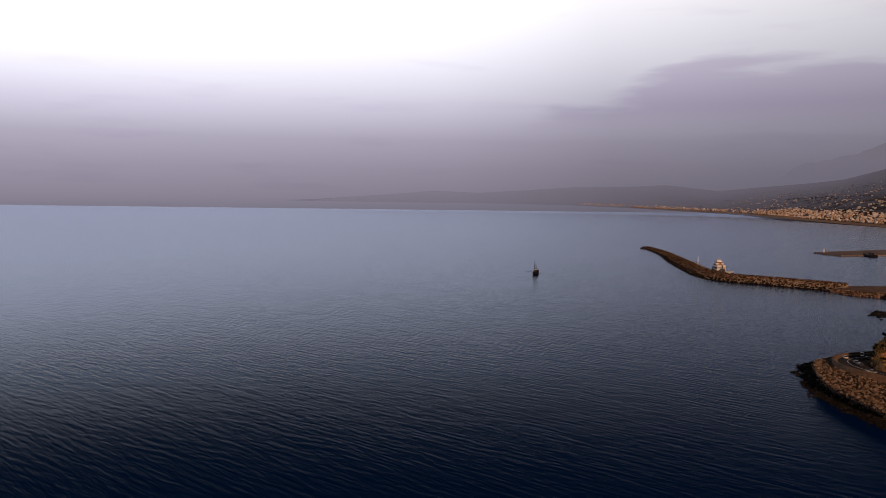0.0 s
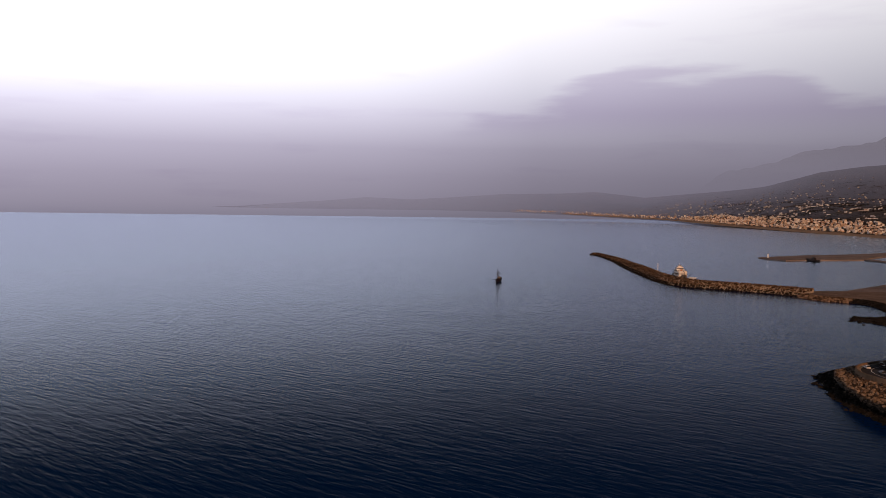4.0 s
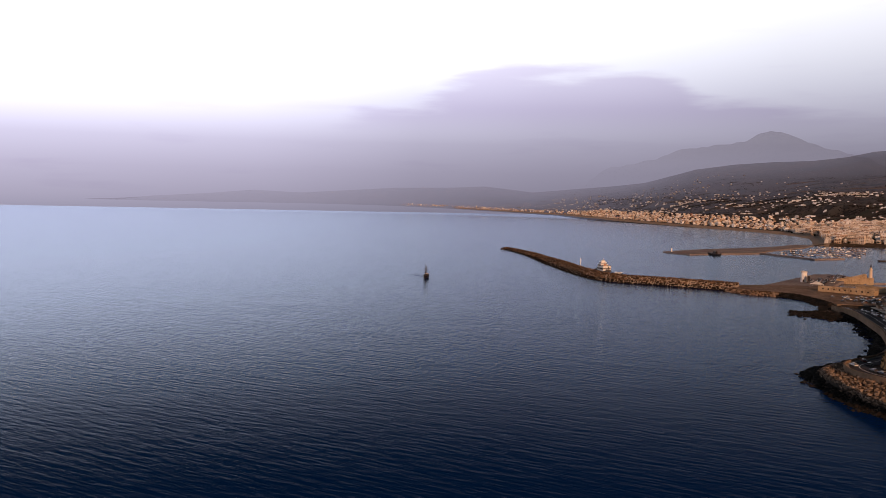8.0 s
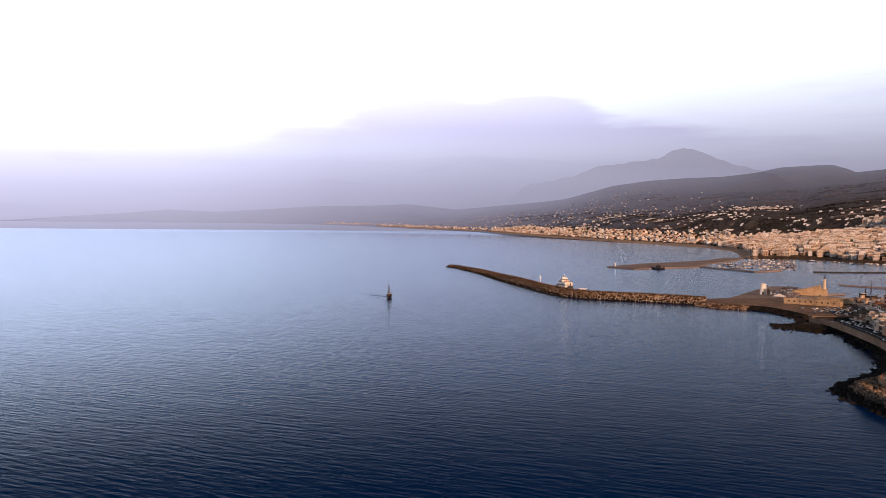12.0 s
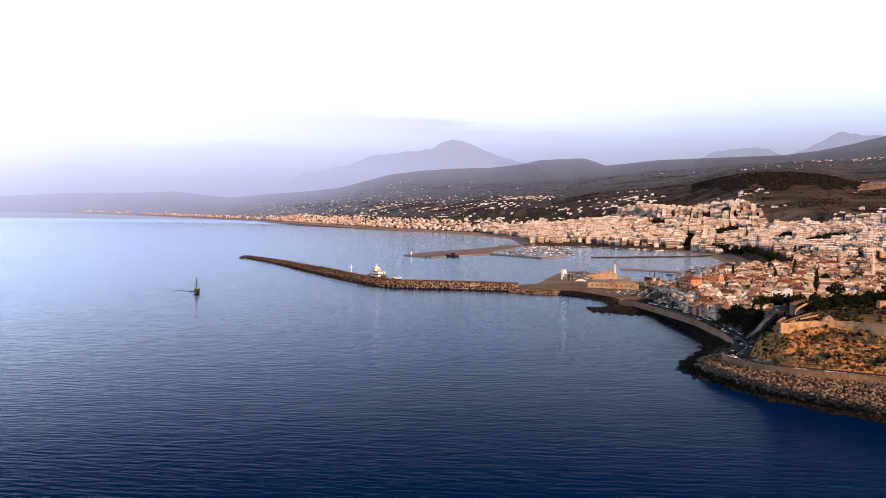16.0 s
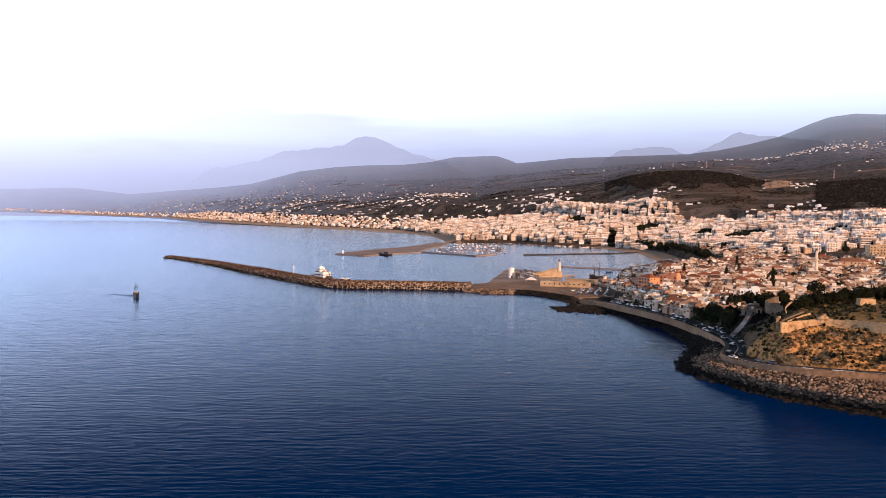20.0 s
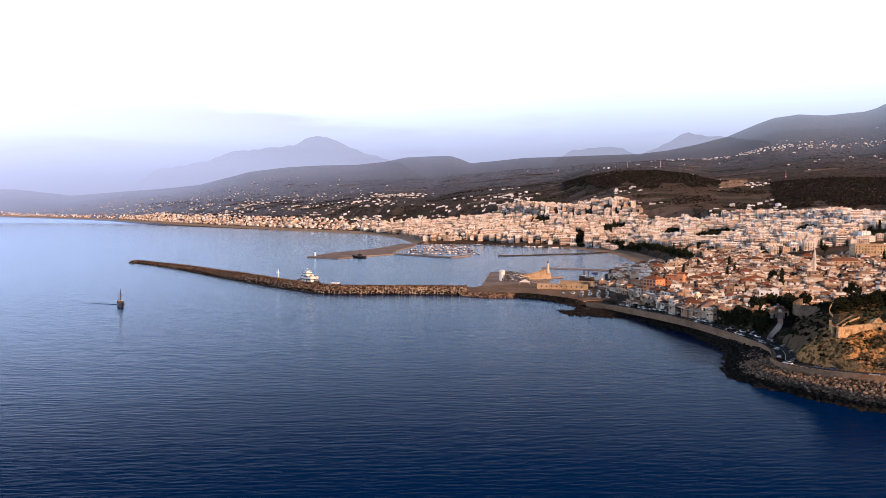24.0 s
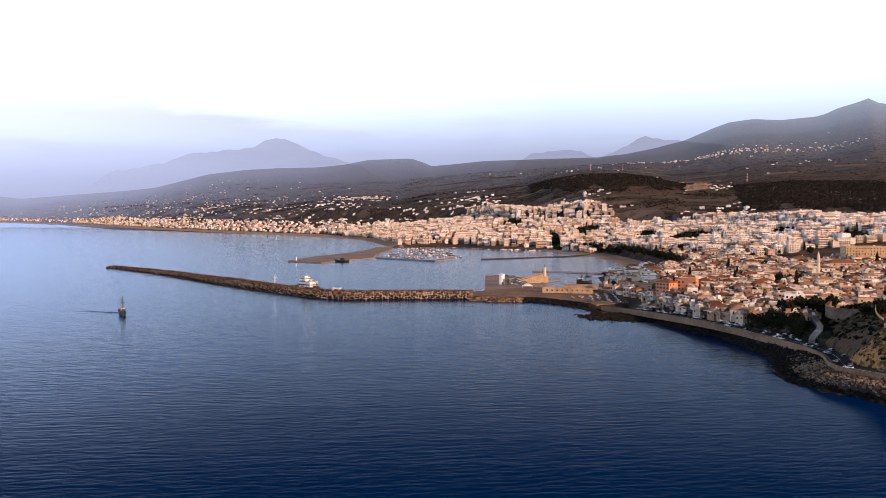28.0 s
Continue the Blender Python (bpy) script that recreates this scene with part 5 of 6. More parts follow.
            half = 0.95 if balcony and f else 0.62
            out.append(("door" if (f == 0 and tall) else "window", Shape().box(wx - half, wx + half, -y - 0.06, -y + 0.1, z - (0.9 if tall else 0), z + 1.35), "glass"))
        for sx in (-1, 1):
            for k in range(ny):
                if rnd.random() < 0.3:
                    continue
                wy = -y + d * (k + 0.5) / ny
                out.append(("window", Shape().box(min(sx * (x - 0.1), sx * (x + 0.06)), max(sx * (x - 0.1), sx * (x + 0.06)), wy - 0.5, wy + 0.5, z, z + 1.3), "glass"))
        if balcony and f > 0:
            out.append(("balcony", Shape().box(-x - 0.02, x + 0.02, -y - 1.5, -y + 0.05, f * 3.0 - 0.2, f * 3.0).box(-x - 0.02, x + 0.02, -y - 1.5, -y - 1.42, f * 3.0, f * 3.0 + 0.95), "wall"))
            if rnd.random() < 0.4:
                out.append(("awning", Shape().box(-x * 0.7, x * 0.1, -y - 1.4, -y, f * 3.0 + 2.4, f * 3.0 + 2.5), "cloth"))
    return out


AWNING = mat("awning_cloth", [(0.55, 0.40, 0.24), (0.62, 0.56, 0.48), (0.30, 0.16, 0.10)], 0.9, grain=2.0, bump=0.1, vary="island")
ONE = {"wall": PLASTER, "tile": ROOFTILE, "screed": SCREED, "white": WHITE, "glass": GLASS, "cloth": AWNING}
MANY = ("wall", "tile", "screed", "white", "glass", "cloth", "pale", "old")
# bluish tint and fading put the haze into the far houses' walls
HAZEWALL = thin(mat("haze_tinted_plaster", [(0.62, 0.66, 0.72), (0.74, 0.77, 0.82), (0.42, 0.43, 0.46)], 0.9, grain=0.5, bump=0.1, vary="island"), 0.6, HAZE_REACH)
MANY_MATS = [PLASTERS, ROOFTILES, SCREEDS, WHITE, GLASS, AWNING, HAZEWALL, OLDPLASTERS]
OLD = [house_parts(w, d, f, r, False, k) for k, (w, d, f, r) in enumerate(((10, 8, 1, "tile"), (9, 9, 1, "flat"), (8, 10, 2, "flat"), (12, 9, 2, "tile"), (10, 9, 1, "flat"), (8, 9, 1, "flat"), (11, 8, 1, "tile"), (9, 11, 1, "flat"), (14, 9, 1, "tile"), (9, 8, 1, "flat"), (11, 9, 2, "flat"), (8, 8, 2, "flat"), (9, 12, 1, "tile"), (12, 8, 1, "flat")))]
BLOCKS = [house_parts(w, d, f, "flat", True, 40 + k) for k, (w, d, f) in enumerate(((12, 10, 3), (15, 11, 4), (13, 12, 5), (18, 11, 3), (11, 11, 4), (21, 12, 4), (13, 11, 2), (10, 12, 3), (14, 10, 2)))]
# all parts but tiles take the haze-tinted wall colour
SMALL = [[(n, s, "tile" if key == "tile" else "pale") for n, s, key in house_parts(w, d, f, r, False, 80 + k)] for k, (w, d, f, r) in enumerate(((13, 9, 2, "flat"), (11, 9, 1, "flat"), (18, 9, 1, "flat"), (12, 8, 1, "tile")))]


def flat_template(parts):
    v, f, m = [], [], []
    for _name, s, key in parts:
        k = len(v)
        v += s.v
        f += [tuple(i + k for i in q) for q in s.f]
        m += [MANY.index(key)] * len(s.f)
    tri = [(q[0], q[i], q[i + 1]) for q in f for i in range(1, len(q) - 1)]
    tm = [mm for q, mm in zip(f, m) for i in range(1, len(q) - 1)]
    return np.array(v), np.array(tri), np.array(tm)


def district(name, label, places, templates):
    """Many buildings in one mesh; places: (x, y, turn, scale, which)."""
    flat = [flat_template(t) for t in templates]
    V, F, M, k = [], [], [], 0
    for x, y, z, turn, scale, which in places:
        v, f, m = flat[which]
        c, s = math.cos(turn), math.sin(turn)
        px, py = v[:, 0] * c - v[:, 1] * s, v[:, 0] * s + v[:, 1] * c
        X, Y, Z, sc = nearer(x, y, z)
        V.append(np.stack([X + px * scale * sc, Y + py * scale * sc, Z + v[:, 2] * scale * sc], 1))
        F.append(f + k)
        M.append(m)
        k += len(v)
    V, F, M = np.concatenate(V), np.concatenate(F), np.concatenate(M)
    me = bpy.data.meshes.new(name)
    me.vertices.add(len(V))
    me.vertices.foreach_set("co", V.ravel())
    me.loops.add(F.size)
    me.loops.foreach_set("vertex_index", F.ravel())
    me.polygons.add(len(F))
    me.polygons.foreach_set("loop_start", np.arange(0, F.size, 3))
    for mm in MANY_MATS:
        me.materials.append(mm)
    me.polygons.foreach_set("material_index", M)
    me.polygons.foreach_set("use_smooth", np.zeros(len(F), bool))
    me.update(calc_edges=True)
    me.validate()
    thing(name, label, "buildings", kind="stuff", data=me)


def grid(x0, x1, y0, y1, step, turn, jitter, rnd):
    """Street-like scatter of places."""
    c, s = math.cos(turn), math.sin(turn)
    cx, cy = (x0 + x1) / 2, (y0 + y1) / 2
    n = int(max(x1 - x0, y1 - y0) * 0.75 / step)
    out = []
    for i in range(-n, n + 1):
        for j in range(-n, n + 1):
            a, b = i * step + rnd.uniform(-1, 1) * jitter, j * step * 1.1 + rnd.uniform(-1, 1) * jitter
            x, y = cx + a * c - b * s, cy + a * s + b * c
            if x0 < x < x1 and y0 < y < y1:
                out.append((x, y))
    return np.array(out)


def bearing(p):
    return np.degrees(np.arctan2(p[:, 0], p[:, 1])), np.hypot(p[:, 0], p[:, 1])


road_xy = dense(SEAWALL, 4.0)[:, :2]


def clear(p, gap):
    """Places away from the coast road, the fortress hill and the harbour front."""
    d = np.min(np.hypot(p[:, None, 0] - road_xy[None, :, 0], p[:, None, 1] - road_xy[None, :, 1]), 1)
    f = to_outline(FOOT, p[:, 0], p[:, 1])
    return (d > gap) & (f > 6)


rnd = random.Random(11)
TURN = radians(-18)
pts = grid(110, 900, 520, 1420, 9.9, TURN, 2.2, rnd)
az, r = bearing(pts)
sd = inland(pts[:, 0], pts[:, 1])
ok = (sd > 9) & (az < 44) & clear(pts, 38) & (pts[:, 0] > np.interp(pts[:, 1], (560, 600, 650, 690, 745, 770, 800), (140, 148, 158, 156, 143, 160, 172))) & ((pts[:, 1] < 1010) | (sd > 75))
limit = np.where(pts[:, 0] > 420, 900, 1250)
old = pts[ok & (pts[:, 1] < limit)]
FRONT = dense([(150, 738), (163, 695), (176, 652), (190, 612), (205, 578)], 8.6)
old = old[np.min(np.hypot(old[:, None, 0] - FRONT[None, :, 0], old[:, None, 1] - FRONT[None, :, 1]), 1) > 8.5]
zs_old = height(old[:, 0], old[:, 1])
order = np.argsort(np.hypot(old[:, 0], old[:, 1]))
ORANGE_AT = (181, 700)
near, far = [], []
for i in order:
    x, y = old[i]
    if math.hypot(x - ORANGE_AT[0] - 10, y - ORANGE_AT[1]) < 24 or rnd.random() < 0.06:
        continue
    row = (x, y, zs_old[i], TURN + rnd.choice((0, 0, math.pi / 2)) + rnd.uniform(-0.08, 0.08), rnd.uniform(0.78, 1.12), rnd.randrange(len(OLD)))
    if np.min(np.hypot(road_xy[:, 0] - x, road_xy[:, 1] - y)) < 85 and OLD[row[5]][0][1].v[4][2] > 4:
        row = (*row[:5], rnd.choice((0, 1, 4, 5, 6, 7, 9, 13)))   # one storey along the road
    (near if len(near) < 290 else far).append(row)
masters = {}
for x, y, z, turn, scale, which in near:
    if which not in masters:
        names = {}
        ob = thing("house", "", "house", "old town houses")
        tiled = any(n == "roof" and key == "tile" for n, _s, key in OLD[which])
        tagged(ob, "plastered old town house with a clay tile roof" if tiled else "plastered old town house with a flat roof terrace")
        for n, s, key in OLD[which]:
            part(n, s.mesh(n, [ONE[key]]), ob)
        ob.matrix_basis = pose(x, y, z, 0, 0, math.degrees(turn))
        masters[which] = ob
    else:
        copy_thing(masters[which], pose(x, y, z, 0, 0, math.degrees(turn)))
district("old_town_houses", "dense old town of pale plastered houses with tile roofs", far, [[(n, q, "old" if key == "wall" else key) for n, q, key in t] for t in OLD])


# the orange building and other landmarks
def block(name, label, x, y, z, turn, w, d, floors, key_mat, roof="flat", balcony=True, seed=3):
    ob = thing(name, label, "building")
    for n, s, key in house_parts(w, d, floors, roof, balcony, seed):
        part(n, s.mesh(n, [key_mat if key == "wall" else ONE[key]]), ob)
    ob.matrix_basis = pose(x, y, z, 0, 0, turn)
    return ob


block("orange_hotel", "orange four-storey hotel with balconies near the harbour", 180, 694, 3.5, -62, 14, 11, 4, ORANGE, "tile", seed=5)
block("orange_annex", "orange plastered annex beside the hotel", 202, 706, 4, -40, 16, 9, 4, ORANGE, "flat", False, 6)
block("white_house", "bright white plastered house by the road", 185, 652, 3, -30, 8, 7, 2, WHITE, "flat", False, 7)
block("ochre_school", "long cream school building with a red tile roof", 412, 803, 18, -8, 28, 12, 2, PLASTER, "tile", False, 8)
block("ochre_school_wing", "cream school wing with a red tile roof", 416, 716, 16, -20, 26, 12, 2, PLASTER, "tile", False, 9)
block("yellow_hotel", "long pale yellow hotel with rows of windows", 486, 866, 28, -8, 46, 14, 3, SANDSTONE, "flat", False, 10)

block("white_villa", "white two-storey house above the side road", 222, 574, 11, -25, 13, 8, 2, WHITE, "flat", False, 12)
minaret = thing("minaret", "slender sandstone minaret with a gallery above the roofs", "minaret")
part("shaft", Shape().lathe([(2.0, -6), (1.9, 3), (1.5, 3.6), (1.35, 14), (1.9, 14.6)], 12).mesh("shaft", [PALESTONE]), minaret)
part("gallery", Shape().lathe([(1.9, 14.6), (2.2, 14.9), (2.2, 15.6), (1.2, 15.7), (1.1, 20.5)], 12).mesh("gallery", [PALESTONE]), minaret)
part("spire", Shape().lathe([(1.2, 20.5), (0.7, 22.6), (0.06, 24.5)], 12).mesh("spire", [PALESTONE]), minaret)
minaret.matrix_basis = pose(352, 750, 14)

# the row of houses on the waterfront
for k, (x, y) in enumerate(FRONT):
    w, floors = 7.4 + 1.0 * math.sin(k * 2.3), (2, 1, 2, 1, 2, 2, 1)[k % 7]
    row = thing("waterfront_house", ("plastered waterfront house with balconies and a shaded awning", "narrow plastered waterfront house with a tile roof")[k % 2], "house", "waterfront houses")
    for n, s, key in house_parts(w, 9, floors, ("flat", "tile")[k % 2], floors > 1 and k % 3 != 1, 200 + k):
        part(n, s.mesh(n, [ONE[key]]), row)
    part("shop_awning", Shape().box(-w / 2 + 0.2, w / 2 - 0.2, -8.2, -4.5, 2.5, 2.7).mesh("shop_awning", [AWNING]), row, "cloth awning over the ground floor")
    for sx in (-w / 2 + 0.4, w / 2 - 0.4):
        part("awning_post", Shape().bar((sx, -8, -1), (sx, -8, 2.5), 0.07).mesh("awning_post", [IRON]), row)
    row.matrix_basis = pose(x, y, 3.2, 0, 0, -71 + 3 * math.sin(k * 1.7))

# newer apartment blocks
pts = grid(-100, 1500, 1000, 2450, 14.2, radians(-12), 3.4, rnd)
az, r = bearing(pts)
sd = inland(pts[:, 0], pts[:, 1])
rt = np.interp(az, TOWN[:, 0], TOWN[:, 1])
limit = np.where(pts[:, 0] > 420, 900, 1250)
ok = (sd > 26) & (pts[:, 1] > limit) & (az < 44) & (r < rt * 1.02) & ~((sd < 80) & (pts[:, 1] < 1420))
# dark gardens and groves left open between the blocks: bearing, distance, half widths across and along
PARKS = ((14.5, 1780, 34, 60), (20.9, 1480, 40, 80), (18.1, 1600, 18, 70), (26.5, 1390, 30, 60), (9.5, 1990, 26, 60), (30.0, 1240, 24, 50), (12.0, 1660, 8, 120))


def in_park(p):
    a, r = bearing(p)
    hit = np.zeros(len(p), bool)
    for pa, pr, across, along in PARKS:
        hit |= (np.radians(a - pa) * r / across) ** 2 + ((r - pr) / along) ** 2 < 1
    return hit


new_pts = pts[ok & ~in_park(pts)]
zz = height(new_pts[:, 0], new_pts[:, 1])
rows = [(x, y, z, radians(-12) + rnd.choice((0, 0, 0, math.pi / 2)) + rnd.uniform(-0.1, 0.1), rnd.uniform(0.66, 1.0), rnd.randrange(len(BLOCKS))) for (x, y), z in zip(new_pts, zz) if rnd.random() < 0.93]
district("apartment_blocks", "pale apartment blocks with balconies climbing the slope", rows, BLOCKS)

HOTELS = [BLOCKS[6], BLOCKS[8], BLOCKS[7], OLD[2], OLD[3], OLD[10], OLD[1], BLOCKS[0], OLD[11], OLD[12]]
# the long strip of hotels and houses along the beach
rows = []
line = COAST[3:14]
for (ax, ay), (bx, by) in zip(line[:-1], line[1:]):
    L = math.hypot(bx - ax, by - ay)
    nx, ny = -(by - ay) / L, (bx - ax) / L
    if nx < 0:
        nx, ny = -nx, -ny
    far_off = math.hypot((ax + bx) / 2, (ay + by) / 2)
    step = 18 + max(0, far_off - 2500) * 0.005
    for a in np.arange(0, L, step):
        deep = 250 if far_off < 4500 else 200
        for u in np.arange(45, deep, step * 1.05):
            if rnd.random() < 0.12 + 0.55 * (u / deep) ** 2 + (0.3 if far_off > 5200 else 0):
                continue
            t = a / L
            x, y = ax + (bx - ax) * t + nx * u + rnd.uniform(-6, 6), ay + (by - ay) * t + ny * u + rnd.uniform(-6, 6)
            rows.append((x, y, math.atan2(by - ay, bx - ax) + rnd.choice((0, math.pi)) + rnd.uniform(-0.4, 0.4), rnd.uniform(0.56, 0.9), rnd.randrange(len(HOTELS))))
P = np.array([(q[0], q[1]) for q in rows])
Z, S = height(P[:, 0], P[:, 1]), inland(P[:, 0], P[:, 1])
district("beach_hotels", "long strip of pale hotels and houses along the bay", [(q[0], q[1], z, *q[2:]) for q, z, s in zip(rows, Z, S) if s > 25], HOTELS)

def wooded(az_, rr):
    """The two dark pine-covered rises behind the town."""
    rt, rf = np.interp(az_, TOWN[:, 0], TOWN[:, 1]), np.interp(az_, SLOPE[:, 0], SLOPE[:, 1])
    edge = 60 * math.sin(az_ * 2.1) + 30 * math.sin(az_ * 5.3)
    return (11.5 < az_ < 23.0 and rf - 400 + edge + 30 * abs(az_ - 17) < rr < rf + 60) or (25.0 < az_ < 42 and rt + 190 + edge < rr < rf + 120)


# white houses scattered on the slopes
rows = []
for _ in range(95):
    az_ = rnd.uniform(-24, 37)
    rt, rf = np.interp(az_, TOWN[:, 0], TOWN[:, 1]), np.interp(az_, SLOPE[:, 0], SLOPE[:, 1])
    mid = rt + abs(rnd.gauss(0, 0.5)) * (rf - rt) + 40
    if az_ > 8 and (rnd.random() < 0.6 or mid > rf - 420):
        continue
    for _k in range(rnd.randrange(4, 17)):
        a, rr = radians(az_ + rnd.gauss(0, 0.9)), mid + rnd.gauss(0, 45)
        rows.append((rr * math.sin(a), rr * math.cos(a), rnd.uniform(-0.5, 0.3), rnd.uniform(0.35, 0.85), rnd.randrange(len(SMALL))))
for az0, r0, spread_a, spread_r, n in ((26.0, 4300, 2.6, 130, 170), (31.5, 4300, 1.2, 60, 40), (-0.6, 3500, 1.6, 90, 70), (23.0, 2500, 1.5, 90, 22), (19.0, 2600, 1.8, 90, 24), (-8, 4300, 3.0, 300, 100), (-13, 5300, 3.0, 400, 100), (1.2, 3650, 1.0, 60, 14), (20.5, 4200, 1.5, 100, 14), (29.0, 3300, 3.5, 300, 12), (14.5, 3700, 4.0, 400, 16), (24.0, 2450, 0.5, 40, 10), (-15, 6200, 3.0, 500, 60), (-20, 7500, 2.0, 500, 50)):
    for _ in range(n):
        a, rr = radians(az0 + rnd.gauss(0, spread_a)), r0 + rnd.gauss(0, spread_r)
        rows.append((rr * math.sin(a), rr * math.cos(a), rnd.uniform(-0.5, 0.3), rnd.uniform(0.35, 0.7), rnd.randrange(len(SMALL))))
P = np.array([(q[0], q[1]) for q in rows])
Z, S = height(P[:, 0], P[:, 1]), inland(P[:, 0], P[:, 1])
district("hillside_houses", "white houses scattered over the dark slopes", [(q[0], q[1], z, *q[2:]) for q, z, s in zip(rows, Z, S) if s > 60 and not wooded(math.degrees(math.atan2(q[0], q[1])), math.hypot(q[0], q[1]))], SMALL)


# ---- trees and scrub ----
def oct_clumps(seed, kind):
    """A crown of small ragged leaf clumps."""
    rnd = random.Random(seed)
    s = Shape()
    for _ in range(230 if kind != "cypress" else 150):
        if kind == "cypress":
            z = rnd.uniform(0.8, 12)
            rad = 1.5 * math.sin(min(1, (12.8 - z) / 9) * math.pi / 2) * rnd.uniform(0.3, 1)
        elif kind == "pine":
            z = rnd.gauss(6.2, 1.6)
            rad = 4.8 * math.sqrt(max(0.05, 1 - ((z - 6.0) / 3.8) ** 2)) * math.sqrt(rnd.random())
        else:
            z = rnd.gauss(4.6, 1.3)
            rad = 3.1 * math.sqrt(max(0.05, 1 - ((z - 4.5) / 3.1) ** 2)) * math.sqrt(rnd.random())
        a = rnd.uniform(0, 6.28)
        c = Vector((rad * math.cos(a), rad * math.sin(a), z))
        k = rnd.uniform(0.35, 0.95)
        e = [c + Vector((rnd.uniform(0.6, 1.3) * k * x, rnd.uniform(0.6, 1.3) * k * y, rnd.uniform(0.5, 1.0) * k * zz)) for x, y, zz in ((1, 0, 0), (-1, 0, 0), (0, 1, 0), (0, -1, 0), (0, 0, 1), (0, 0, -1))]
        s.add(e, [(0, 2, 4), (2, 1, 4), (1, 3, 4), (3, 0, 4), (2, 0, 5), (1, 2, 5), (3, 1, 5), (0, 3, 5)])
    return s


def tree(kind, label, seed):
    ob = thing({"pine": "pine_tree", "cypress": "cypress_tree", "round": "tree"}[kind], label, "tree", "trees in the town")
    s = Shape().lathe([(0.42, -1.5), (0.3, 1.2), (0.24, 3.5), (0.1, 6.0)], 7)
    for k in range(4):
        s.bar((0, 0, 2.6 + 0.4 * k), (1.7 * math.cos(k * 1.7), 1.7 * math.sin(k * 1.7), 4.4 + 0.4 * k), 0.12)
    part("trunk", s.mesh("trunk", [BARK]), ob)
    part("crown", oct_clumps(seed, kind).mesh("crown", [LEAVES]), ob)
    return ob


pine = tree("pine", "dark spreading pine tree", 1)
round_tree = tree("round", "small dark broadleaf tree", 2)
cypress = tree("cypress", "tall dark cypress tree", 3)
pine.matrix_basis, round_tree.matrix_basis, cypress.matrix_basis = pose(214, 455, 24.5), pose(172, 500, 5), pose(206, 745, 4)


def plant(ob, x, y, z, s=1.0):
    c = copy_thing(ob, pose(x, y, z, 0, 0, rnd.uniform(0, 360)))
    c.scale = (s, s, s * rnd.uniform(0.9, 1.15))


for _ in range(100):
    t = rnd.random()
    x, y = 198 + 130 * t + rnd.gauss(0, 3), np.interp(t, (0, 0.15, 0.4, 1), (440, 454, 463, 458)) + abs(rnd.gauss(0, 8))
    plant(pine, x, y, float(hill_height(np.array([x]), np.array([y]))[0]) - 0.5, rnd.uniform(0.6, 0.85))
for _ in range(80):
    x, y = rnd.uniform(160, 200), rnd.uniform(456, 525)
    if x > 163 and x < np.interp(y, (455, 560), (166, 212)) and x > np.interp(y, (455, 560), (156, 172)):
        plant(round_tree, x, y, float(height(np.array([x]), np.array([y]))[0]) - 0.6, rnd.uniform(0.65, 1.05))
for _ in range(26):
    x, y = rnd.uniform(196, 240), rnd.uniform(530, 560)
    plant(round_tree, x, y, float(height(np.array([x]), np.array([y]))[0]), rnd.uniform(0.8, 1.4))
for _ in range(90):
    x, y = rnd.uniform(180, 760), rnd.uniform(560, 1300)
    if inland(np.array([x]), np.array([y]))[0] > 30 and math.degrees(math.atan2(x, y)) < 40 and to_outline(FOOT, np.array([x]), np.array([y]))[0] > 5:
        plant(rnd.choice((round_tree, round_tree, round_tree, cypress)), x, y, float(height(np.array([x]), np.array([y]))[0]), rnd.uniform(0.8, 1.35))
for k in range(44):
    t = k / 43
    x, y = 345 + 30 * math.sin(t * 2.6) + rnd.uniform(-4, 9), 1040 + t * 440 + rnd.uniform(-5, 5)
    plant(round_tree, x, y, float(height(np.array([x]), np.array([y]))[0]), rnd.uniform(1.0, 1.7))


def scatter(name, label, places, m):
    s = Shape()
    rnd = random.Random(len(places))
    for x, y, z, k in places:
        e = [(x + rnd.uniform(0.5, 1.2) * k * a, y + rnd.uniform(0.5, 1.2) * k * b, z + rnd.uniform(0.4, 0.9) * k * c) for a, b, c in ((1, 0, 0), (-1, 0, 0), (0, 1, 0), (0, -1, 0), (0, 0, 1), (0, 0, -1))]
        s.add(e, [(0, 2, 4), (2, 1, 4), (1, 3, 4), (3, 0, 4), (2, 0, 5), (1, 2, 5), (3, 1, 5), (0, 3, 5)])
    thing(name, label, "shrubs", kind="stuff", data=s.mesh(name, [m]))


DRY = mat("dry_scrub", [(0.20, 0.13, 0.05), (0.30, 0.20, 0.08), (0.10, 0.075, 0.03), (0.05, 0.045, 0.018)], 0.95, grain=1.5, stain=0.2, bump=0.6, vary="island")
cand = np.array([(rnd.uniform(140, 330), rnd.uniform(300, 520)) for _ in range(9000)])
cf, ct, cz = to_outline(FOOT, cand[:, 0], cand[:, 1]), to_outline(TOP, cand[:, 0], cand[:, 1]), hill_height(cand[:, 0], cand[:, 1])
sc = [(x, y, z, rnd.uniform(0.35, 1.3)) for (x, y), f, t, z in zip(cand, cf, ct, cz) if f < -1 and (t > 1 or rnd.random() < 0.12) and not (y > 392 + 0.35 * (x - 150) and t > 0)]
scatter("hill_scrub", "dry ochre scrub and tufts on the hill slope", sc, DRY)
cand = np.array([(rnd.uniform(140, 330), rnd.uniform(300, 550)) for _ in range(3600)])
cf, ct, cz = to_outline(FOOT, cand[:, 0], cand[:, 1]), to_outline(TOP, cand[:, 0], cand[:, 1]), hill_height(cand[:, 0], cand[:, 1])
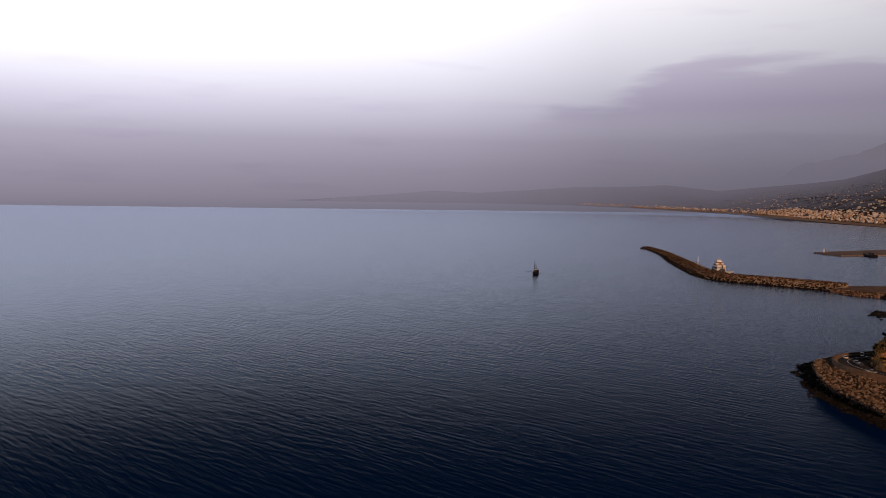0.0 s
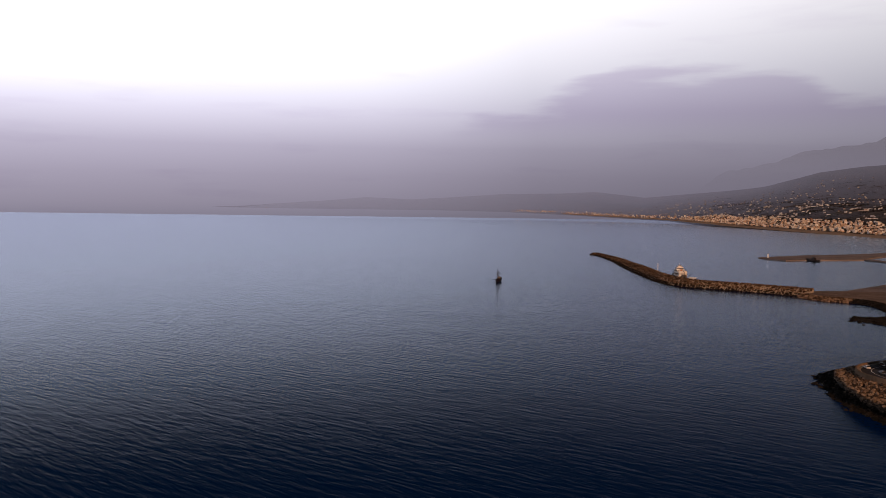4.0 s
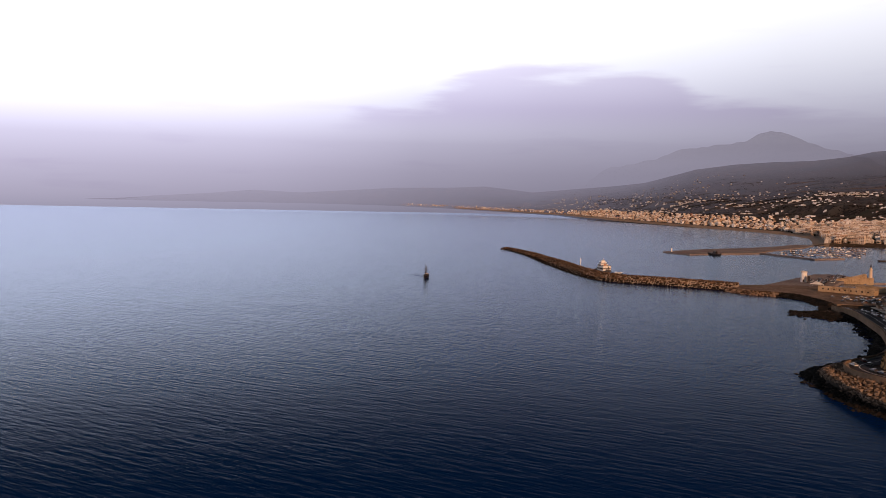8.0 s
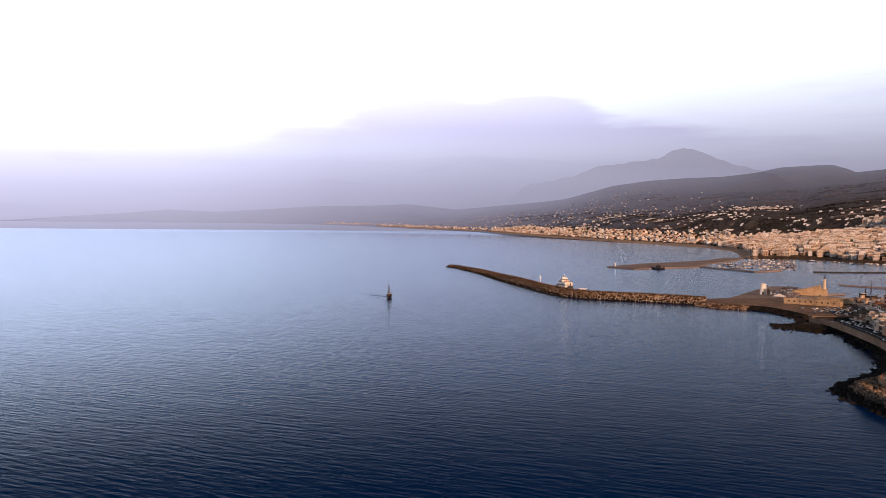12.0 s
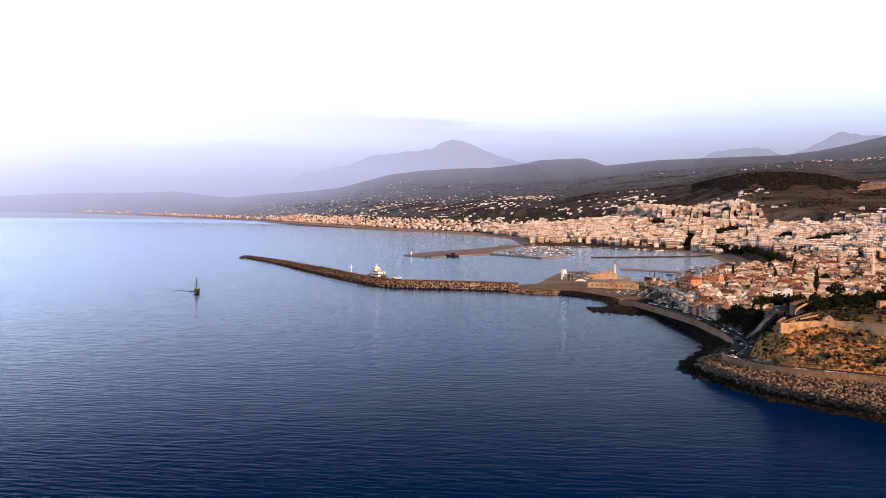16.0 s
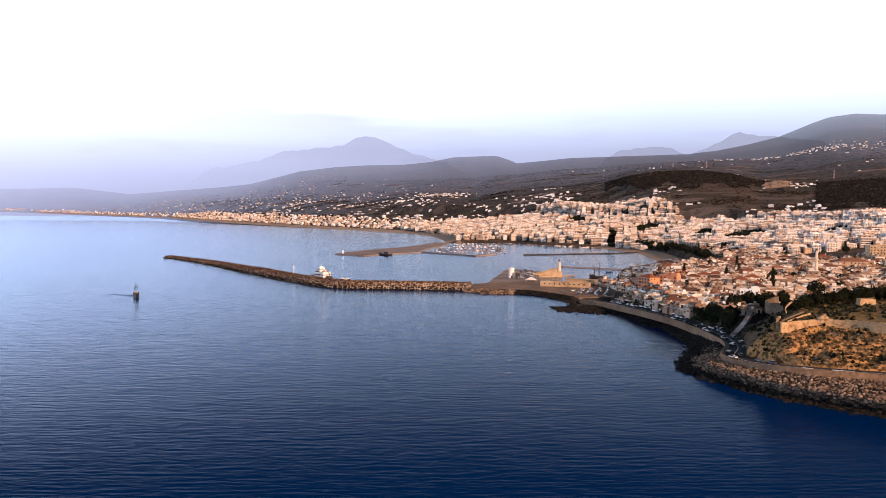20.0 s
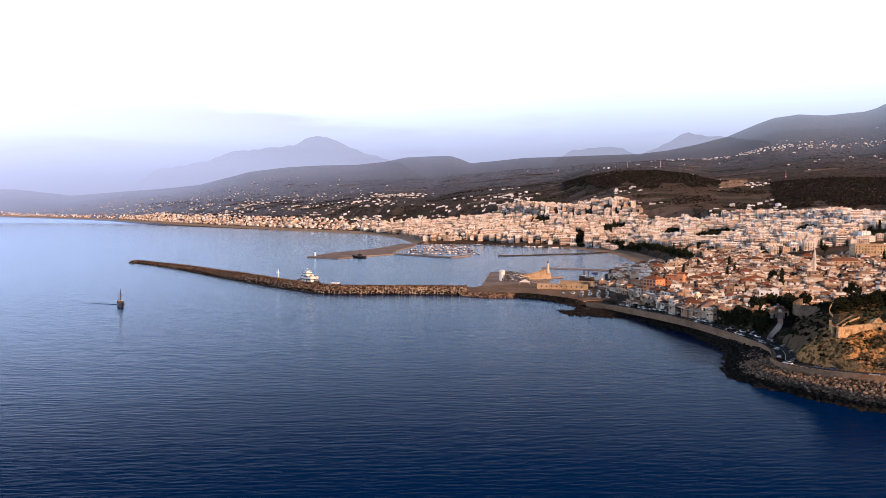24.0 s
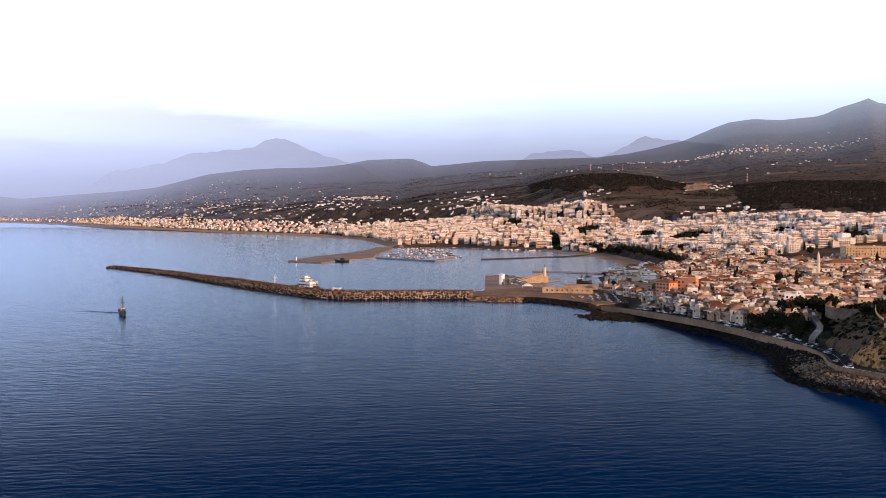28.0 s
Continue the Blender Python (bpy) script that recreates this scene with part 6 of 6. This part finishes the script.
scatter("hill_bushes", "dark green bushes on the hill slope", [(x, y, z + 0.2, rnd.uniform(0.7, 2.0)) for (x, y), f, t, z in zip(cand, cf, ct, cz) if f < -3 and (t > 2 or t < -4) and (rnd.random() < 0.26 or (x > 212 and rnd.random() < 0.7) or (y > 388 and x < 225 and rnd.random() < 0.9))], LEAVES)
cand = np.array([(rnd.uniform(140, 330), rnd.uniform(300, 470)) for _ in range(5200)])
cf, ct, cz = to_outline(FOOT, cand[:, 0], cand[:, 1]), to_outline(TOP, cand[:, 0], cand[:, 1]), hill_height(cand[:, 0], cand[:, 1])
heap("hill_rocks", [(x, y, z, rnd.uniform(0.5, 1.9)) for (x, y), f, t, z in zip(cand, cf, ct, cz) if f < -1 and t > 0.5 and wobble(x, y, 7.0) > -0.2 and y < 388 + 0.35 * (x - 150)], BOULDERS, None, "pale rocks breaking through the dry slope")
# pale fields and cuts on the slopes
strips = []
for _ in range(260):
    az_ = rnd.uniform(-16, 37)
    r1, r2 = np.interp(az_, TOWN[:, 0], TOWN[:, 1]) * 1.02, np.interp(az_, SLOPE[:, 0], SLOPE[:, 1]) + (1300 if len(strips) % 2 else 0)
    at = rnd.uniform(r1, r2)
    if 11.5 < az_ and at > r2 - 420 and not len(strips) % 2:
        at = r1 + 60
    strips.append((radians(az_), at, rnd.uniform(20, 95), rnd.uniform(9, 34), rnd.uniform(-0.4, 0.4)))
fv, ff = [], []
for az_, rr, long_, wide, tilt in strips:
    k = len(fv)
    for i in range(7):
        for j in (-1, -0.3, 0.4, 1):
            u, w = (i / 3 - 1) * long_ * (1 - 0.12 * abs(j)), j * wide * (1 + 0.25 * math.sin(i * 2.1 + rr))
            fv.append((rr * math.sin(az_) + u * math.cos(az_ + tilt) + w * math.sin(az_), rr * math.cos(az_) - u * math.sin(az_ + tilt) + w * math.cos(az_)))
    ff += [(k + i * 4 + j, k + i * 4 + j + 1, k + i * 4 + j + 5, k + i * 4 + j + 4) for i in range(6) for j in range(3)]
fv = np.array(fv)
fx, fy, fz, _ = nearer(fv[:, 0], fv[:, 1], height(fv[:, 0], fv[:, 1]) + 1.0)
# haze is mixed into the fields as transparency
FIELD = thin(mat("pale_fields", [(0.06, 0.055, 0.045), (0.10, 0.085, 0.07), (0.04, 0.045, 0.032), (0.15, 0.12, 0.10)], 0.95, grain=0.05, stain=0.01, bump=0.2, vary="island"), 0.2, HAZE_REACH)
thing("fields", "pale fields and terraces on the slopes", "fields", kind="stuff", data=sheet("fields", np.stack([fx, fy, fz], 1).tolist(), ff, FIELD))
QUARRY = mat("bare_quarry_earth", [(0.09, 0.065, 0.05), (0.20, 0.15, 0.115), (0.32, 0.25, 0.19), (0.14, 0.10, 0.075)], 0.95, grain=0.12, stain=0.03, bump=0.8, depth=3.0, spread=0.26)
qx, qy = np.meshgrid(np.linspace(-1, 1, 13), np.linspace(-1, 1, 9))
depth_in = (qy * (1 - 0.35 * qx * qx)).ravel()
ca, sa = math.cos(radians(22.5)), math.sin(radians(22.5))
qr = 1 + 0.25 * wobble(qx * 9, qy * 9, 2.0)
qx, qy = (930 + 34 * qx * qr * ca + 30 * qy * qr * sa).ravel(), (2233 - 34 * qx * qr * sa + 30 * qy * qr * ca).ravel()
qz = height(qx, qy) - 4.0 + 9.0 * (depth_in + 1) + 4.0 * np.abs(wobble(qx, qy, 6.0))
thing("quarry", "pale cut of bare earth on the slope", "quarry", kind="structure",
      data=sheet("quarry", np.stack([qx, qy, qz], 1).tolist(), [(j * 13 + i, j * 13 + i + 1, j * 13 + i + 14, j * 13 + i + 13) for j in range(8) for i in range(12)], QUARRY))
# red and white lattice masts on the slope
MASTRED = mat("red_mast_paint", [(0.42, 0.10, 0.07), (0.50, 0.14, 0.10)], 0.6, grain=1.0, bump=0.05)
for az_, r_, high in ((18.2, 3400.0, 30.0), (16.0, 3450.0, 24.0), (26.0, 2720.0, 26.0)):
    x0, y0 = r_ * math.sin(radians(az_)), r_ * math.cos(radians(az_))
    mx, my, mz, ms = (float(v) for v in nearer(x0, y0, float(height(np.array([x0]), np.array([y0]))[0])))
    radio = thing("radio_mast", "tall lattice radio mast banded red and white", "mast", "radio masts on the slope")
    for k in range(6):
        z0, z1 = high * k / 6, high * (k + 1) / 6
        sec = Shape()
        for a in range(3):
            w0, w1 = 1.5 - 1.1 * k / 6, 1.5 - 1.1 * (k + 1) / 6
            p0 = (w0 * math.cos(a * 2.094), w0 * math.sin(a * 2.094), z0 - (2.0 if k == 0 else 0))
            p1 = (w1 * math.cos(a * 2.094), w1 * math.sin(a * 2.094), z1)
            p2 = (w1 * math.cos((a + 1) * 2.094), w1 * math.sin((a + 1) * 2.094), z1)
            sec.bar(p0, p1, 0.22, 0, 4).bar(p0, p2, 0.12, 0, 4)
        part("section", sec.mesh("section", [(MASTRED, WHITE)[k % 2]]), radio, ("red section", "white section")[k % 2])
    part("antenna", Shape().bar((0, 0, high - 0.5), (0, 0, high + 4), 0.15).mesh("antenna", [WHITE]), radio)
    radio.matrix_basis = pose(mx, my, mz) @ Matrix.Scale(ms, 4)
groves = []
for _ in range(62000):
    az_ = rnd.uniform(-18, 40)
    a = radians(az_)
    rt, rf = np.interp(az_, TOWN[:, 0], TOWN[:, 1]), np.interp(az_, SLOPE[:, 0], SLOPE[:, 1])
    rr = rnd.uniform(rt * 0.99, rf + 160 + (1500 if rnd.random() < 0.3 else 0))
    x, y = rr * math.sin(a), rr * math.cos(a)
    if math.hypot(x - 925, y - 2235) < 75:
        continue
    dark = wooded(az_, rr)
    if dark or math.sin(x / 60 + 1.3 * math.sin(y / 86)) * math.cos(y / 55) > 0.3 or rnd.random() < 0.10:
        groves.append((x, y, rnd.uniform(3.6, 7.5) if dark else rnd.uniform(1.4, 4.0)))
G = np.array(groves)
GZ = height(G[:, 0], G[:, 1])
gx, gy, gz, gs = nearer(G[:, 0], G[:, 1], GZ)
scatter("groves", "dark woods and olive groves on the slopes", list(zip(gx, gy, gz, G[:, 2] * gs)), WOODS)
tp = [(x + rnd.uniform(-9, 9), y + rnd.uniform(-9, 9)) for x, y in list(map(tuple, new_pts)) + [(q[0], q[1]) for q in far] if rnd.random() < 0.5]
tz = height(np.array(tp)[:, 0], np.array(tp)[:, 1])
scatter("town_trees", "dark tree crowns between the buildings", [(x, y, z + 3, rnd.uniform(2, 4.5)) for (x, y), z in zip(tp, tz)], LEAVES)
pk = []
for pa, pr, across, along in PARKS:
    for _ in range(int(across * along / 11)):
        u, v = rnd.uniform(-1, 1), rnd.uniform(-1, 1)
        if u * u + v * v < 1:
            r_, a_ = pr + v * along, radians(pa) + u * across / pr
            pk.append((r_ * math.sin(a_), r_ * math.cos(a_)))
pz = height(np.array(pk)[:, 0], np.array(pk)[:, 1])
scatter("park_trees", "dark garden trees in gaps between the apartment blocks", [(x, y, z + rnd.uniform(1, 4), rnd.uniform(2.2, 4.6)) for (x, y), z in zip(pk, pz)], LEAVES)


# ---- cars ----
car = thing("car", "parked car beside the coast road", "car", "parked cars")
body = Shape().add([(-0.85, -2.1, 0.35), (0.85, -2.1, 0.35), (0.85, 2.1, 0.35), (-0.85, 2.1, 0.35), (-0.85, -2.15, 0.8), (0.85, -2.15, 0.8), (0.85, 2.1, 0.95), (-0.85, 2.1, 0.95), (-0.8, -1.0, 0.95), (0.8, -1.0, 0.95)],
                   [(0, 3, 2, 1), (0, 1, 5, 4), (1, 2, 6, 9, 5), (2, 3, 7, 6), (3, 0, 4, 8, 7), (4, 5, 9, 8), (8, 9, 6, 7)])
part("body", body.mesh("body", [CARPAINT]), car)
part("cabin", Shape().add([(-0.78, -1.0, 0.94), (0.78, -1.0, 0.94), (0.78, 1.9, 0.94), (-0.78, 1.9, 0.94), (-0.62, -0.3, 1.42), (0.62, -0.3, 1.42), (0.62, 1.4, 1.42), (-0.62, 1.4, 1.42)],
                          [(0, 1, 5, 4), (1, 2, 6, 5), (2, 3, 7, 6), (3, 0, 4, 7)]).mesh("cabin", [GLASS]), car, "dark glass cabin")
part("roof", Shape().box(-0.62, 0.62, -0.3, 1.4, 1.42, 1.48).mesh("roof", [CARPAINT]), car)
wheel = Shape()
wheel.bar((-0.09, 0, 0), (0.09, 0, 0), 0.32, 0, 10)
wm = wheel.mesh("wheel", [RUBBER])
for sx in (-0.8, 0.8):
    for sy in (-1.35, 1.35):
        part("wheel", wm, car).matrix_basis = pose(sx, sy, 0.32)
q = dense(SEAWALL, 2.0)


def on_road(i, off, turn=0.0, extra=0.0):
    d = q[min(i + 1, len(q) - 1)] - q[max(i - 1, 0)]
    l = math.hypot(d[0], d[1])
    nx, ny = -d[1] / l, d[0] / l
    return pose(q[i][0] + nx * off, q[i][1] + ny * off, q[i][2] - 0.9 + extra, 0, 0, math.degrees(math.atan2(d[1], d[0])) - 90 + turn)


first = True
for i in range(14, len(q) - 40):
    x, y = q[i][0], q[i][1]
    spots = []
    if 318 < y < 345 and i % 2 == 0 and x < 170:
        spots = [(2.9, 8)]
    elif 345 <= y < 420 and i % 2 == 0:
        spots = [(3.4, 35), (8.6, 4)] if i % 4 else [(3.4, 35)]
    elif 420 <= y < 520 and i % 3 == 0:
        spots = [(3.0, 0), (9.3, 180)]
    elif 520 <= y < 600 and i % 3 == 0:
        spots = [(9.3, 180)]
    for off, turn in spots:
        if rnd.random() < (0.72 if 345 <= y < 420 else 0.62):
            continue
        mtx = on_road(i, off, turn + rnd.uniform(-4, 4))
        if first:
            car.matrix_basis, first = mtx, False
        else:
            copy_thing(car, mtx)
for i in range(9):
    for j in range(14):
        x, y = 96 + i * 7.0 + j * 1.4 + rnd.uniform(-0.4, 0.4), 656 + j * 5.2 - i * 2 + rnd.uniform(-0.4, 0.4)
        if to_outline([(101, 688), (112, 655), (138, 655), (160, 735), (140, 718)], np.array([x]), np.array([y]))[0] < 0 and rnd.random() < 0.55:
            copy_thing(car, pose(x, y, 3.0, 0, 0, rnd.choice((20, 200)) + rnd.uniform(-5, 5)))
for i in range(7):
    for j in range(26):
        x, y = 70 + i * 6.4 + rnd.uniform(-0.5, 0.5), 790 + j * 5.6 + rnd.uniform(-0.6, 0.6)
        if to_outline([(70, 815), (92, 800), (99, 845), (108, 905), (100, 926), (90, 930), (80, 870)], np.array([x]), np.array([y]))[0] < -1 and rnd.random() < 0.75:
            copy_thing(car, pose(x, y, 2.6, 0, 0, rnd.choice((70, 250)) + rnd.uniform(-5, 5)))
# low shops with awnings and dark shrubs on the bank between the road and the houses
bank = []
for i in range(10, len(q) - 40):
    x, y = q[i][0], q[i][1]
    if not 450 < y < 618:
        continue
    for off in np.arange(15.0, 33.0, 2.6):
        mtx = on_road(i, off + rnd.uniform(-1, 1))
        bank.append((mtx.translation.x, mtx.translation.y))
    if y > 520 and i % 5 == 0:
        m0 = on_road(i, 27.0 + rnd.uniform(-2, 2))
        p0 = m0.translation
        shop = thing("shop", "low plastered shop with a cloth awning beside the coast road", "shop", "shops along the coast road")
        for nn, sh, key in house_parts(8.0, 6.0, 1, ("flat", "tile")[i % 2], False, 300 + i):
            part(nn, sh.mesh(nn, [ONE[key]]), shop)
        part("awning", Shape().box(-3.8, 3.8, -6.4, -3.0, 2.3, 2.45).mesh("awning", [AWNING]), shop, "cloth awning on thin posts")
        for sx in (-3.6, 3.6):
            part("awning_post", Shape().bar((sx, -6.2, -1.0), (sx, -6.2, 2.3), 0.06).mesh("awning_post", [IRON]), shop)
        shop.matrix_basis = pose(p0.x, p0.y, float(height(np.array([p0.x]), np.array([p0.y]))[0]), 0, 0, -78 + rnd.uniform(-4, 4))
    if i % 3 == 0 and rnd.random() < 0.55:
        copy_thing(car, on_road(i, 13.2 + rnd.uniform(-0.5, 0.5), rnd.choice((0, 180)) + rnd.uniform(-6, 6), 0.2))
bank = [p for p in bank if rnd.random() < 0.5]
bz = height(np.array(bank)[:, 0], np.array(bank)[:, 1])
scatter("bank_shrubs", "dark shrubs on the bank above the coast road", [(x, y, z + 0.4, rnd.uniform(0.8, 2.3)) for (x, y), z in zip(bank, bz)], LEAVES)
kiosk = thing("white_tent", "white canvas tent on the quay", "tent")
part("canopy", Shape().prism([(-5, -4), (5, -4), (5, 4), (-5, 4)], 2.4, 4.6, 0, 0.15).mesh("canopy", [WHITE]), kiosk)
for sx in (-4.6, 4.6):
    for sy in (-3.6, 3.6):
        part("pole", Shape().bar((sx, sy, 0), (sx, sy, 2.5), 0.1).mesh("pole", [WHITE]), kiosk)
kiosk.matrix_basis = pose(86, 775, 3.0, 0, 0, -15)



# ---- the rise of the shore ----
# the coast road, the old town and the fortress stand on higher ground than the harbour
PIVOT = np.array((0.0, 0.0, 74.5))
wall_inland = inland(road_xy[:, 0], road_xy[:, 1])


def ease(v, a, b):
    t = np.clip((np.asarray(v, float) - a) / (b - a), 0, 1)
    return t * t * (3 - 2 * t)


def rise_town(p):
    x, y = p[:, 0], p[:, 1]
    s = inland(x, y)
    near_wall = np.concatenate([np.argmin(np.hypot(q[:, None, 0] - road_xy[None, :, 0], q[:, None, 1] - road_xy[None, :, 1]), 1) for q in np.array_split(p, len(p) // 50000 + 1)])
    e = s - wall_inland[near_wall]
    w = ease(np.degrees(np.arctan2(x, y)), 12.0, 15.5) * (1 - ease(np.hypot(x, y), 820, 1200))
    return 1 - w * (0.036 * ease(s, 5, 14) + 0.072 * ease(e, 12, 40))


def rise_road(p):
    return 1 - 0.036 * (1 - ease(p[:, 1], 520, 605))


def rise_hill(p):
    return 0.964 - 0.046 * np.clip((p[:, 2] - 6) / 13, 0, 1)


def raise_mesh(me, rise, clump=1):
    """clump: how many corners, one after the other, make up one stone or shrub and move together."""
    v = np.empty(len(me.vertices) * 3)
    me.vertices.foreach_get("co", v)
    v = v.reshape(-1, 3)
    k = np.repeat(rise(v.reshape(-1, clump, 3).mean(1)), clump)
    v = PIVOT + (v - PIVOT) * k[:, None]
    me.vertices.foreach_set("co", v.ravel())
    me.update()


def raise_place(ob, rise):
    m = ob.matrix_basis.copy()
    p = np.array(m.translation)[None, :]
    k = float(rise(p)[0])
    if k < 0.9999:
        q = PIVOT + (p[0] - PIVOT) * k
        ob.matrix_basis = Matrix.Translation(Vector(q)) @ Matrix.Scale(k, 4) @ Matrix.Translation(-m.translation) @ m


for name in ("road", "sea_wall", "pavement", "lane_marking"):
    raise_mesh(bpy.data.objects[name].data, rise_road)
for name in ("fortress_hill", "hill_scrub", "hill_bushes", "hill_rocks"):
    raise_mesh(bpy.data.objects[name].data, rise_hill)
# the ground lies below the fortress hill
gm = bpy.data.objects["ground"].data
gv = np.empty(len(gm.vertices) * 3)
gm.vertices.foreach_get("co", gv)
gv = gv.reshape(-1, 3)
under = to_outline(FOOT, gv[:, 0], gv[:, 1]) < -1
gv[under, 2] = np.minimum(gv[under, 2], -2.0)
gm.vertices.foreach_set("co", gv.ravel())
raise_mesh(bpy.data.objects["cove_rocks"].data, rise_town, len(STONES[0][0]))
for name in ("ground", "road_branch", "riprap", "old_town_houses", "town_trees", "park_trees", "bank_shrubs", "apartment_blocks"):
    raise_mesh(bpy.data.objects[name].data, rise_town)
fort.matrix_basis = Matrix.Translation(Vector(PIVOT)) @ Matrix.Scale(0.918, 4) @ Matrix.Translation(-Vector(PIVOT))
for ob in riprap.children:
    if ob.name.startswith("boulder") and not ob.name.startswith("boulders"):
        raise_place(ob, rise_town)
    else:
        raise_mesh(ob.data, rise_town, len(STONES[0][0]))
for ob in list(scene.objects):
    if ob.parent or ob.type not in ("EMPTY", "MESH") or ob.matrix_basis.translation.length < 1 or ob is fort:
        continue
    at = np.array(ob.matrix_basis.translation)[None, :]
    beside = np.min(np.hypot(road_xy[:, 0] - at[0, 0], road_xy[:, 1] - at[0, 1]))
    if ob.name.startswith("car") and beside < 12 and at[0, 1] < 605:
        raise_place(ob, rise_road)
    elif to_outline(FOOT, at[:, 0], at[:, 1])[0] < -1:
        raise_place(ob, rise_hill)
    else:
        raise_place(ob, rise_town)
